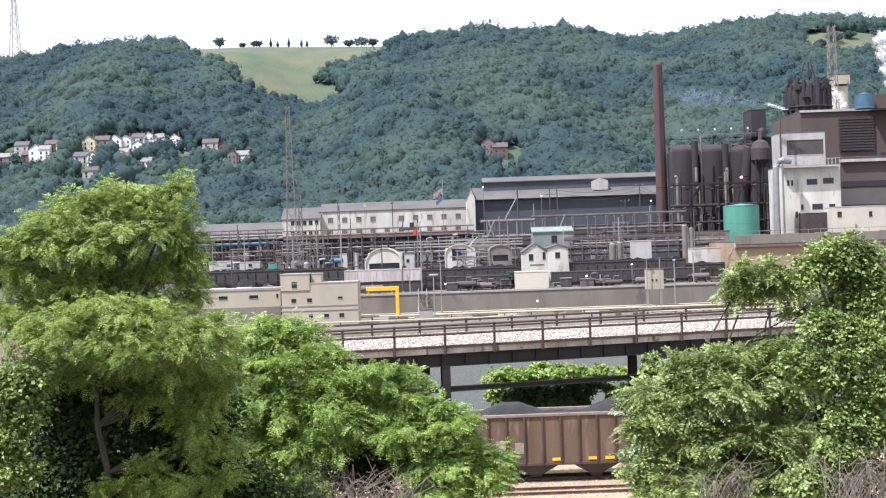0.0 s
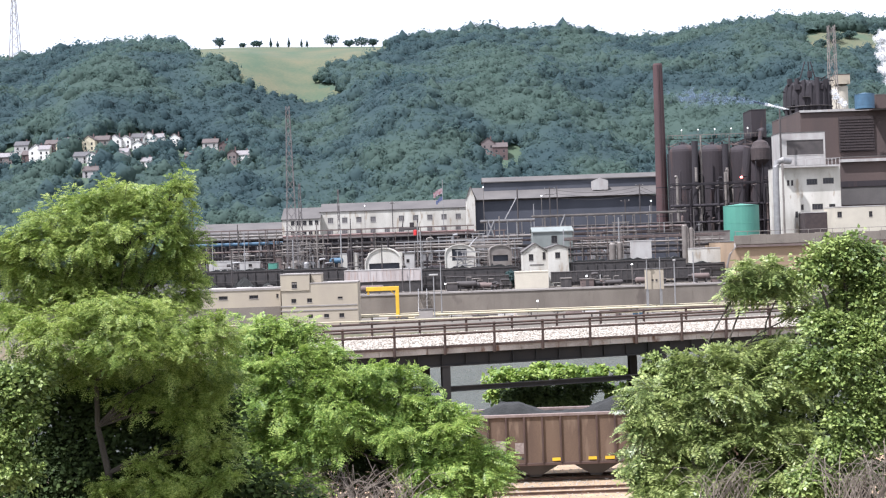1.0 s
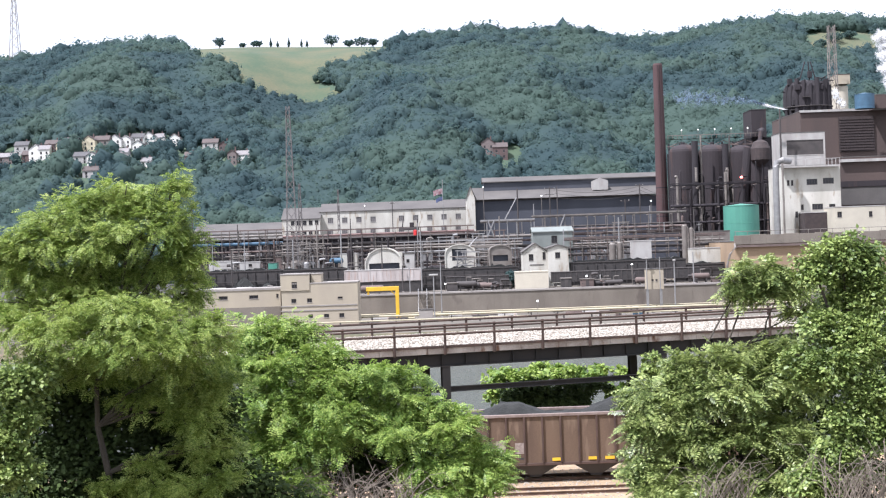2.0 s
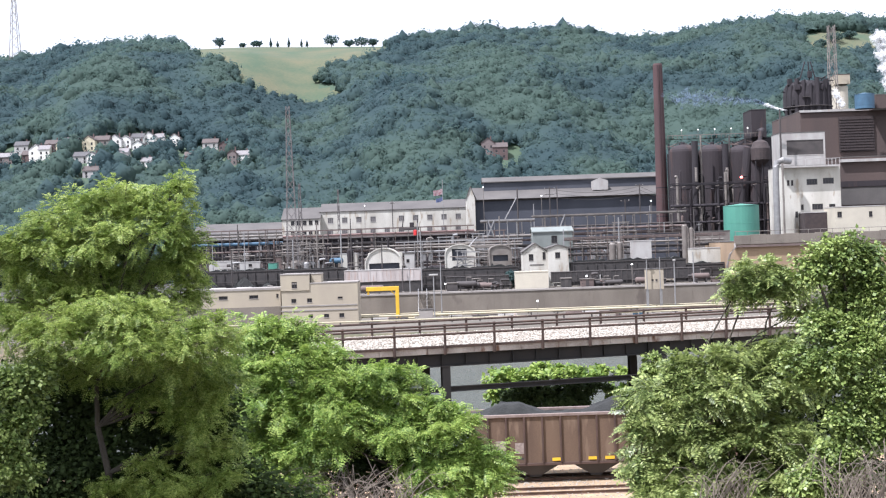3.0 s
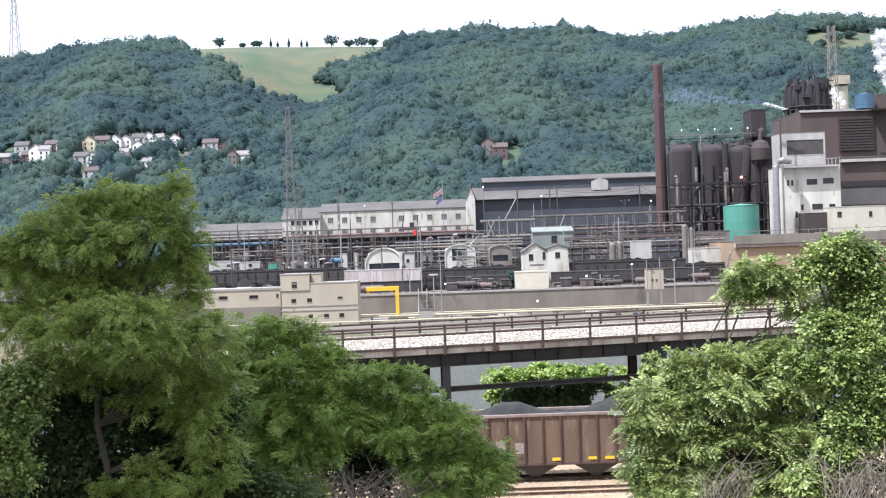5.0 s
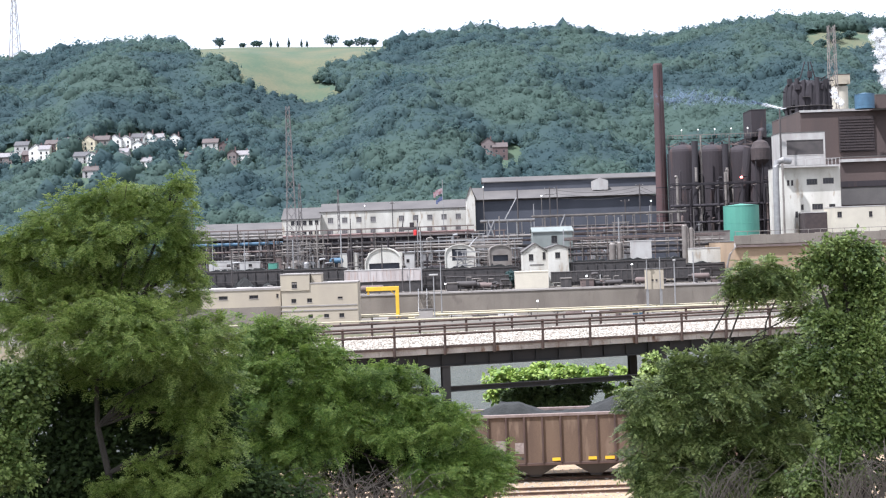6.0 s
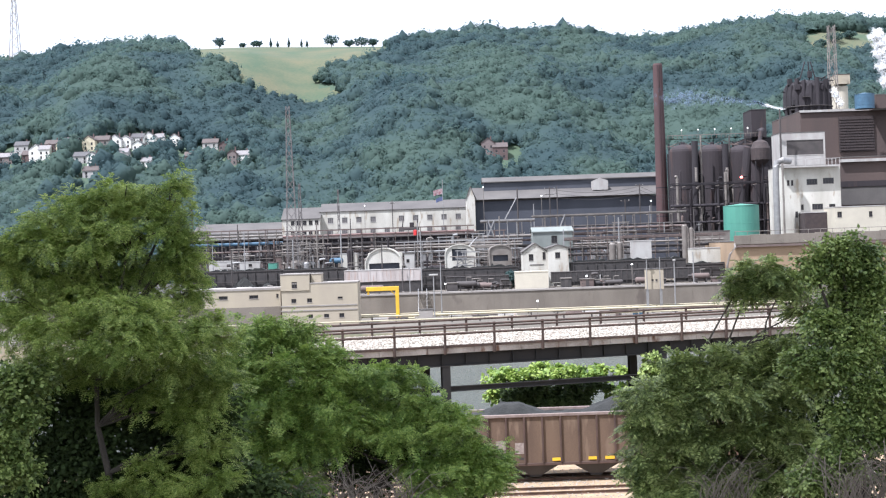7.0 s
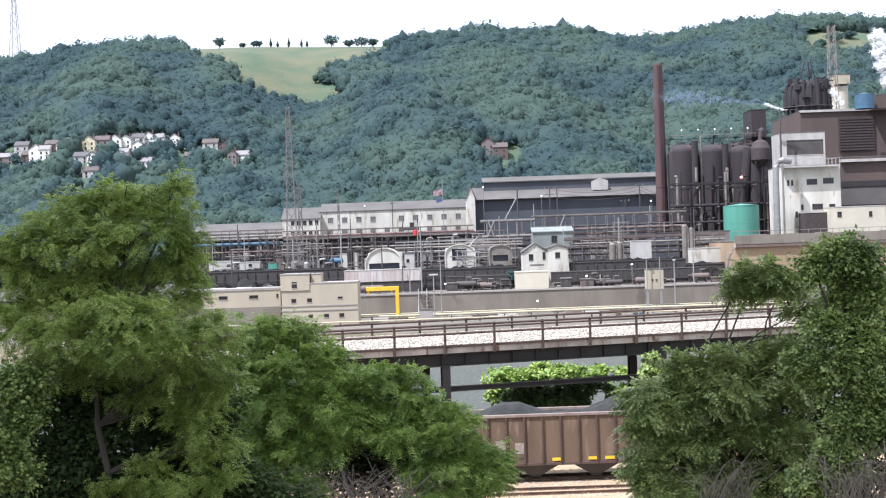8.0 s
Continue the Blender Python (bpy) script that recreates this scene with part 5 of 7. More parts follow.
pipe_rack(32.51, 76.28, 366, TERR, 21.92, [34.40, 39.73, 44.45, 48.72, 57.26, 63.35, 69.14, 74.78], [
    (21.31, 0.25, M_PIPE_RUST, 0.2), (18.87, 0.4, M_PIPE_DARK, 1.5), (17.34, 0.4, M_PIPE_DARK, 0.6), (20.09, 0.28, M_PIPE, 2.6)],
    "dark pipe rack behind the coal wagons")


for xa, za, xb, zb, yy in ((13.11, 23.00, 15.26, 27.87, 395.8), (15.09, 22.93, 13.29, 27.93, 395.7), (19.84, 28.45, 23.85, 35.48, 430), (5.85, 19.18, 9.54, 22.92, 371.4), (34.86, 24.83, 36.61, 28.97, 403.8)):
    st = thing("steel_strut", xa, yy, za, "pale diagonal steel strut on the pipe bridge", "strut", "struts of the pipe bridges")
    part("bar", tubes(([(xa, yy, za), (xb, yy, zb)], 0.2), n=6), M_SILVER, st)


def lattice_mast(x, y, z0, z1, w0, w1, label, material=M_MAST, bays=14, leg=0.09):
    t = thing("lattice_mast", x, y, z0, label, "lattice mast")
    for sx in (-1, 1):
        for sy in (-1, 1):
            part("leg", tubes(([(x + sx * w0 / 2, y + sy * w0 / 2, z0), (x + sx * w1 / 2, y + sy * w1 / 2, z1)], leg), n=5), material, t)
    zs = [z0 + (z1 - z0) * (1 - (1 - k / bays) ** 1.15) for k in range(bays + 1)]
    for k in range(bays):
        wa, wb = [w0 + (w1 - w0) * (z - z0) / (z1 - z0) for z in (zs[k], zs[k + 1])]
        for sy in (-1, 1):
            for p, q in (((-wa / 2, sy * wa / 2), (wb / 2, sy * wb / 2)), ((wa / 2, sy * wa / 2), (-wb / 2, sy * wb / 2)), ((sy * wa / 2, -wa / 2), (sy * wb / 2, wb / 2))):
                part("brace", tubes(([(x + p[0], y + p[1], zs[k]), (x + q[0], y + q[1], zs[k + 1])], leg * 0.6), n=4), material, t)
    return t


lattice_mast(-41.6, 375, TERR, 61.00, 3.4, 0.9, "tall thin rusty lattice mast above the works", bays=18)
lattice_mast(-43.83, 420, TERR, 41.83, 1.9, 0.5, "slim lattice mast behind the tall one", bays=10)
lattice_mast(-32.32, 425, TERR, 39.90, 1.2, 0.3, "slim steel pole mast with cross arms", bays=10)
lattice_mast(147.24, 505, TERR + 30, 98.22, 4.0, 2.2, "pale lattice tower beyond the furnace", M_PIPE, 9, 0.16)
lattice_mast(-319.4, 1030, ground(-319.4, 1030), 222.28, 8.0, 2.5, "grey power line pylon on the hilltop", M_PIPE, 9, 0.24)


def pole(x, y, z0, z1, label, name="utility_pole", r=0.14, head=None, material=M_SILVER, arms=()):
    t = thing(name, x, y, z0, label, "pole")
    part("shaft", tubes(([(x, y, z0), (x, y, (z0 + z1) / 2), (x, y, z1)], [r, r * 0.9, r * 0.75]), n=8), material, t)
    part("base", boxes((x - r * 2, x + r * 2, y - r * 2, y + r * 2, z0 - 0.05, z0 + 0.25), bevel=0.03), M_CONCRETE_LIGHT, t)
    for z, w in arms:
        part("cross_arm", boxes((x - w / 2, x + w / 2, y - 0.09, y + 0.09, z - 0.09, z + 0.09)), material, t)
        for k in (-1, 1):
            part("insulator", spin(bmesh.new(), x + k * w * 0.45, y, [(0.07, z + 0.09), (0.1, z + 0.2), (0.06, z + 0.35)], 8), M_OFFWHITE, t)
    if head:
        part("lamp_head", boxes((x - head, x + head, y - 0.3, y + 0.3, z1, z1 + 0.35), bevel=0.05), M_OFFWHITE, t)
    return t


pole(-2.38, 306, 4, 14.09, "pale steel yard lamp post with flat head", "street_lamp", 0.16, 1.0)
pole(-0.76, 318, 4, 16.85, "thin steel lamp post in the yard", "street_lamp", 0.15)
pole(-5.47, 332, TERR, 24.48, "tall grey steel pole on the terrace", r=0.17)
pole(-8.37, 331, TERR, 15.74, "short grey post with bracket", r=0.13)
pole(-15.62, 345, TERR, 22.13, "dark timber pole beside the arched shed", r=0.18, material=M_PIPE_DARK)
pole(-10.28, 338, TERR, 16.28, "dark short timber post by the shed", r=0.16, material=M_PIPE_DARK)
pole(-20.60, 345, TERR, 23.74, "dark timber pole in the works", r=0.18, material=M_PIPE_DARK)
pole(53.01, 312, 4, 15.43, "pale curved yard lamp post", "street_lamp", 0.17, 0.3)
pole(60.91, 331, TERR, 17.19, "pale steel post on the terrace", r=0.17)
pole(47.40, 317, 4, 16.11, "thin steel leg mast beside the cabin", r=0.13, head=0.35)
pole(50.47, 317, 4, 16.40, "thin steel mast behind the cabin", r=0.13)
pole(24.69, 440, TERR, 38.76, "dark steel column by the mill shed", r=0.3, material=M_PIPE_DARK)
pole(33.19, 415, TERR, 37.87, "dark twin power pole", r=0.2, material=M_PIPE_DARK, arms=((37.31, 3.2), (35.58, 3.0)))
pole(35.44, 415, TERR, 37.96, "dark twin power pole", r=0.2, material=M_PIPE_DARK)
pole(62.93, 430, TERR, 38.59, "dark power pole before the mill shed", r=0.22, material=M_PIPE_DARK, arms=((38.06, 2.4),))
pole(54.82, 405, TERR, 32.94, "dark pole with floodlights", r=0.2, material=M_PIPE_DARK, arms=((32.43, 2.6),))
pole(-77.29, 420, TERR, 36.00, "dark timber power pole", r=0.25, material=M_PIPE_DARK)
pole(-75.01, 430, TERR, 31.41, "floodlight pole with four lamps", r=0.15, arms=((30.88, 2.2), (31.41, 1.2)))
pole(-15.44, 425, TERR, 35.78, "dark thin power pole", r=0.17, material=M_PIPE_DARK, arms=((34.89, 1.6),))
pole(100.13, 398, 41.57, 57.65, "slender steel exhaust pipe over the roof", "exhaust_pipe", 0.32, material=M_PIPE_DARK)
pole(83.19, 432, TERR, 53.29, "thin vent pipe up the stoves", "vent_pipe", 0.35, material=M_PIPE)
pole(92.36, 432, TERR, 52.97, "thin vent pipe up the stoves", "vent_pipe", 0.35, material=M_PIPE_DARK)


def portal_frame(x, y, w, h, material):
    """A steel bent: two legs, two beams, a crossed bay."""
    t = thing("portal_frame", x, y, TERR, "pale steel portal frame carrying pipes", "steel frame", "portal frames of the works")
    for sx in (-1, 1):
        part("leg", boxes((x + sx * w - 0.16, x + sx * w + 0.16, y - 0.16, y + 0.16, TERR, TERR + h)), material, t)
    for q in (0.62, 0.8, 1.0):
        part("beam", boxes((x - w - 0.5, x + w + 0.5, y - 0.3, y - 0.164, TERR + h * q - 0.3, TERR + h * q)), material, t)
    for sx in (-1, 1):
        part("brace", tubes(([(x - sx * w, y + 0.2 * sx, TERR + h * 0.62), (x + sx * w, y + 0.2 * sx, TERR + h * 0.8)], 0.09), n=5), material, t)
    part("hung_pipe", tubes(([(x - w - 2.0, y - 0.7, TERR + h * 0.83), (x + w + 2.4, y - 0.7, TERR + h * 0.83), (x + w + 2.4, y - 0.7, TERR + h * 0.5)], 0.16), n=7), M_PIPE, t)


rngq = random.Random(12)
for k in range(26):
    y = rngq.uniform(364, 402)
    x = rngq.choice([rngq.uniform(-0.16, -0.02), rngq.uniform(0.0, 0.06), rngq.uniform(0.1, 0.19), rngq.uniform(0.0, 0.06)]) * y
    portal_frame(x, y, rngq.uniform(1.0, 2.4), rngq.uniform(9.0, 13.5) + (y - 364) * 0.1, rngq.choice([M_SILVER, M_PIPE, M_PIPE, M_PIPE_RUST]))

rngp = random.Random(63)
for k in range(34):
    y = rngp.uniform(346, 432)
    x = rngp.uniform(-0.175, 0.19) * y
    pole(x, y, TERR, rngp.uniform(17, 27) + (y - 346) * 0.09, "slender steel pole among the pipes", r=rngp.uniform(0.14, 0.24), material=rngp.choice([M_PIPE_DARK, M_SILVER, M_SILVER, M_PIPE]), arms=((20.0 + (y - 346) * 0.06, 1.4),) if k % 4 == 0 else ())


def van(x, y, label, paint):
    """A parked works van: body, cab, windows, wheels."""
    t = thing("works_van", x, y, TERR, label, "van", "parked vans")
    part("body", boxes((x - 2.6, x + 1.2, y - 0.95, y + 0.95, TERR + 0.5, TERR + 2.5), bevel=0.1), paint, t)
    part("cab", prism(bmesh.new(), [(x + 1.204, TERR + 0.5), (x + 2.7, TERR + 0.5), (x + 2.7, TERR + 1.3), (x + 1.9, TERR + 2.3), (x + 1.204, TERR + 2.3)], "y", y - 0.9, y + 0.9), paint, t)
    part("side_window", prism(bmesh.new(), [(x + 1.35, TERR + 1.35), (x + 2.35, TERR + 1.35), (x + 1.8, TERR + 2.15), (x + 1.35, TERR + 2.15)], "y", y - 0.93, y - 0.904), M_GLASS, t)
    for dx in (-1.7, 1.7):
        bm = spin(bmesh.new(), 0, 0, [(0.36, -0.12), (0.38, 0.0), (0.36, 0.12), (0.2, 0.13)], 16)
        bm.transform(Matrix.Translation((x + dx, y - 0.9, TERR + 0.38)) @ Matrix.Rotation(math.pi / 2, 4, "X"))
        part("wheel", bm, M_BLACK, t)


for vx, vy, vp in ((-57.0, 346.5, M_WHITE), (-50.5, 346.8, M_OFFWHITE), (-43.8, 346.4, M_PIPE_DARK), (41.5, 346.0, M_OFFWHITE), (56.0, 345.6, M_WHITE)):
    van(vx, vy, "parked works van on the cinder terrace", vp)


def quonset(x0, x1, y0, y1, z0, rise, wall_h, material, label, opening=None):
    t = thing("arched_shed", (x0 + x1) / 2, y0, z0, label, "shed")
    xm, w = (x0 + x1) / 2, (x1 - x0) / 2
    arc = [(xm + w * math.cos(a), z0 + wall_h + rise * math.sin(a)) for a in np.linspace(0, math.pi, 15)]
    outer = arc + [(x0, z0), (x1, z0)]
    inner = [(xm + (w - 0.25) * math.cos(a), z0 + wall_h + (rise - 0.25) * math.sin(a)) for a in np.linspace(0, math.pi, 15)]
    part("roof", prism(bmesh.new(), arc + inner[::-1], "y", y0, y1), material, t)
    if opening:
        ox, oz, ow, oh = opening
        part("end_wall", prism(bmesh.new(), [p for p in inner if p[1] >= oz + oh / 2] + [(min(p[0] for p in inner if p[1] >= oz + oh / 2), oz + oh / 2), (max(p[0] for p in inner if p[1] >= oz + oh / 2), oz + oh / 2)], "y", y0 + 0.3, y0 + 0.55), material, t)
        part("end_wall", boxes((x0 + 0.25, ox - ow / 2, y0 + 0.3, y0 + 0.55, z0, oz + oh / 2)), material, t)
        part("end_wall", boxes((ox + ow / 2, x1 - 0.25, y0 + 0.3, y0 + 0.55, z0, oz + oh / 2)), material, t)
        part("end_wall", boxes((ox - ow / 2, ox + ow / 2, y0 + 0.3, y0 + 0.55, z0, oz - oh / 2)), material, t)
        # dark panel behind the opening stands for its shaded inside
        part("opening_panel", boxes((ox - ow / 2, ox + ow / 2, y0 + 0.9, y0 + 1.0, oz - oh / 2, oz + oh / 2)), M_SHED, t, "dark panel painting the unlit inside of the opening")
    part("side_wall", boxes((x0, x0 + 0.25, y0, y1, z0, z0 + wall_h - 0.004)), material, t)
    part("side_wall", boxes((x1 - 0.25, x1, y0, y1, z0, z0 + wall_h - 0.004)), material, t)
    part("back_wall", boxes((x0 + 0.25, x1 - 0.25, y1 - 0.3, y1 - 0.05, z0, z0 + wall_h + rise * 0.7)), material, t)
    return t


quonset(-20.38, -10.70, 352, 364, TERR, 20.9 - 16.6, 16.6 - TERR, M_WHITE, "white arched shed with a long dark opening", (-15.39, 16.1, 7.9, 1.5))
quonset(0.38, 8.84, 368, 380, TERR, 21.21 - 18.4, 18.4 - TERR, M_WHITE, "white arched shed with a dark doorway", (4.39, 18.31, 4.0, 3.2))
quonset(12.22, 18.22, 360, 370, TERR, 1.6, 19.02 - TERR, M_PIPE, "small grey arched hut", (15.20, 17.07, 4.0, 1.6))


def horizontal_tank(x0, x1, y, zc, r, material, label):
    t = thing("horizontal_tank", (x0 + x1) / 2, y, TERR, label, "tank")
    part("shell", tubes(([(x0 - 0.5, y, zc), (x0 - 0.3, y, zc), (x0, y, zc), (x1, y, zc), (x1 + 0.3, y, zc), (x1 + 0.5, y, zc)], [r * 0.4, r * 0.8, r, r, r * 0.8, r * 0.4]), n=24), material, t)
    k = max(2, int((x1 - x0) / 4))
    for i in range(k):
        x = x0 + (x1 - x0) * (i + 0.5) / k
        part("saddle", boxes((x - 0.2, x + 0.2, y - r * 0.8, y + r * 0.8, TERR, zc - r * 0.6)), M_CONCRETE, t)
    return t


M_TANK = mat("rust_streaked_white", (0.5, 0.46, 0.44), (0.36, 0.31, 0.29), 0.7, 0, 0.5, 6, 0.1, 0.9, (0.36, 0.28, 0.245), 0.6)
sb = building("settling_tank", -24.9, -5.7, 339, 343, 12.4, 15.25, M_TANK, "long low white settling tank streaked with rust", "tank", roof=M_OFFWHITE, parapet=0.2)
for k in range(13):
    xa = -24.7 + k * 1.55
    part("stiffener", boxes((xa - 0.06, xa + 0.06, 338.9, 338.996, 12.45, 15.2)), M_TANK, sb)
part("plinth", boxes((-24.6, -6.0, 339.2, 342.8, TERR, 12.396)), M_BLACK, sb, "black plinth below the settling tank")
# tank added in place of a blue truck
horizontal_tank(-32.11, -29.17, 389, 17.65, 0.9, M_BLUE, "small blue tank standing in for a blue truck beside the white process block")
building("white_cottage", 20.51, 26.74, 348, 358, TERR, 18.31, M_WHITE, "white gabled works cottage with dark windows", holes=[(22.53, 17.04, 1.2, 1.7), (25.88, 17.36, 0.8, 2.0)], gable="y", ridge=2.2)
building("white_cottage", 26.73, 31.92, 346, 357, TERR, 19.12, M_WHITE, "white flat-fronted works cottage with one dark window", holes=[(29.19, 17.39, 1.3, 1.5)], gable="y", ridge=0.8)
building("white_lean_to", 21.96, 25.22, 341, 345, TERR, 15.06, M_WHITE, "low white lean-to beside the cottage", "shed")
building("green_grey_shed", 24.50, 35.23, 368, 376, TERR, 23.55, M_SAGE, "green-grey metal shed with a dark hatch", "shed", holes=[(30.28, 21.55, 1.6, 2.0)], gable="x", ridge=1.2, roof=M_SAGE)
building("corrugated_container", 48.68, 53.78, 350, 353, TERR, 20.25, M_OFFWHITE, "white corrugated equipment container", "container", roof=M_OFFWHITE)
building("white_low_office", 64.30, 73.10, 352, 358, TERR, 17.76, M_WHITE, "low white office with rust-marked wall", roof=M_OFFWHITE)
building("grey_shed", 71.29, 79.23, 374, 382, TERR, 22.21, M_PIPE, "grey metal shed behind the white office", "shed")
building("white_shed", -66.56, -59.51, 385, 390, TERR, 18.52, M_OFFWHITE, "low white shed below the blue pipe", "shed", roof=M_OFFWHITE)
building("white_shed", -57.88, -52.11, 385, 390, TERR, 18.08, M_OFFWHITE, "low white shed with a dark window", "shed", holes=[(-54.83, 17.26, 1.0, 0.8)], roof=M_OFFWHITE)
building("white_block", -29.82, -24.89, 392, 398, TERR, 19.48, M_WHITE, "white process building behind the pipes", roof=M_OFFWHITE)
building("pale_kiosk", -10.29, -7.74, 360, 363, TERR, 18.96, M_OFFWHITE, "pale square kiosk beside the arched shed", "kiosk", holes=[(-9.40, 17.18, 0.8, 0.9)])
building("green_kiosk", -48.07, -45.74, 372, 376, TERR, 17.76, M_TEAL, "small faded teal kiosk", "kiosk")
building("white_block_wall", -5.79, -2.66, 300, 301.5, 4, 6.63, M_CONCRETE_LIGHT, "plain pale concrete block in the yard", "block")
building("dark_process_house", 59.30, 65.91, 378, 390, TERR, 22.23, M_SHED, "dark blue-grey process house", roof=M_PIPE_DARK)
for cx, top, r in ((63.65, 24.2, 0.7), (65.43, 23.4, 0.55), (44.58, 20.08, 0.9), (46.52, 20.31, 0.7)):
    tk = thing("process_column", cx, 357, TERR, "upright silver process vessel with pipes", "vessel", "process vessels")
    part("shell", spin(bmesh.new(), cx, 357, [(r, TERR), (r, top - r * 0.5), (r * 0.8, top - r * 0.2), (r * 0.3, top)], 18), M_PIPE, tk)
    part("side_pipe", tubes(([(cx + r + 0.2, 356.6, TERR), (cx + r + 0.2, 356.6, top - 1), (cx, 356.6, top + 0.2)], 0.12)), M_PIPE, tk)


def gondola(x0, length, y, z, label):
    """Dark open wagon with ribs, standing on the terrace siding."""
    t = thing("gondola_wagon", x0 + length / 2, y, z, label, "railway wagon", "wagons on the siding")
    part("body", boxes((x0, x0 + length, y - 1.4, y + 1.4, z + 1.0, z + 3.5), bevel=0.05), M_BLACK, t)
    part("rim", boxes((x0 - 0.05, x0 + length + 0.05, y - 1.5, y + 1.5, z + 3.5, z + 3.65)), M_PIPE_DARK, t)
    for k in range(int(length / 1.4)):
        part("rib", boxes((x0 + 0.6 + k * 1.4, x0 + 0.75 + k * 1.4, y - 1.5, y - 1.404, z + 1.0, z + 3.5)), M_PIPE_DARK, t)
    for xb in (x0 + 1.8, x0 + length - 1.8):
        part("bogie", boxes((xb - 1.2, xb + 1.2, y - 1.1, y + 1.1, z + 0.35, z + 0.8), bevel=0.05), M_BLACK, t)
        for xw in (xb - 0.85, xb + 0.85):
            bm = spin(bmesh.new(), 0, 0, [(0.45, -0.08), (0.45, 0.08)], 16)
            bm.transform(Matrix.Translation((xw, y - 1.2, z + 0.45)) @ Matrix.Rotation(math.pi / 2, 4, "X"))
            part("wheel", bm, M_BLACK, t)
    return t


for k in range(3):
    gondola(26.85 + k * 12.6, 12.0, 340, TERR + 0.15, "sooty black gondola wagon on the upper siding")
gondola(0.60, 15.5, 338, TERR - 0.1, "long low black wagon beside the cream shed")
tagged(part("siding_bed", boxes((-100, 100, 336, 344, 9.4, 9.6)), M_CONCRETE), "grey cinder bed of the upper siding", "ballast", kind="structure")

# dark battery behind the racks, walls standing in for wagons, and the maze of process plant
bat = thing("coke_battery", -35.15, 436, TERR, "long sooty coke oven battery behind the pipe racks", "coke ovens")
part("wall", boxes((-82.36, 11.33, 436, 446, TERR, 24.86)), M_RUST_DARK, bat)
for k in range(38):
    x = -81.99 + k * 2.45
    part("buckstay", boxes((x - 0.2, x + 0.2, 435.5, 435.99, TERR, 25.41)), M_PIPE_DARK, bat)
part("larry_deck", boxes((-82.36, 11.33, 434.5, 436.5, 24.86 + 0.004, 25.22 + 0.2)), M_PIPE_RUST, bat)
for xa, xb, yb, top in ((32.46, 62.0, 347, 15.2), (62.2, 72.92, 347, 13.7), (-6.23, 19.06, 345, 14.7), (-66.07, -42.35, 356, 15.75), (-42.35, -25.45, 356, 15.67)):
    # bunker-like wall added in place of dark wagons and clutter
    bk = thing("dark_filler_wall", (xa + xb) / 2, yb, TERR, "dark wall standing in for black wagons and clutter on the terrace", "bunker", "coal bunkers")
    part("wall", boxes((xa, xb, yb, yb + 3, TERR, top), bevel=0.05), M_BLACK, bk)
    part("coping", boxes((xa - 0.1, xb + 0.1, yb - 0.15, yb + 3.1, top + 0.004, top + 0.25)), M_PIPE_DARK, bk)
    rb = random.Random(int(yb + xa))
    crest, x = [(xa + 0.2, top + 0.254)], xa + 0.8
    while x < xb - 0.6:
        crest.append((x, top + 0.3 + rb.uniform(0.0, 0.7) * (0.4 + 0.6 * abs(math.sin(x * 0.35)))))
        x += rb.uniform(0.5, 1.5)
    part("coal_crest", prism(bmesh.new(), crest + [(xb - 0.2, top + 0.254)], "y", yb + 0.2, yb + 2.8), M_COAL, bk, "uneven crest of stored coal")
    for z in (TERR + 1.6, TERR + 3.6):
        part("waling", boxes((xa, xb, yb - 0.42, yb - 0.304, z, z + 0.2)), M_PIPE_DARK, bk)
    for k in range(int((xb - xa) / 2.6)):
        x = xa + 1.0 + k * 2.6 + rb.uniform(-0.5, 0.5)
        part("buttress", boxes((x - 0.15, x + 0.15, yb - 0.3, yb - 0.004, TERR, top - 0.3)), M_BLACK, bk)


def coal_heap(x, y, w, h, seed):
    """A mound of coal or coke: a fan of lumpy rings."""
    t = thing("coal_heap", x, y, TERR, "dark mound of coke and coal on the terrace", "coal heap", "coal heaps")
    rng = random.Random(seed)
    bm = bmesh.new()
    rings = []
    for q in range(6):
        u = q / 5
        rings.append([bm.verts.new((x + math.cos(a) * w * (1 - u) * rng.uniform(0.85, 1.1), y + math.sin(a) * min(w, 2.4) * (1 - u) * rng.uniform(0.85, 1.1), TERR + h * u ** 0.9 * rng.uniform(0.92, 1.05))) for a in [6.2832 * k / 18 for k in range(18)]])
    for r0, r1 in zip(rings, rings[1:]):
        for k in range(18):
            bm.faces.new((r0[k], r0[(k + 1) % 18], r1[(k + 1) % 18], r1[k]))
    part("mound", bm, M_COAL, t)


for k, (xa, ya, wa, ha) in enumerate(((-60.5, 352.5, 4.5, 4.4), (-52.0, 352.5, 5.5, 5.2), (-46.0, 352.6, 4.0, 3.6), (-37.0, 352.4, 5.0, 4.6), (-30.0, 352.4, 3.6, 3.8), (6.0, 348.6, 4.2, 5.6), (12.5, 348.6, 3.6, 6.3))):
    coal_heap(xa, ya, wa, ha, 200 + k)


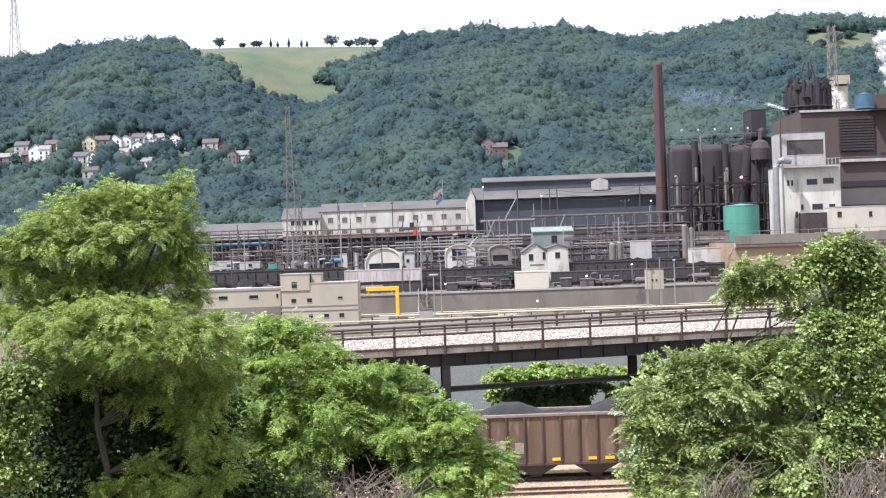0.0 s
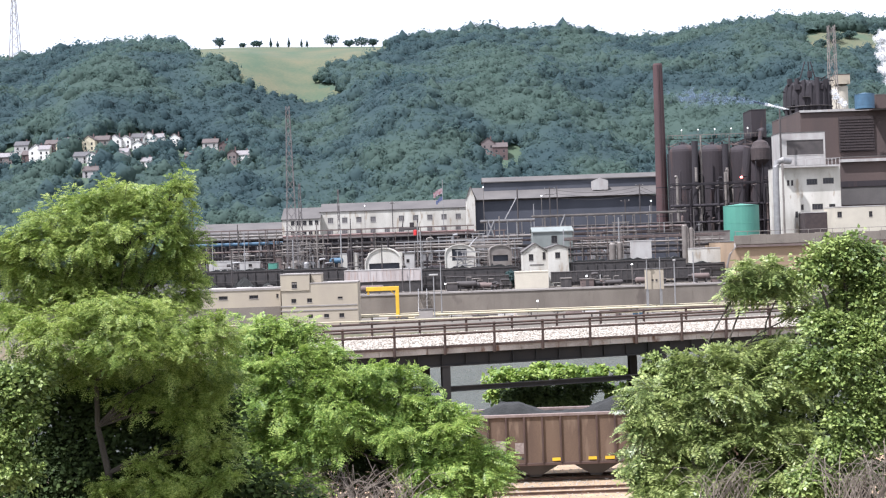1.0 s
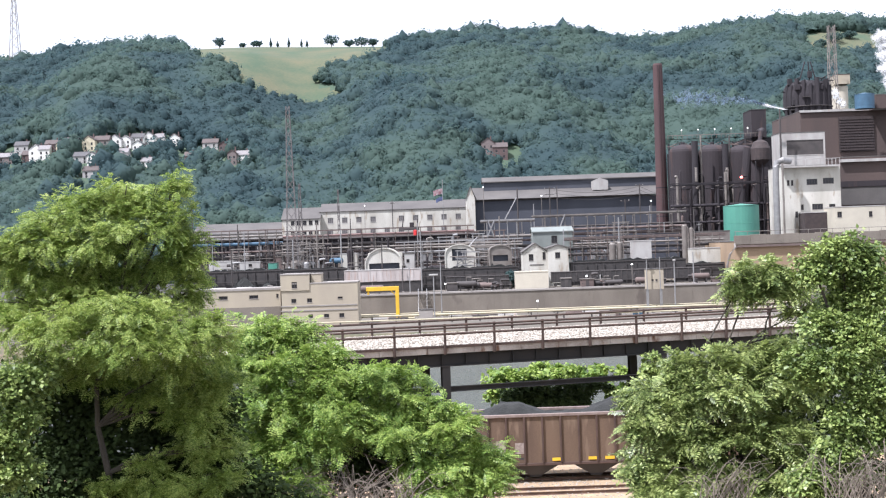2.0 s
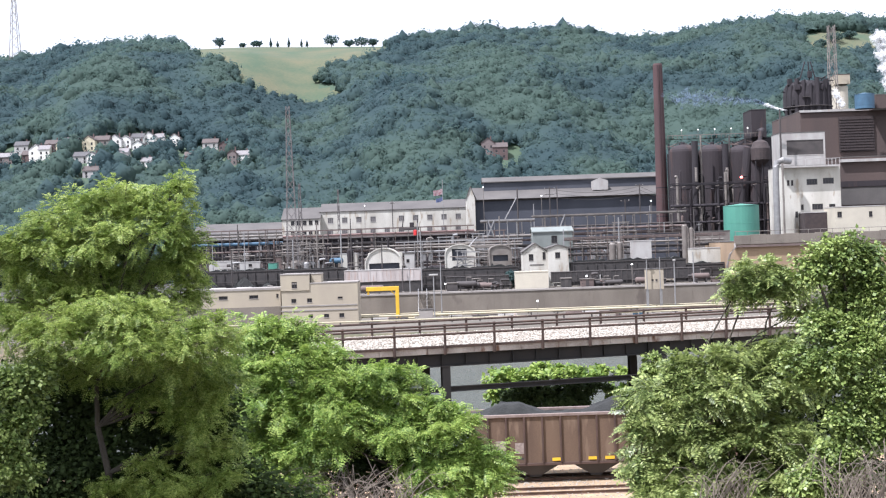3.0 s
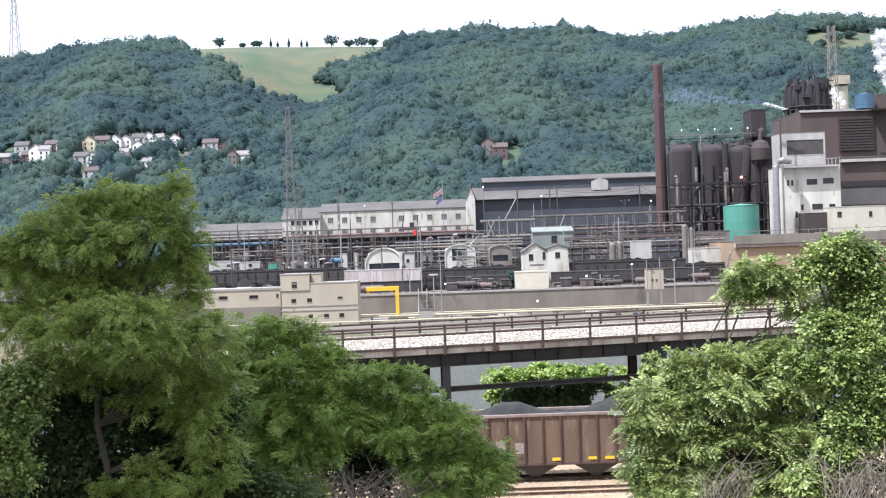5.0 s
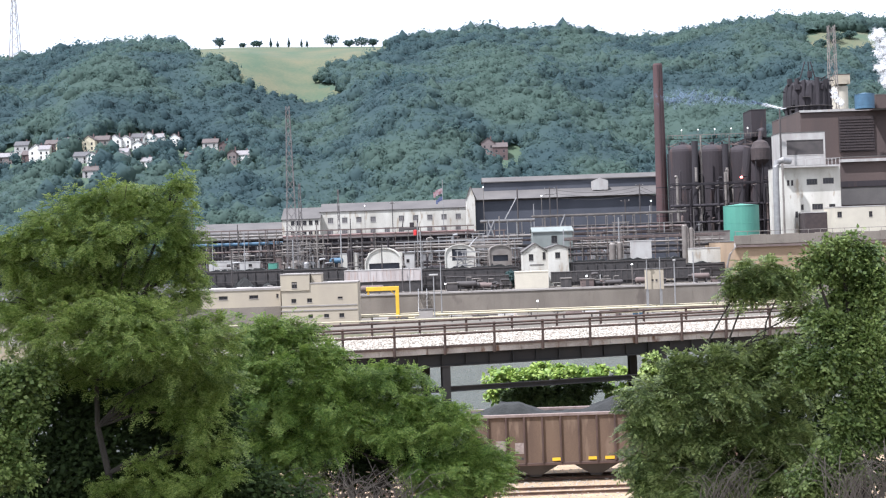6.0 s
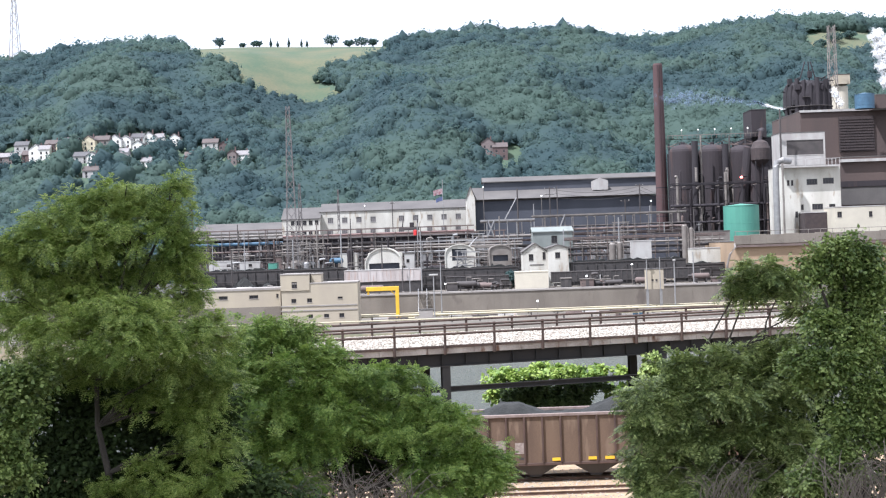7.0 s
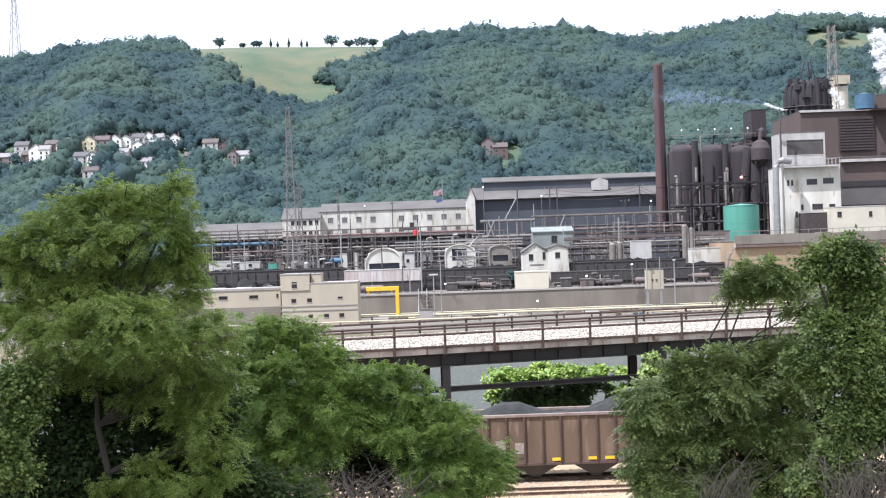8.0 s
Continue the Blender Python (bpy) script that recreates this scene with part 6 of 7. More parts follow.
def process_unit(x, y, kind, h, rng, tone=None):
    """One piece of plant: vessel, drum on a skid, open steel tower, cabinet or riser."""
    pale = rng.choice([M_PIPE, M_PIPE_DARK, M_PIPE_RUST, M_SILVER, M_RUST, M_PIPE_DARK, M_SILVER, M_PIPE])
    pale = tone or pale
    steel = rng.choice([M_PIPE, M_PIPE_RUST, M_SILVER, M_PIPE_DARK])
    names = {"vessel": ("process_vessel", "upright rusty process vessel with side pipe"), "skid": ("pump_skid", "pump drum on a steel skid"), "tower": ("steel_tower", "open rusty steel access tower with decks"), "cabinet": ("plant_cabinet", "square metal plant cabinet with pipes"), "riser": ("riser_pipe", "bent riser pipe with a valve wheel")}
    t = thing(names[kind][0], x, y, TERR, names[kind][1], "plant", "process plant on the terrace")
    if kind == "vessel":
        r = rng.uniform(0.6, 1.3)
        part("shell", spin(bmesh.new(), x, y, [(r, TERR), (r, TERR + h - r * 0.6), (r * 0.75, TERR + h - r * 0.2), (r * 0.3, TERR + h)], 14), pale, t)
        part("side_pipe", tubes(([(x + r + 0.2, y - 0.3, TERR), (x + r + 0.2, y - 0.3, TERR + h * 0.9), (x, y - 0.3, TERR + h + 0.3)], 0.13), n=6), M_PIPE, t)
        part("collar", spin(bmesh.new(), x, y, [(r + 0.02, TERR + h * 0.5), (r + 0.14, TERR + h * 0.5 + 0.05), (r + 0.14, TERR + h * 0.5 + 0.25), (r + 0.02, TERR + h * 0.5 + 0.3)], 14), M_PIPE_DARK, t)
    elif kind == "skid":
        l, r = rng.uniform(1.5, 3.0), rng.uniform(0.5, 0.9)
        z = TERR + h * 0.6
        part("drum", tubes(([(x - l, y, z), (x - l + 0.25, y, z), (x + l - 0.25, y, z), (x + l, y, z)], [r * 0.6, r, r, r * 0.6]), n=14), pale, t)
        for k in (-0.6, 0.6):
            part("stand", boxes((x + k * l - 0.15, x + k * l + 0.15, y - r, y + r, TERR, z - r * 0.7)), M_PIPE_DARK, t)
        part("nozzle", tubes(([(x, y, z + r * 0.9), (x, y, z + r + 0.9), (x + 1.2, y, z + r + 0.9)], 0.14), n=6), M_PIPE, t)
    elif kind == "tower":
        w = rng.uniform(1.0, 1.9)
        for sx in (-1, 1):
            for sy in (-1, 1):
                part("leg", boxes((x + sx * w - 0.1, x + sx * w + 0.1, y + sy * w - 0.1, y + sy * w + 0.1, TERR, TERR + h)), steel, t)
        n = max(2, int(h / 3))
        for k in range(1, n + 1):
            z = TERR + h * k / n
            part("deck", boxes((x - w - 0.2, x + w + 0.2, y - w - 0.2, y + w + 0.2, z - 0.25, z - 0.1)), M_PIPE_DARK, t)
            part("handrail", boxes((x - w - 0.2, x + w + 0.2, y - w - 0.22, y - w - 0.12, z + 0.8, z + 0.92)), M_PIPE, t)
            part("diagonal", tubes(([(x - w, y - w, z - h / n), (x + w, y - w, z - 0.2)], 0.09), n=5), steel, t)
    elif kind == "cabinet":
        w, d = rng.uniform(0.9, 2.2), rng.uniform(0.8, 1.6)
        part("case", boxes((x - w, x + w, y - d, y + d, TERR, TERR + h * 0.7), bevel=0.06), pale, t)
        part("roof", boxes((x - w - 0.15, x + w + 0.15, y - d - 0.15, y + d + 0.15, TERR + h * 0.7 + 0.004, TERR + h * 0.7 + 0.2)), M_PIPE, t)
        part("door", boxes((x - 0.4, x + 0.4, y - d - 0.05, y - d - 0.004, max(TERR + 0.05, TERR + h * 0.7 - 2.2), TERR + h * 0.7 - 0.15)), M_PIPE_DARK, t)
    else:
        dx = rng.uniform(-3, 3)
        r = rng.uniform(0.15, 0.4)
        part("pipe", tubes(([(x, y, TERR), (x, y, TERR + h - 0.6), (x + dx * 0.15, y, TERR + h - 0.1), (x + dx * 0.5, y, TERR + h), (x + dx, y, TERR + h)], r), n=8), pale, t)
        part("valve", spin(bmesh.new(), x, y, [(r + 0.02, TERR + h * 0.4), (r + 0.2, TERR + h * 0.4 + 0.1), (r + 0.2, TERR + h * 0.4 + 0.3), (r + 0.02, TERR + h * 0.4 + 0.4)], 10), M_PIPE_DARK, t)


rng7 = random.Random(17)
for k in range(230):
    y = rng7.uniform(362, 428)
    x = rng7.uniform(-0.185, 0.225) * y
    kind = rng7.choice(["vessel", "skid", "tower", "cabinet", "riser", "riser", "riser", "tower"])
    h = rng7.uniform(8, 16.5) if y > 388 else rng7.uniform(5, 9.5)
    if x > 0.08 * y:
        h *= 0.8
    if 0.075 < x / y < 0.11 and y < 372:
        continue
    process_unit(x, y, kind, h, rng7)

for k in range(34):
    y = rng7.uniform(332.5, 336.5)
    x = rng7.choice([rng7.uniform(-0.18, -0.05), rng7.uniform(0.0, 0.05), rng7.uniform(0.085, 0.21), rng7.uniform(0.085, 0.21)]) * y
    process_unit(x, y, rng7.choice(["skid", "cabinet", "riser", "riser"]), rng7.uniform(1.3, 3.2), rng7, rng7.choice([M_PIPE_DARK, M_BLACK, M_PIPE_RUST]))

# small floodlights on masts across the works
for lx, ly, lz in ((-26.68, 470, 36.02), (32.49, 440, 36.29), (65.66, 425, 32.95), (35.31, 336, 12.18), (0.26, 334, 11.50), (46.47, 335, 14.75), (21.56, 316, 7.26), (14.02, 450, 40.15)):
    g0 = TERR if ly > 330 else 4.0
    fl = thing("floodlight_mast", lx, ly, g0, "thin mast with a white floodlight head", "lamp", "floodlights of the works")
    part("mast", tubes(([(lx, ly, g0), (lx, ly, lz - 0.3)], 0.08), n=6), M_PIPE, fl)
    part("lamp_head", boxes((lx - 0.2, lx + 0.2, ly - 0.15, ly + 0.15, lz - 0.3, lz + 0.05), bevel=0.05), M_LAMP, fl, "white lit lamp head")

# pale pipelines and fences along the lower yard
for nm, y, za, r, m, lb in (("pipeline", 312, 5.0, 0.24, M_PALE_YELLOW, "pale yellow pipeline on low supports"), ("pipeline", 296, 4.8, 0.16, M_PALE_YELLOW, "pale yellow river-side pipeline"), ("pipeline", 322, 5.0, 0.15, M_PALE_YELLOW, "thin yellow pipeline under the wall")):
    t = thing(nm, 0, y, 4, lb, "pipeline")
    part("pipe", tubes(([(-80 + 16 * k, y, za) for k in range(11)], r), n=10), m, t)
    for k in range(26):
        part("support", boxes((-78 + k * 6.1, -77.7 + k * 6.1, y - 0.3, y + 0.3, 3.9, za - r + 0.02)), M_PIPE_DARK, t)
tagged(part("yard_road", boxes((-150, 150, 303.5, 310.5, 3.9, 4.05)), M_CONCRETE), "grey yard road", "road", kind="structure")
rng3 = random.Random(9)
for k in range(14):
    x, y = 33.96 + k * 1.9 + rng3.uniform(-0.5, 0.5), 298 + rng3.uniform(-1, 3)
    w, h = rng3.uniform(0.5, 1.3), rng3.uniform(0.4, 1.0)
    c = thing("crate", x, y, 4, "small yard crate of worn metal", "crate", "yard clutter")
    part("case", boxes((x - w / 2, x + w / 2, y - 0.4, y + 0.4, 4.0, 4.0 + h), bevel=0.04), rng3.choice([M_OFFWHITE, M_PIPE, M_BLUE, M_PIPE_RUST]), c)
    part("lid", boxes((x - w / 2 - 0.04, x + w / 2 + 0.04, y - 0.44, y + 0.44, 4.0 + h + 0.004, 4.08 + h)), M_PIPE, c)


def flag():
    x, y = 0.51, 440
    t = pole(x, y, TERR, 42.54, "tall silver flag pole on the works", "flag_pole", 0.12)
    for nm, m, zc, h, w in (("flag", M_FLAG_RED, 38.73, 1.6, 2.9), ("flag", M_FLAG_BLUE, 36.33, 1.1, 2.1)):
        pieces = []
        for k in range(4):
            x1, x0 = x - 0.12 - w * k / 4, x - 0.12 - w * (k + 1) / 4
            pieces.append(part("flag_strip", boxes((x0, x1, y - 0.03, y + 0.03, zc - h / 2 - 0.3 * k - 0.15, zc + h / 2 - 0.3 * k)), m, t, "cloth strip of a waving flag"))
        FLAGS.append((pieces, x - t.location.x))
    return t


FLAGS = []
flag()
# made-up drum in place of a small red thing of unclear kind
rl = thing("red_stand_in", -7.99, 400, 23.78, "small red drum standing in for an unclear red thing on the pipe rack", "marker")
part("drum", spin(bmesh.new(), -7.99, 400, [(0.5, 24.28), (0.55, 24.45), (0.55, 25.78), (0.4, 25.95)], 16), M_RED, rl)

cp = thing("coke_pusher", -10.22, 404, 25.58, "dark claw-armed charging machine on the pipe rack", "machine")
part("carriage", boxes((-12.91, -6.85, 403, 405, 25.92, 26.76), bevel=0.05), M_PIPE_DARK, cp)
for xa, za, xb, zb in ((-11.89, 26.82, -11.44, 30.00), (-7.52, 26.66, -7.26, 29.18)):
    part("arm", tubes(([(xa, 404, za), (xb, 404, zb)], 0.18), n=6), M_PIPE_DARK, cp)
part("cab", boxes((-9.68, -8.34, 403.2, 404.8, 26.72 + 0.004, 28.23), bevel=0.05), M_RUST, cp)

# ---------------------------------------------------------------- furnace top, ducts, walkways
sg = thing("stove_building", 90, 446, TERR, "dark steel frame and brickwork behind the stoves", "steel frame")
part("back_wall", boxes((75.0, 104.0, 447.0, 448.0, TERR, 48.6)), M_RUST_DARK, sg)
for k in range(9):
    x = 75.4 + k * 3.5
    part("column", boxes((x - 0.25, x + 0.25, 445.6, 446.1, TERR, 52.0)), M_RUST_DARK, sg)
for z in (24.0, 33.0, 41.0, 48.0):
    part("beam", boxes((75.0, 104.0, 445.0, 445.596, z, z + 0.5)), M_RUST_DARK, sg)
for k in range(8):
    x = 75.4 + k * 3.5
    part("truss_bar", tubes(([(x, 443.6, 50.9 + 1.4 * (k % 2)), (x + 3.5, 443.6, 52.3 - 1.4 * (k % 2))], 0.12), n=5), M_PIPE_RUST, sg)
part("truss_chord", boxes((74.4, 105.0, 443.4, 443.8, 50.7, 51.0)), M_PIPE_RUST, sg)

wk = thing("stove_walkway", 87.26, 443, 51.51, "steel walkway across the stove tops with lamps", "walkway")
part("deck", boxes((74.46, 104.97, 443, 445, 53.17, 53.17)), M_PIPE_RUST, wk)
part("handrail", boxes((74.51, 105.02, 443, 443.1, 54.27, 54.46)), M_PIPE, wk)
for k in range(20):
    x = 74.68 + k * (104.82 - 74.68) / 19
    part("post", boxes((x - 0.06, x + 0.06, 443, 443.1, 53.17 + 0.004, 54.27)), M_PIPE_RUST, wk)
for px in (0, 1, 2, 3, 4):
    x = 79.22 + px * 5.4
    part("floodlight", boxes((x - 0.15, x + 0.15, 442.8, 443.2, 56.13 - 0.2, 56.13 + 0.1), bevel=0.04), M_LAMP, wk, "small lit floodlight")
    part("lamp_stem", boxes((x - 0.05, x + 0.05, 443.21, 443.3, 54.27, 56.13)), M_PIPE, wk)
ft = thing("blast_furnace", 135.91, 500, TERR + 24, "sooty dark blast furnace top of bells, pipes and hoods", "furnace")
part("shell", spin(bmesh.new(), 135.91, 500, [(7.9, TERR), (7.9, 65.50), (8.5, 66.33), (8.5, 71.74), (8.0, 74.66), (7.0, 76.32), (2.5, 77.36)], 24), M_RUST_DARK, ft)
rng4 = random.Random(4)
for k in range(9):
    a = 3.4 + k * 0.31
    cx, cy = 135.91 + 8.2 * math.cos(a), 500 + 8.2 * math.sin(a)
    part("uptake_pipe", tubes(([(cx, cy, TERR + 12), (cx, cy, 72.78 + rng4.uniform(-2, 3)), (cx * 0.95 + 135.91 * 0.05, cy, 76.53 + rng4.uniform(-1.5, 1.5))], rng4.uniform(0.5, 1.0)), n=10), M_RUST_DARK, ft)
for dx in (-3.0, 0.4, 2.6):
    part("bleeder", tubes(([(135.65 + dx, 496, 77.59), (135.65 + dx * 0.35, 496, 83.84)], 0.22), n=6), M_RUST_DARK, ft)
for k in range(4):
    z = 67.16 - k * 3.2
    part("gallery", spin(bmesh.new(), 135.91, 500, [(9.3, z), (9.4, z + 0.1), (9.4, z + 0.3), (9.3, z + 0.35)], 24), M_PIPE_DARK, ft)
for k in range(46):
    a = rng4.uniform(3.2, 6.2)
    rr = rng4.uniform(4.5, 9.0)
    cx, cy, cz = 135.91 + rr * math.cos(a), 500 + rr * math.sin(a), 75.91 + rng4.uniform(-12, 1.5) + (9 - rr) * 0.45
    if k % 3 == 0:
        part("platform", boxes((cx - 1.3, cx + 1.3, cy - 0.8, cy + 0.8, cz, cz + 0.2)), M_PIPE_DARK, ft)
    elif k % 3 == 1:
        part("pipe", tubes(([(cx, cy, cz - 2.5), (cx + rng4.uniform(-1, 1), cy, cz + 1), (cx + rng4.uniform(-2.5, 2.5), cy, cz + 1.6)], rng4.uniform(0.15, 0.45)), n=7), M_RUST_DARK, ft)
    else:
        part("hood", boxes((cx - rng4.uniform(0.5, 1.2), cx + rng4.uniform(0.5, 1.2), cy - 0.7, cy + 0.7, cz - 1.2, cz + rng4.uniform(0.3, 1.4)), bevel=0.1), M_RUST_DARK, ft)
for k in range(6):
    z = TERR + 8 + k * 4.3
    gp = thing("furnace_platform", 104.40, 443, z, "sooty steel gallery platform on the furnace house", "platform", "furnace galleries")
    part("deck", boxes((96.10 + (k % 3) * 1.2, 111.41, 441.5, 445.9, z, z + 0.2)), M_PIPE_DARK, gp)
    part("handrail", boxes((96.10 + (k % 3) * 1.2, 111.41, 441.5, 441.6, z + 1.0, z + 1.1)), M_PIPE_RUST, gp)
    for q in range(7):
        x = 97.20 + q * 2.1
        part("post", boxes((x - 0.06, x + 0.06, 441.5, 441.6, z + 0.204, z + 0.996)), M_PIPE_RUST, gp)
    part("riser", tubes(([(98.31 + k * 1.9, 441.0, z - 4), (98.31 + k * 1.9, 441.0, z + 3.4)], 0.3 + 0.1 * (k % 3)), n=8), rng4.choice([M_RUST, M_PIPE_DARK, M_PIPE]), gp)
tank("white_silo", 153.14, 517, 3.1, TERR, 76.37, M_CREAM, "white silo carrying the tan equipment box")
tower = building("tan_tower", 150.97, 156.10, 513, 521, 76.37 + 0.75, 80.65, M_BEIGE, "tan equipment tower beside the furnace top", roof=M_BROWN)
tank("blue_dome_tank", 144.64, 460, 3.26, 62.51, 67.30, M_BLUE, "blue domed tank on the hall roof")
building("roof_hut", 149.12, 158.74, 462, 470, 62.69, 67.31, M_BROWN, "brown hut on the hall roof", "hut")
ev = thing("roof_edge", 145.42, 469.5, 62.83, "pale flashing along the brown hall roof", "flashing")
part("flashing", boxes((125.09, 168.84, 469.3, 469.95, 62.84, 63.62)), M_OFFWHITE, ev)
lv = thing("louvre_panel", 144.08, 469.6, 48.88, "dark louvred opening of the brown hall", "louvre")
part("louvre_frame", boxes((138.41, 150.74, 469.5, 469.9, 48.86, 61.00)), M_BROWN_DARK, lv)
for k in range(12):
    z = 49.25 + k * (60.80 - 49.25) / 12
    part("slat", boxes((138.60, 150.54, 469.2, 469.49, z, z + 0.55)), M_BROWN_DARK, lv)
eaves = thing("hall_eaves", 129.10, 419.5, 42.91, "pale eaves band and roof of the lower hall", "roof")
part("band", boxes((123.81, 150.33, 418.8, 419.9, 42.50, 43.37)), M_OFFWHITE, eaves)
part("lower_band", boxes((123.68, 150.03, 419.3, 419.9, 34.82, 36.57)), M_RUST, eaves)
part("grey_cladding", boxes((123.68, 150.03, 419.5, 419.9, 29.24, 34.65)), M_ROOF, eaves)
dk = thing("gas_duct", 97.20, 394, TERR, "big pale insulated duct beside the white building", "duct")
part("riser", tubes(([(97.36, 394, TERR), (97.33, 394, 36.48), (97.47, 394, 40.42), (98.00, 394, 41.71), (99.34, 394, 42.32), (101.96, 396, 42.07)], 0.95), n=14), M_SILVER, dk)
part("small_riser", tubes(([(99.17, 393, TERR), (99.14, 393, 41.34)], 0.3), n=8), M_PIPE, dk)
bal = thing("roof_balcony", 109.87, 399, 40.62, "pale steel balcony railing on the white building", "railing")
part("deck", boxes((100.29, 117.19, 397.5, 399.9, 40.26, 40.76)), M_OFFWHITE, bal)
part("handrail", boxes((100.37, 117.28, 397.5, 397.6, 42.58, 42.75)), M_OFFWHITE, bal)
for k in range(16):
    x = 100.49 + k * (117.06 - 100.49) / 15
    part("post", boxes((x - 0.08, x + 0.08, 397.5, 397.6, 40.76 + 0.004, 42.58 - 0.004)), M_OFFWHITE, bal)
bd = building("brown_lean_to", 105.13, 115.05, 393, 399.5, TERR, 26.75, M_BROWN_DARK, "dark brown lean-to before the white building", "shed", roof=M_OFFWHITE)
ap = thing("arched_pipe", 68.20, 325, 4, "pale bent pipe at the warehouse corner", "pipe")
part("pipe", tubes(([(67.97, 325, 4.0), (67.94, 325, 13.70), (68.71, 325, 16.38), (70.25, 326, 17.95), (72.04, 334.9, 18.70)], 0.28), n=8), M_PIPE, ap)
pw = thing("parapet", 89.95, 334.4, 18.11, "weathered grey parapet on the tan warehouse", "parapet")
for k in range(14):
    xa = 71.85 + k * 4.0
    part("panel", boxes((xa + 0.01, xa + 3.99, 334.3, 334.95, 18.53, 20.76 + 0.15 * (k % 2)), bevel=0.04), M_CONCRETE, pw)
part("rail", tubes(([(71.94, 334.6, 21.73), (71.94 + 56, 334.6, 21.73)], 0.07), n=6), M_PIPE, pw)
for k in range(19):
    xa = 71.94 + 0.3 + k * 3.0
    part("rail_post", boxes((xa - 0.05, xa + 0.05, 334.55, 334.65, 20.76, 21.73)), M_PIPE, pw)
stp = thing("roof_stripe", 89.91, 334.6, 18.11, "rusty gutter along the warehouse eaves", "gutter")
part("gutter", boxes((71.81, 127.44, 334.2, 334.9, 17.84, 18.39)), M_PIPE_RUST, stp)
# furnace lower clutter: ducts between stoves
for k, (xa, za, xb, zb, r, m) in enumerate(((80.36, TERR, 80.91, 51.42, 1.0, M_RUST_DARK), (90.03, TERR, 90.58, 50.18, 1.0, M_RUST_DARK), (93.07, TERR + 3, 98.00, 48.67, 1.6, M_RUST), (99.87, TERR, 100.33, 44.47, 2.4, M_RUST))):
    d = thing("downcomer", xa, 430, TERR, "thick rusty downcomer duct at the stoves", "duct", "furnace ducts")
    part("duct", tubes(([(xa, 430, za), ((xa + xb) / 2, 430, (za + zb) / 2), (xb, 430, zb)], r), n=14), m, d)
    part("flange", tubes(([((xa + xb) / 2, 430, (za + zb) / 2 - 0.2), ((xa + xb) / 2, 430, (za + zb) / 2 + 0.2)], r + 0.2), n=14), M_PIPE_DARK, d)
for k, (px, z) in enumerate(((80.50, 41.40), (90.28, 41.06))):
    d = thing("expansion_joint", px, 427, z - 2, "pale metal bellows on the hot blast pipe", "bellows", "furnace ducts")
    part("bellows", spin(bmesh.new(), px, 427, [(0.42 + 0.05 * (j % 2), z - 3.0 + j * 0.3) for j in range(16)], 14), M_PIPE, d)
rack_f = pipe_rack(72.12, 104.85, 424, TERR, 37.95, [72.47, 80.95, 91.54, 103.55], [
    (37.25, 0.2, M_RUST_DARK, 0.2), (30.89, 0.5, M_RUST_DARK, 3.5), (25.59, 0.4, M_RUST_DARK, 3.0)], "rusty pipework at the foot of the stoves", steel=M_RUST_DARK)
rng9 = random.Random(41)
for k in range(44):
    x, zt, r = rng9.uniform(73.5, 106.0), rng9.uniform(22, 43), rng9.uniform(0.12, 0.5)
    y = rng9.uniform(426.5, 433.0)
    rp = thing("furnace_riser", x, y, TERR, "upright sooty pipe with flanges at the stoves", "pipe", "furnace risers")
    m = rng9.choice([M_RUST_DARK, M_RUST_DARK, M_RUST, M_PIPE_DARK, M_PIPE_RUST, M_PIPE])
    dx = rng9.uniform(-1.6, 1.6)
    part("pipe", tubes(([(x, y, TERR), (x, y, zt - 0.8), (x + dx * 0.4, y, zt), (x + dx, y + 0.3, zt + 0.1)], r), n=8), m, rp)
    for q in (0.35, 0.7):
        z = TERR + (zt - TERR) * q
        part("flange", spin(bmesh.new(), x, y, [(r + 0.01, z), (r + 0.14, z + 0.04), (r + 0.14, z + 0.2), (r + 0.01, z + 0.24)], 10), M_PIPE_DARK, rp)
dc = thing("dust_catcher", 101.2, 428, TERR, "brown dust catcher vessel with a coned foot", "vessel")
part("shell", spin(bmesh.new(), 101.2, 428, [(0.6, 42.2), (3.0, 44.6), (3.1, 48.2), (2.2, 50.2), (0.9, 50.9)], 20), M_BROWN_DARK, dc)
part("outlet", tubes(([(101.2, 428, 42.4), (101.0, 428, 36.0), (100.4, 428, 30.0), (100.4, 428, TERR)], [0.6, 0.6, 0.7, 0.7]), n=12), M_RUST, dc)
part("uptake", tubes(([(101.2, 428, 50.6), (101.6, 429, 53.4), (103.4, 434, 54.6), (104.6, 443.9, 55.0)], 0.7), n=12), M_RUST, dc)
for q in range(3):
    part("leg", boxes((99.0 + q * 2.1, 99.3 + q * 2.1, 426.2, 426.5, TERR, 44.8)), M_RUST_DARK, dc)
gl = thing("furnace_lamp", 94.45, 426, 38.55, "small red warning lamp on the furnace", "lamp")
part("bulb", spin(bmesh.new(), 94.45, 426, [(0.2, 38.90), (0.4, 39.08), (0.4, 39.44), (0.2, 39.61)], 10), M_LAMP_RED, gl)
part("bracket", boxes((94.45 - 0.1, 94.45 + 0.1, 426.4, 430, 38.73 - 0.2, 38.90)), M_PIPE_DARK, gl)


def wire(name, pts, label):
    t = thing(name, *pts[0], label, "cable", "overhead cables")
    part("cable", tubes((pts, 0.05), n=5), M_PIPE_DARK, t)


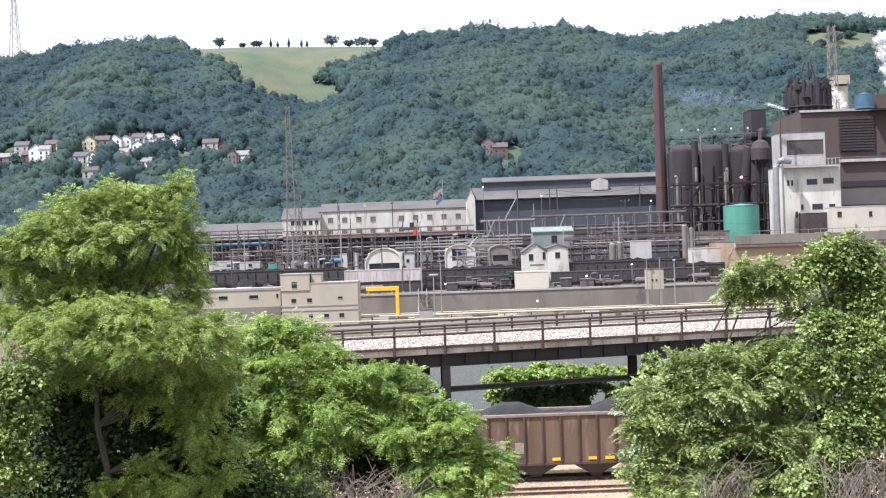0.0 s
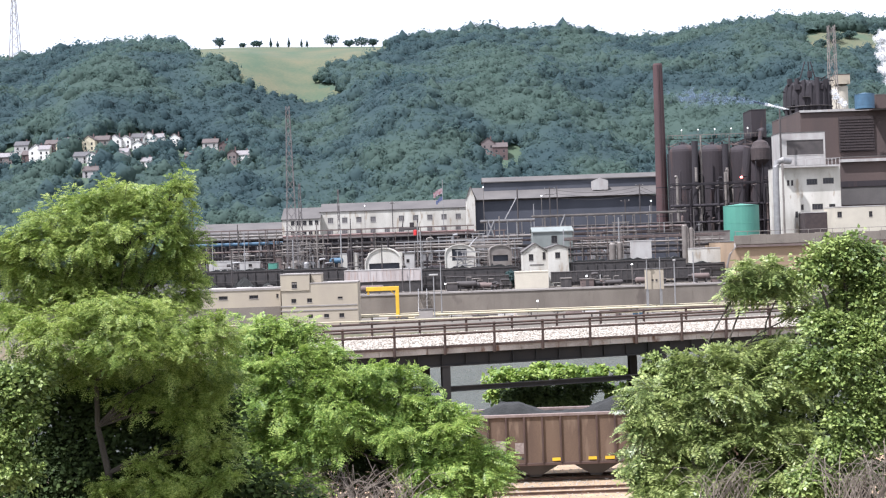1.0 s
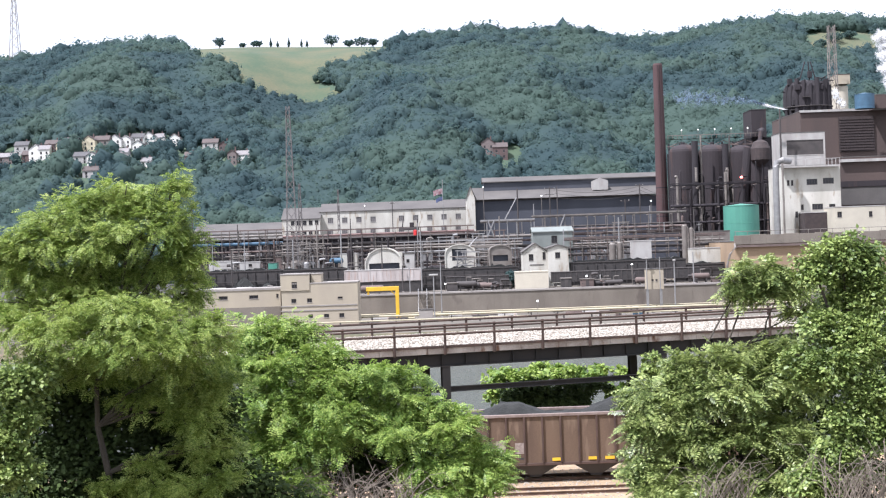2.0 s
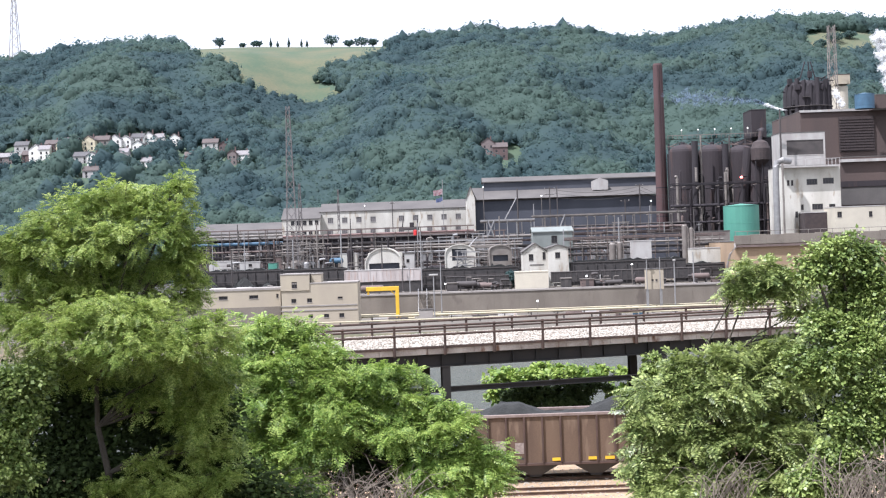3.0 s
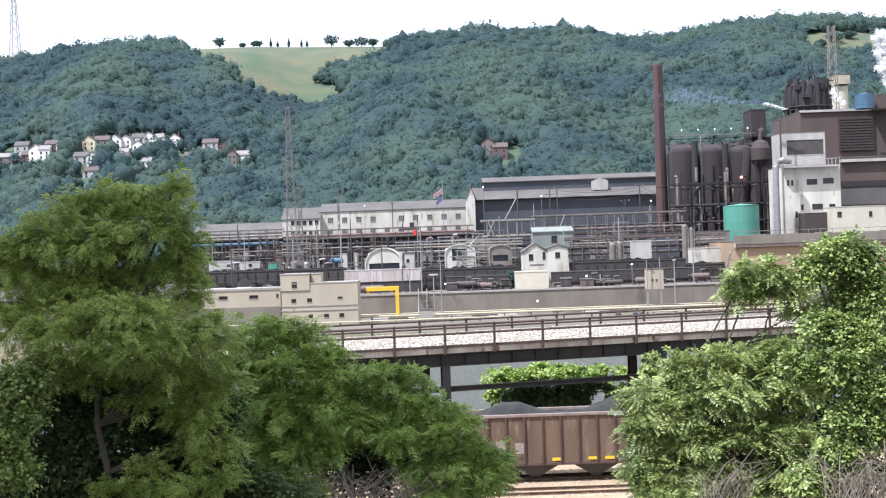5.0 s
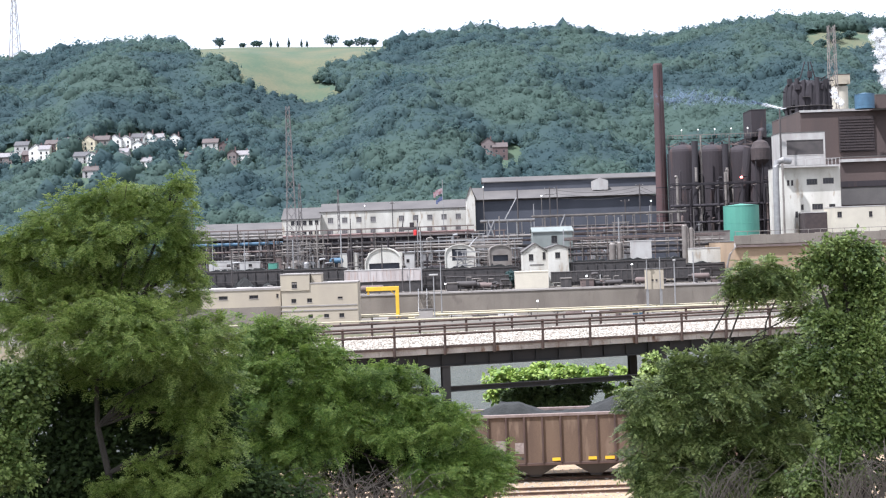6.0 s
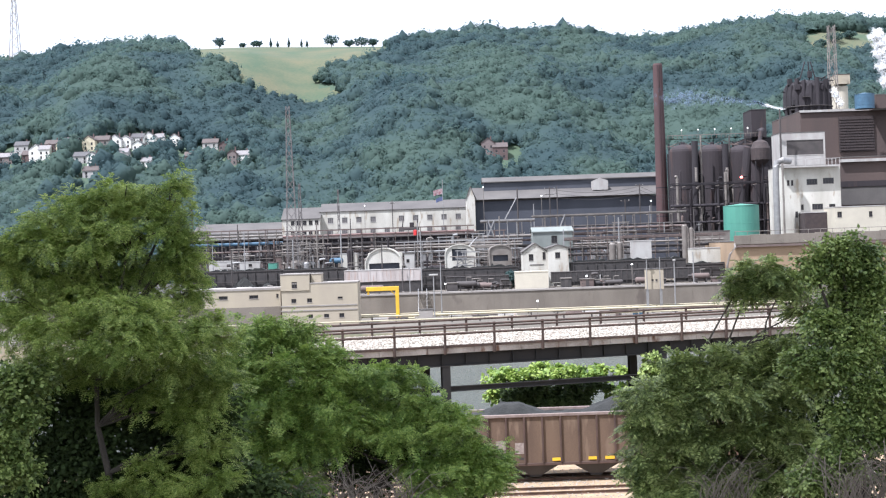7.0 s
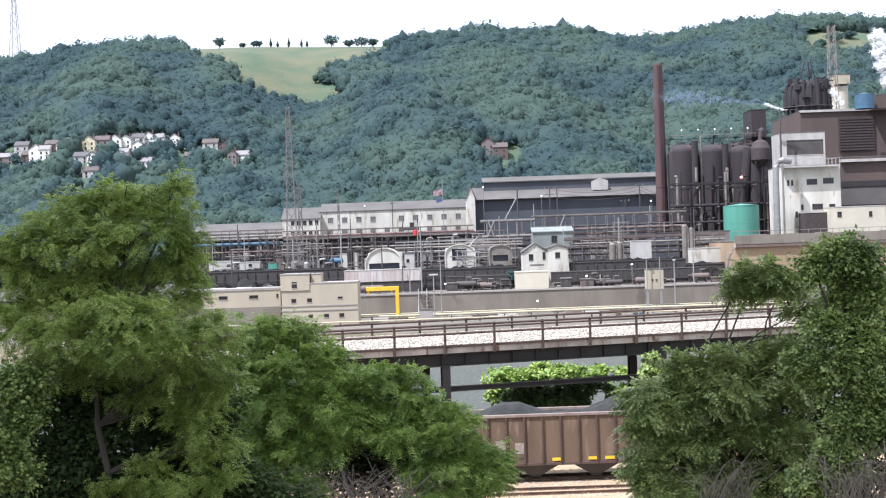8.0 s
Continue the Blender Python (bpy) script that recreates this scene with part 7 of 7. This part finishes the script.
for dz in (0.0, 1.1, 2.2):
    za, zb = 36.96 - dz, 37.70 - dz
    wire("cable", [(34.50 + (63.01 - 34.50) * k / 8, 415 + 15 * k / 8, za + (zb - za) * k / 8 - 1.4 * (1 - (k / 4 - 1) ** 2)) for k in range(9)], "sagging overhead power cable")
    wire("cable", [(63.01 + (77.74 - 63.01) * k / 8, 430, zb + (33.60 - dz - zb) * k / 8 - 1.0 * (1 - (k / 4 - 1) ** 2)) for k in range(9)], "sagging overhead power cable")


# ---------------------------------------------------------------- houses on the hillside
M_H = {"white": mat("house_white", (0.75, 0.73, 0.69), (0.6, 0.58, 0.55)), "cream": mat("house_cream", (0.6, 0.53, 0.38), (0.52, 0.45, 0.33)), "red": mat("house_brick", (0.13, 0.085, 0.08), (0.1, 0.068, 0.066)),
       "pink": mat("house_pink", (0.2, 0.16, 0.15), (0.16, 0.13, 0.125)), "grey": mat("house_grey", (0.42, 0.4, 0.39), (0.33, 0.31, 0.3))}
M_HR = {"grey": mat("shingle_grey", (0.1, 0.095, 0.097), (0.07, 0.067, 0.07)), "brown": mat("shingle_brown", (0.1, 0.078, 0.072), (0.075, 0.06, 0.058)), "pale": mat("shingle_pale", (0.24, 0.22, 0.22), (0.17, 0.16, 0.16))}


def house(x, y, w, h, wall_c, roof_c, way):
    w = w * 0.88
    z = ground(x, y) - 0.5
    word = {"white": "white clapboard", "cream": "cream painted", "red": "red brick", "pink": "pinkish brick", "grey": "grey sided"}[wall_c]
    t = building("house", x - w / 2, x + w / 2, y, y + 8, z, z + h, M_H[wall_c], word + " hillside house with " + roof_c + " gabled roof among trees", "house",
                 holes=[(x - w * 0.25, z + h * 0.72, 1.0, 1.4), (x + w * 0.25, z + h * 0.72, 1.0, 1.4), (x - w * 0.25, z + h * 0.3, 1.0, 1.4), (x + w * 0.25, z + h * 0.3, 1.0, 1.4)], gable=way, ridge=w * 0.38 if way == "y" else 2.6, roof=M_HR[roof_c])
    part("chimney", boxes((x + w * 0.2, x + w * 0.2 + 0.7, y + 4.4, y + 5.1, z + h + 0.4, z + h + 4.0)), M_H["red"], t)
    CLEAR.append((x, y, w * 0.5 + 2.4))
    return t


WEST_STREET = [
    ((-239.2, 776.0), 9, 6, "grey", "grey", "x"), ((-224.4, 754.0), 9, 7, "white", "grey", "y"), ((-218.5, 749.0), 7, 6, "white", "pale", "x"),
    ((-215.4, 754.0), 9, 5.5, "red", "brown", "x"), ((-207.1, 742.0), 6, 6.5, "cream", "pale", "y"), ((-202.7, 748.0), 7, 4, "white", "grey", "x"),
    ((-190.3, 736.0), 8, 6, "cream", "brown", "y"), ((-184.5, 741.0), 9, 5, "pink", "brown", "x"), ((-181.3, 707.0), 6, 6, "white", "grey", "y"),
    ((-188.7, 713.0), 9, 4, "grey", "grey", "x"), ((-179.2, 749.0), 8, 4.5, "white", "grey", "y"), ((-174.3, 753.0), 7, 5, "white", "pale", "y"),
    ((-170.9, 768.0), 8, 4, "white", "grey", "x"), ((-166.6, 749.0), 6.5, 6, "white", "grey", "y"), ((-165.6, 773.0), 7, 6, "white", "grey", "y"),
]
EAST_STREET = [
    ((-161.7, 782.0), 5.5, 4, "white", "pale", "x"), ((-153.2, 785.0), 7.5, 5, "white", "brown", "y"), ((-168.8, 723.0), 6, 6, "grey", "pale", "x"),
    ((-158.1, 729.0), 6, 3.5, "white", "pale", "x"), ((-244.9, 765.0), 11, 5, "pink", "pale", "x"), ((-230.6, 758.0), 7, 5, "red", "brown", "x"),
    ((-130.0, 769.0), 10, 5, "grey", "brown", "x"), ((-120.0, 754.0), 6, 6, "red", "grey", "y"), ((-111.7, 729.0), 5.5, 7, "pink", "brown", "y"),
    ((-106.6, 734.0), 8, 4, "white", "pale", "x"), ((-211.5, 716.0), 5, 3.5, "white", "pale", "x"), ((-137.9, 746.0), 6, 5, "pink", "brown", "x"),
    ((26.0, 727.0), 8, 7, "pink", "brown", "y"), ((32.4, 725.0), 9, 7, "red", "brown", "x"), ((-162.1, 754.0), 8, 4, "pink", "brown", "x"),
    ((-177.8, 689.0), 9, 4, "grey", "brown", "x"),
]
for spot, w, h, c, r, way in WEST_STREET + EAST_STREET:
    house(spot[0], spot[1], w, h, c, r, way)


# ---------------------------------------------------------------- single trees on the open hilltop
def hill_tree(x, y, w, h, label, name="field_tree", slim=False):
    z = ground(x, y) - 0.3
    t = thing(name, x, y, z, label, "tree", "trees on the hilltop field")
    rng = np.random.default_rng(int(abs(x) * 10) + 3)
    bm = bmesh.new()
    tube(bm, [(x, y, z), (x + 0.1, y, z + h * 0.35), (x, y, z + h * 0.75)], [0.35, 0.26, 0.08], 7)
    for k in range(5):
        a = k * 1.3
        tube(bm, [(x, y, z + h * 0.3), (x + math.cos(a) * w * 0.3, y + math.sin(a) * w * 0.3, z + h * 0.62)], [0.16, 0.04], 5)
    part("trunk", bm, M_BARK, t)
    n = 900
    d = unit(rng.standard_normal((n, 3)))
    lob = 1 + 0.25 * np.sin(d[:, :1] * 7 + x) * np.cos(d[:, 2:] * 6 + y)
    c = np.array([x, y, z + h * (0.55 if slim else 0.62)]) + d * lob * rng.uniform(0.5, 1.05, (n, 1)) * np.array([w / 2, w / 2, h * (0.46 if slim else 0.38)])
    if slim:
        c[:, :2] = np.array([x, y]) + (c[:, :2] - np.array([x, y])) * np.clip((z + h - c[:, 2:]) / (h * 0.8), 0.1, 1)
    a = unit(rng.standard_normal((n, 3)))
    b = unit(np.cross(a, rng.standard_normal((n, 3))))
    s = rng.uniform(0.25, 0.6, (n, 1)) * (0.6 if slim else 1)
    q = np.stack([c - a * s, c - b * s, c + a * s, c + b * s], 1).reshape(-1, 3)
    place("crown", mesh_np("crown", q, np.arange(len(q)).reshape(-1, 4), M_FOREST_HAZE), t)


for px, w, h in ((-168.21, 8.5, 9), (-81.15, 12, 10), (-139.19, 9, 5.5), (-57.81, 13, 8), (-67.48, 8, 6), (-48.98, 8, 7), (-150.18, 5, 4)):
    hill_tree(px, 1054, w, h, "round field tree against the white sky")
for px, h in ((-128.20, 7.5), (-122.92, 5), (-114.13, 8), (-104.45, 6.5), (-100.05, 6)):
    hill_tree(px, 1054, 3.0, h, "slim dark conifer against the white sky", "conifer", True)

for px, py, w, h in ((266, 938, 9, 6), (279, 948, 13, 8), (292, 957, 10, 6), (318, 972, 14, 7), (331, 980, 11, 8)):
    hill_tree(px, py, w, h, "round hedge tree on the high field")
hill_tree(16.85, 342, 3.4, 4.6, "dark bushy tree beside the works cottage", "yard_tree")
hill_tree(13.72, 341, 2.2, 2.6, "small dark bush by the black wagon", "yard_bush")

# ---------------------------------------------------------------- brambles and low growth in front
def brambles(x, y, w, n, seed, label):
    rng = random.Random(seed)
    z = ground(x, y)
    t = thing("bramble", x, y, z, label, "bramble", "dry brambles")
    for k in range(n):
        a, l = rng.uniform(0, 6.28), rng.uniform(0.8, 2.2)
        bx, by = x + rng.uniform(-w, w), y + rng.uniform(-0.8, 0.8)
        gz = ground(bx, by) + 1.0
        pts = [(bx + math.cos(a) * l * u, by + math.sin(a) * l * u * 0.6, gz + 2.2 * l * u * (1 - u * rng.uniform(0.55, 0.85)) * rng.uniform(0.75, 1.1)) for u in (0, 0.25, 0.5, 0.75, 1.0)]
        part("stem", tubes((pts, [0.019, 0.016, 0.013, 0.01, 0.006]), n=5), M_DRY, t)


brambles(-3.04, 49, 1.7, 110, 31, "tangle of dry grey-brown bramble stems")
brambles(14.39, 46, 1.5, 120, 32, "tangle of dry grey-brown bramble stems")
brambles(10.52, 52, 1.0, 50, 33, "tangle of dry grey-brown bramble stems")

# ---------------------------------------------------------------- woods
canopy_filler()
forest("hillside_woods", make_forest(), 21, "dense summer woods covering the hillside, distant haze painted into their blue-green leaves")


# ---------------------------------------------------------------- smoke, steam, passing cloud
def puff(parent, name, size, n, material, seed, piece=0.5):
    """A loose drift of small see-through flakes, thick in the middle."""
    rng = np.random.default_rng(seed)
    c = np.clip(rng.standard_normal((n, 3)) * 0.42, -1.3, 1.3) * np.array(size)
    a = unit(rng.standard_normal((n, 3)))
    b = unit(np.cross(a, rng.standard_normal((n, 3))))
    s = rng.uniform(0.5, 1.3, (n, 1)) * piece
    q = np.stack([c - a * s, c - b * s, c + a * s, c + b * s], 1).reshape(-1, 3)
    ob = new(name, mesh_np(name, q, np.arange(len(q)).reshape(-1, 4), material))
    ob.parent = parent
    return tagged(ob, kind="stuff")


PUFFS = []
sm = thing("smoke_plume", 101.19, 398, 57.12, "thin blue-grey smoke drifting from the exhaust pipe", "smoke")
for k in range(8):
    u = k / 7
    dx, dz = -4 - 25 * u, 1.6 + 3.2 * u ** 0.7
    s = 1.0 + 4.6 * u
    PUFFS.append((puff(sm, "smoke_puff", (s * 1.5, s, s * (0.45 + 0.25 * u)), int(40 + 40 * u), M_SMOKE, 60 + k, 0.35 + 0.75 * u), dx, dz, -3.2, 0.25, k))
for k in range(9):
    u = k / 8
    PUFFS.append((puff(sm, "steam_jet", (1.5, 0.3, 0.14 + 0.34 * u), 70, M_STEAM if u < 0.7 else M_SMOKE, 80 + k, 0.2 + 0.16 * u), 0.1 - 8.2 * u, 0.35 + 2.7 * u, -0.3, 0.05, 0.2 * k))
st1 = thing("steam_cloud", 154.25, 470, 71.64, "dense white steam rising behind the hall", "steam")
for k in range(7):
    PUFFS.append((puff(st1, "steam_puff", (3.0 + 0.5 * (k % 3), 2.5, 2.8), 320, M_STEAM, 90 + k, 0.8), 2.6 - 0.5 * k + 1.2 * (k % 2), 1.0 + 2.6 * k, -1.3, 1.0, k))
st2 = thing("steam_cloud", 135.97, 458, 63.56, "small white steam wisp beside the furnace top", "steam")
for k in range(4):
    PUFFS.append((puff(st2, "steam_puff", (1.4, 1.2, 1.4), 36, M_STEAM, 110 + k, 0.6), 0.4 - 0.9 * k, 0.5 + 1.5 * k, -0.6, 0.7, k))

M_CLOUD = mat("cloud_white", (0.85, 0.85, 0.86), (0.75, 0.76, 0.78), 1.0, 0, 0.05, 0.5, 0)
CLOUD_UP = 380.0
CLOUD_AT = (SUN_WAY.x * CLOUD_UP, SUN_WAY.y * CLOUD_UP, 11 + SUN_WAY.z * CLOUD_UP)
cl = thing("cumulus_cloud", *CLOUD_AT, "small white fair-weather cloud drifting over the near bank", "cloud")
rng5 = np.random.default_rng(77)
cv0, cf0 = ico(2)
vs, fs, n0 = [], [], 0
for k in range(230):
    cx, cy = rng5.uniform(-112, -6), rng5.uniform(-38, 62)
    edge = min(-cx, 66 - cy, 60)
    r = min(13.0, 5.5 + 0.28 * edge + rng5.uniform(-1, 2))
    vv = cv0 * (1 + 0.12 * np.sin(cv0[:, :1] * 5 + k) * np.cos(cv0[:, 1:2] * 6)) * np.array([r, r, r * 0.6]) + np.array([cx, cy, rng5.uniform(0, 6)])
    vs.append(vv)
    fs.append(cf0 + n0)
    n0 += len(cv0)
ob = new("billows", mesh_np("billows", np.concatenate(vs), np.concatenate(fs), M_CLOUD, True))
ob.parent = cl


def motions():
    """The drifting cloud, the smoke and steam, the flags, and boughs stirring in the wind."""
    walk(cl, [(t, pose(CLOUD_AT[0] + x, CLOUD_AT[1], CLOUD_AT[2])) for t, x in ((0.0, -38.5), (2.0, -20.0), (3.0, -10.8), (4.0, -4.0), (5.0, 6.0), (6.0, 20.0), (8.0, 46.0))])
    for ob, dx, dz, vx, vz, k in PUFFS:
        rows = []
        for i in range(9):
            t = float(i)
            rows.append((t, pose(dx + vx * (t - 4) / 8 * 1.5 + 0.3 * math.sin(1.7 * t + k), 0.3 * math.sin(t + k), dz + vz * (t - 4) / 8 + 0.18 * math.sin(1.3 * t + 2 * k), 0, 4 * math.sin(0.8 * t + k), 6 * math.sin(0.6 * t + k))))
        walk(ob, rows)
    for pieces, px in FLAGS:
        for j, ob in enumerate(pieces):
            walk(ob, [(0.5 * i, pose(0, 0.18 * (j + 1) * math.sin(3.1 * 0.5 * i - 0.9 * j), 0.12 * (j + 1) * math.sin(1.3 * 0.5 * i - 0.6 * j))) for i in range(17)])
    for n, (t, boughs) in enumerate((T1, T2, T3, T4, T5, T6, T7, T8, T9, T10, T11)):
        for j, ob in enumerate(boughs):
            p, q = 0.9 * j + 1.7 * n, 1.3 * j + n
            walk(ob, [(0.5 * i, pose(0, 0, 0, 0.12 * math.sin(1.9 * 0.5 * i + q), 0.26 * math.sin(2.3 * 0.5 * i + p), 0.15 * math.sin(1.4 * 0.5 * i + q))) for i in range(17)])


motions()
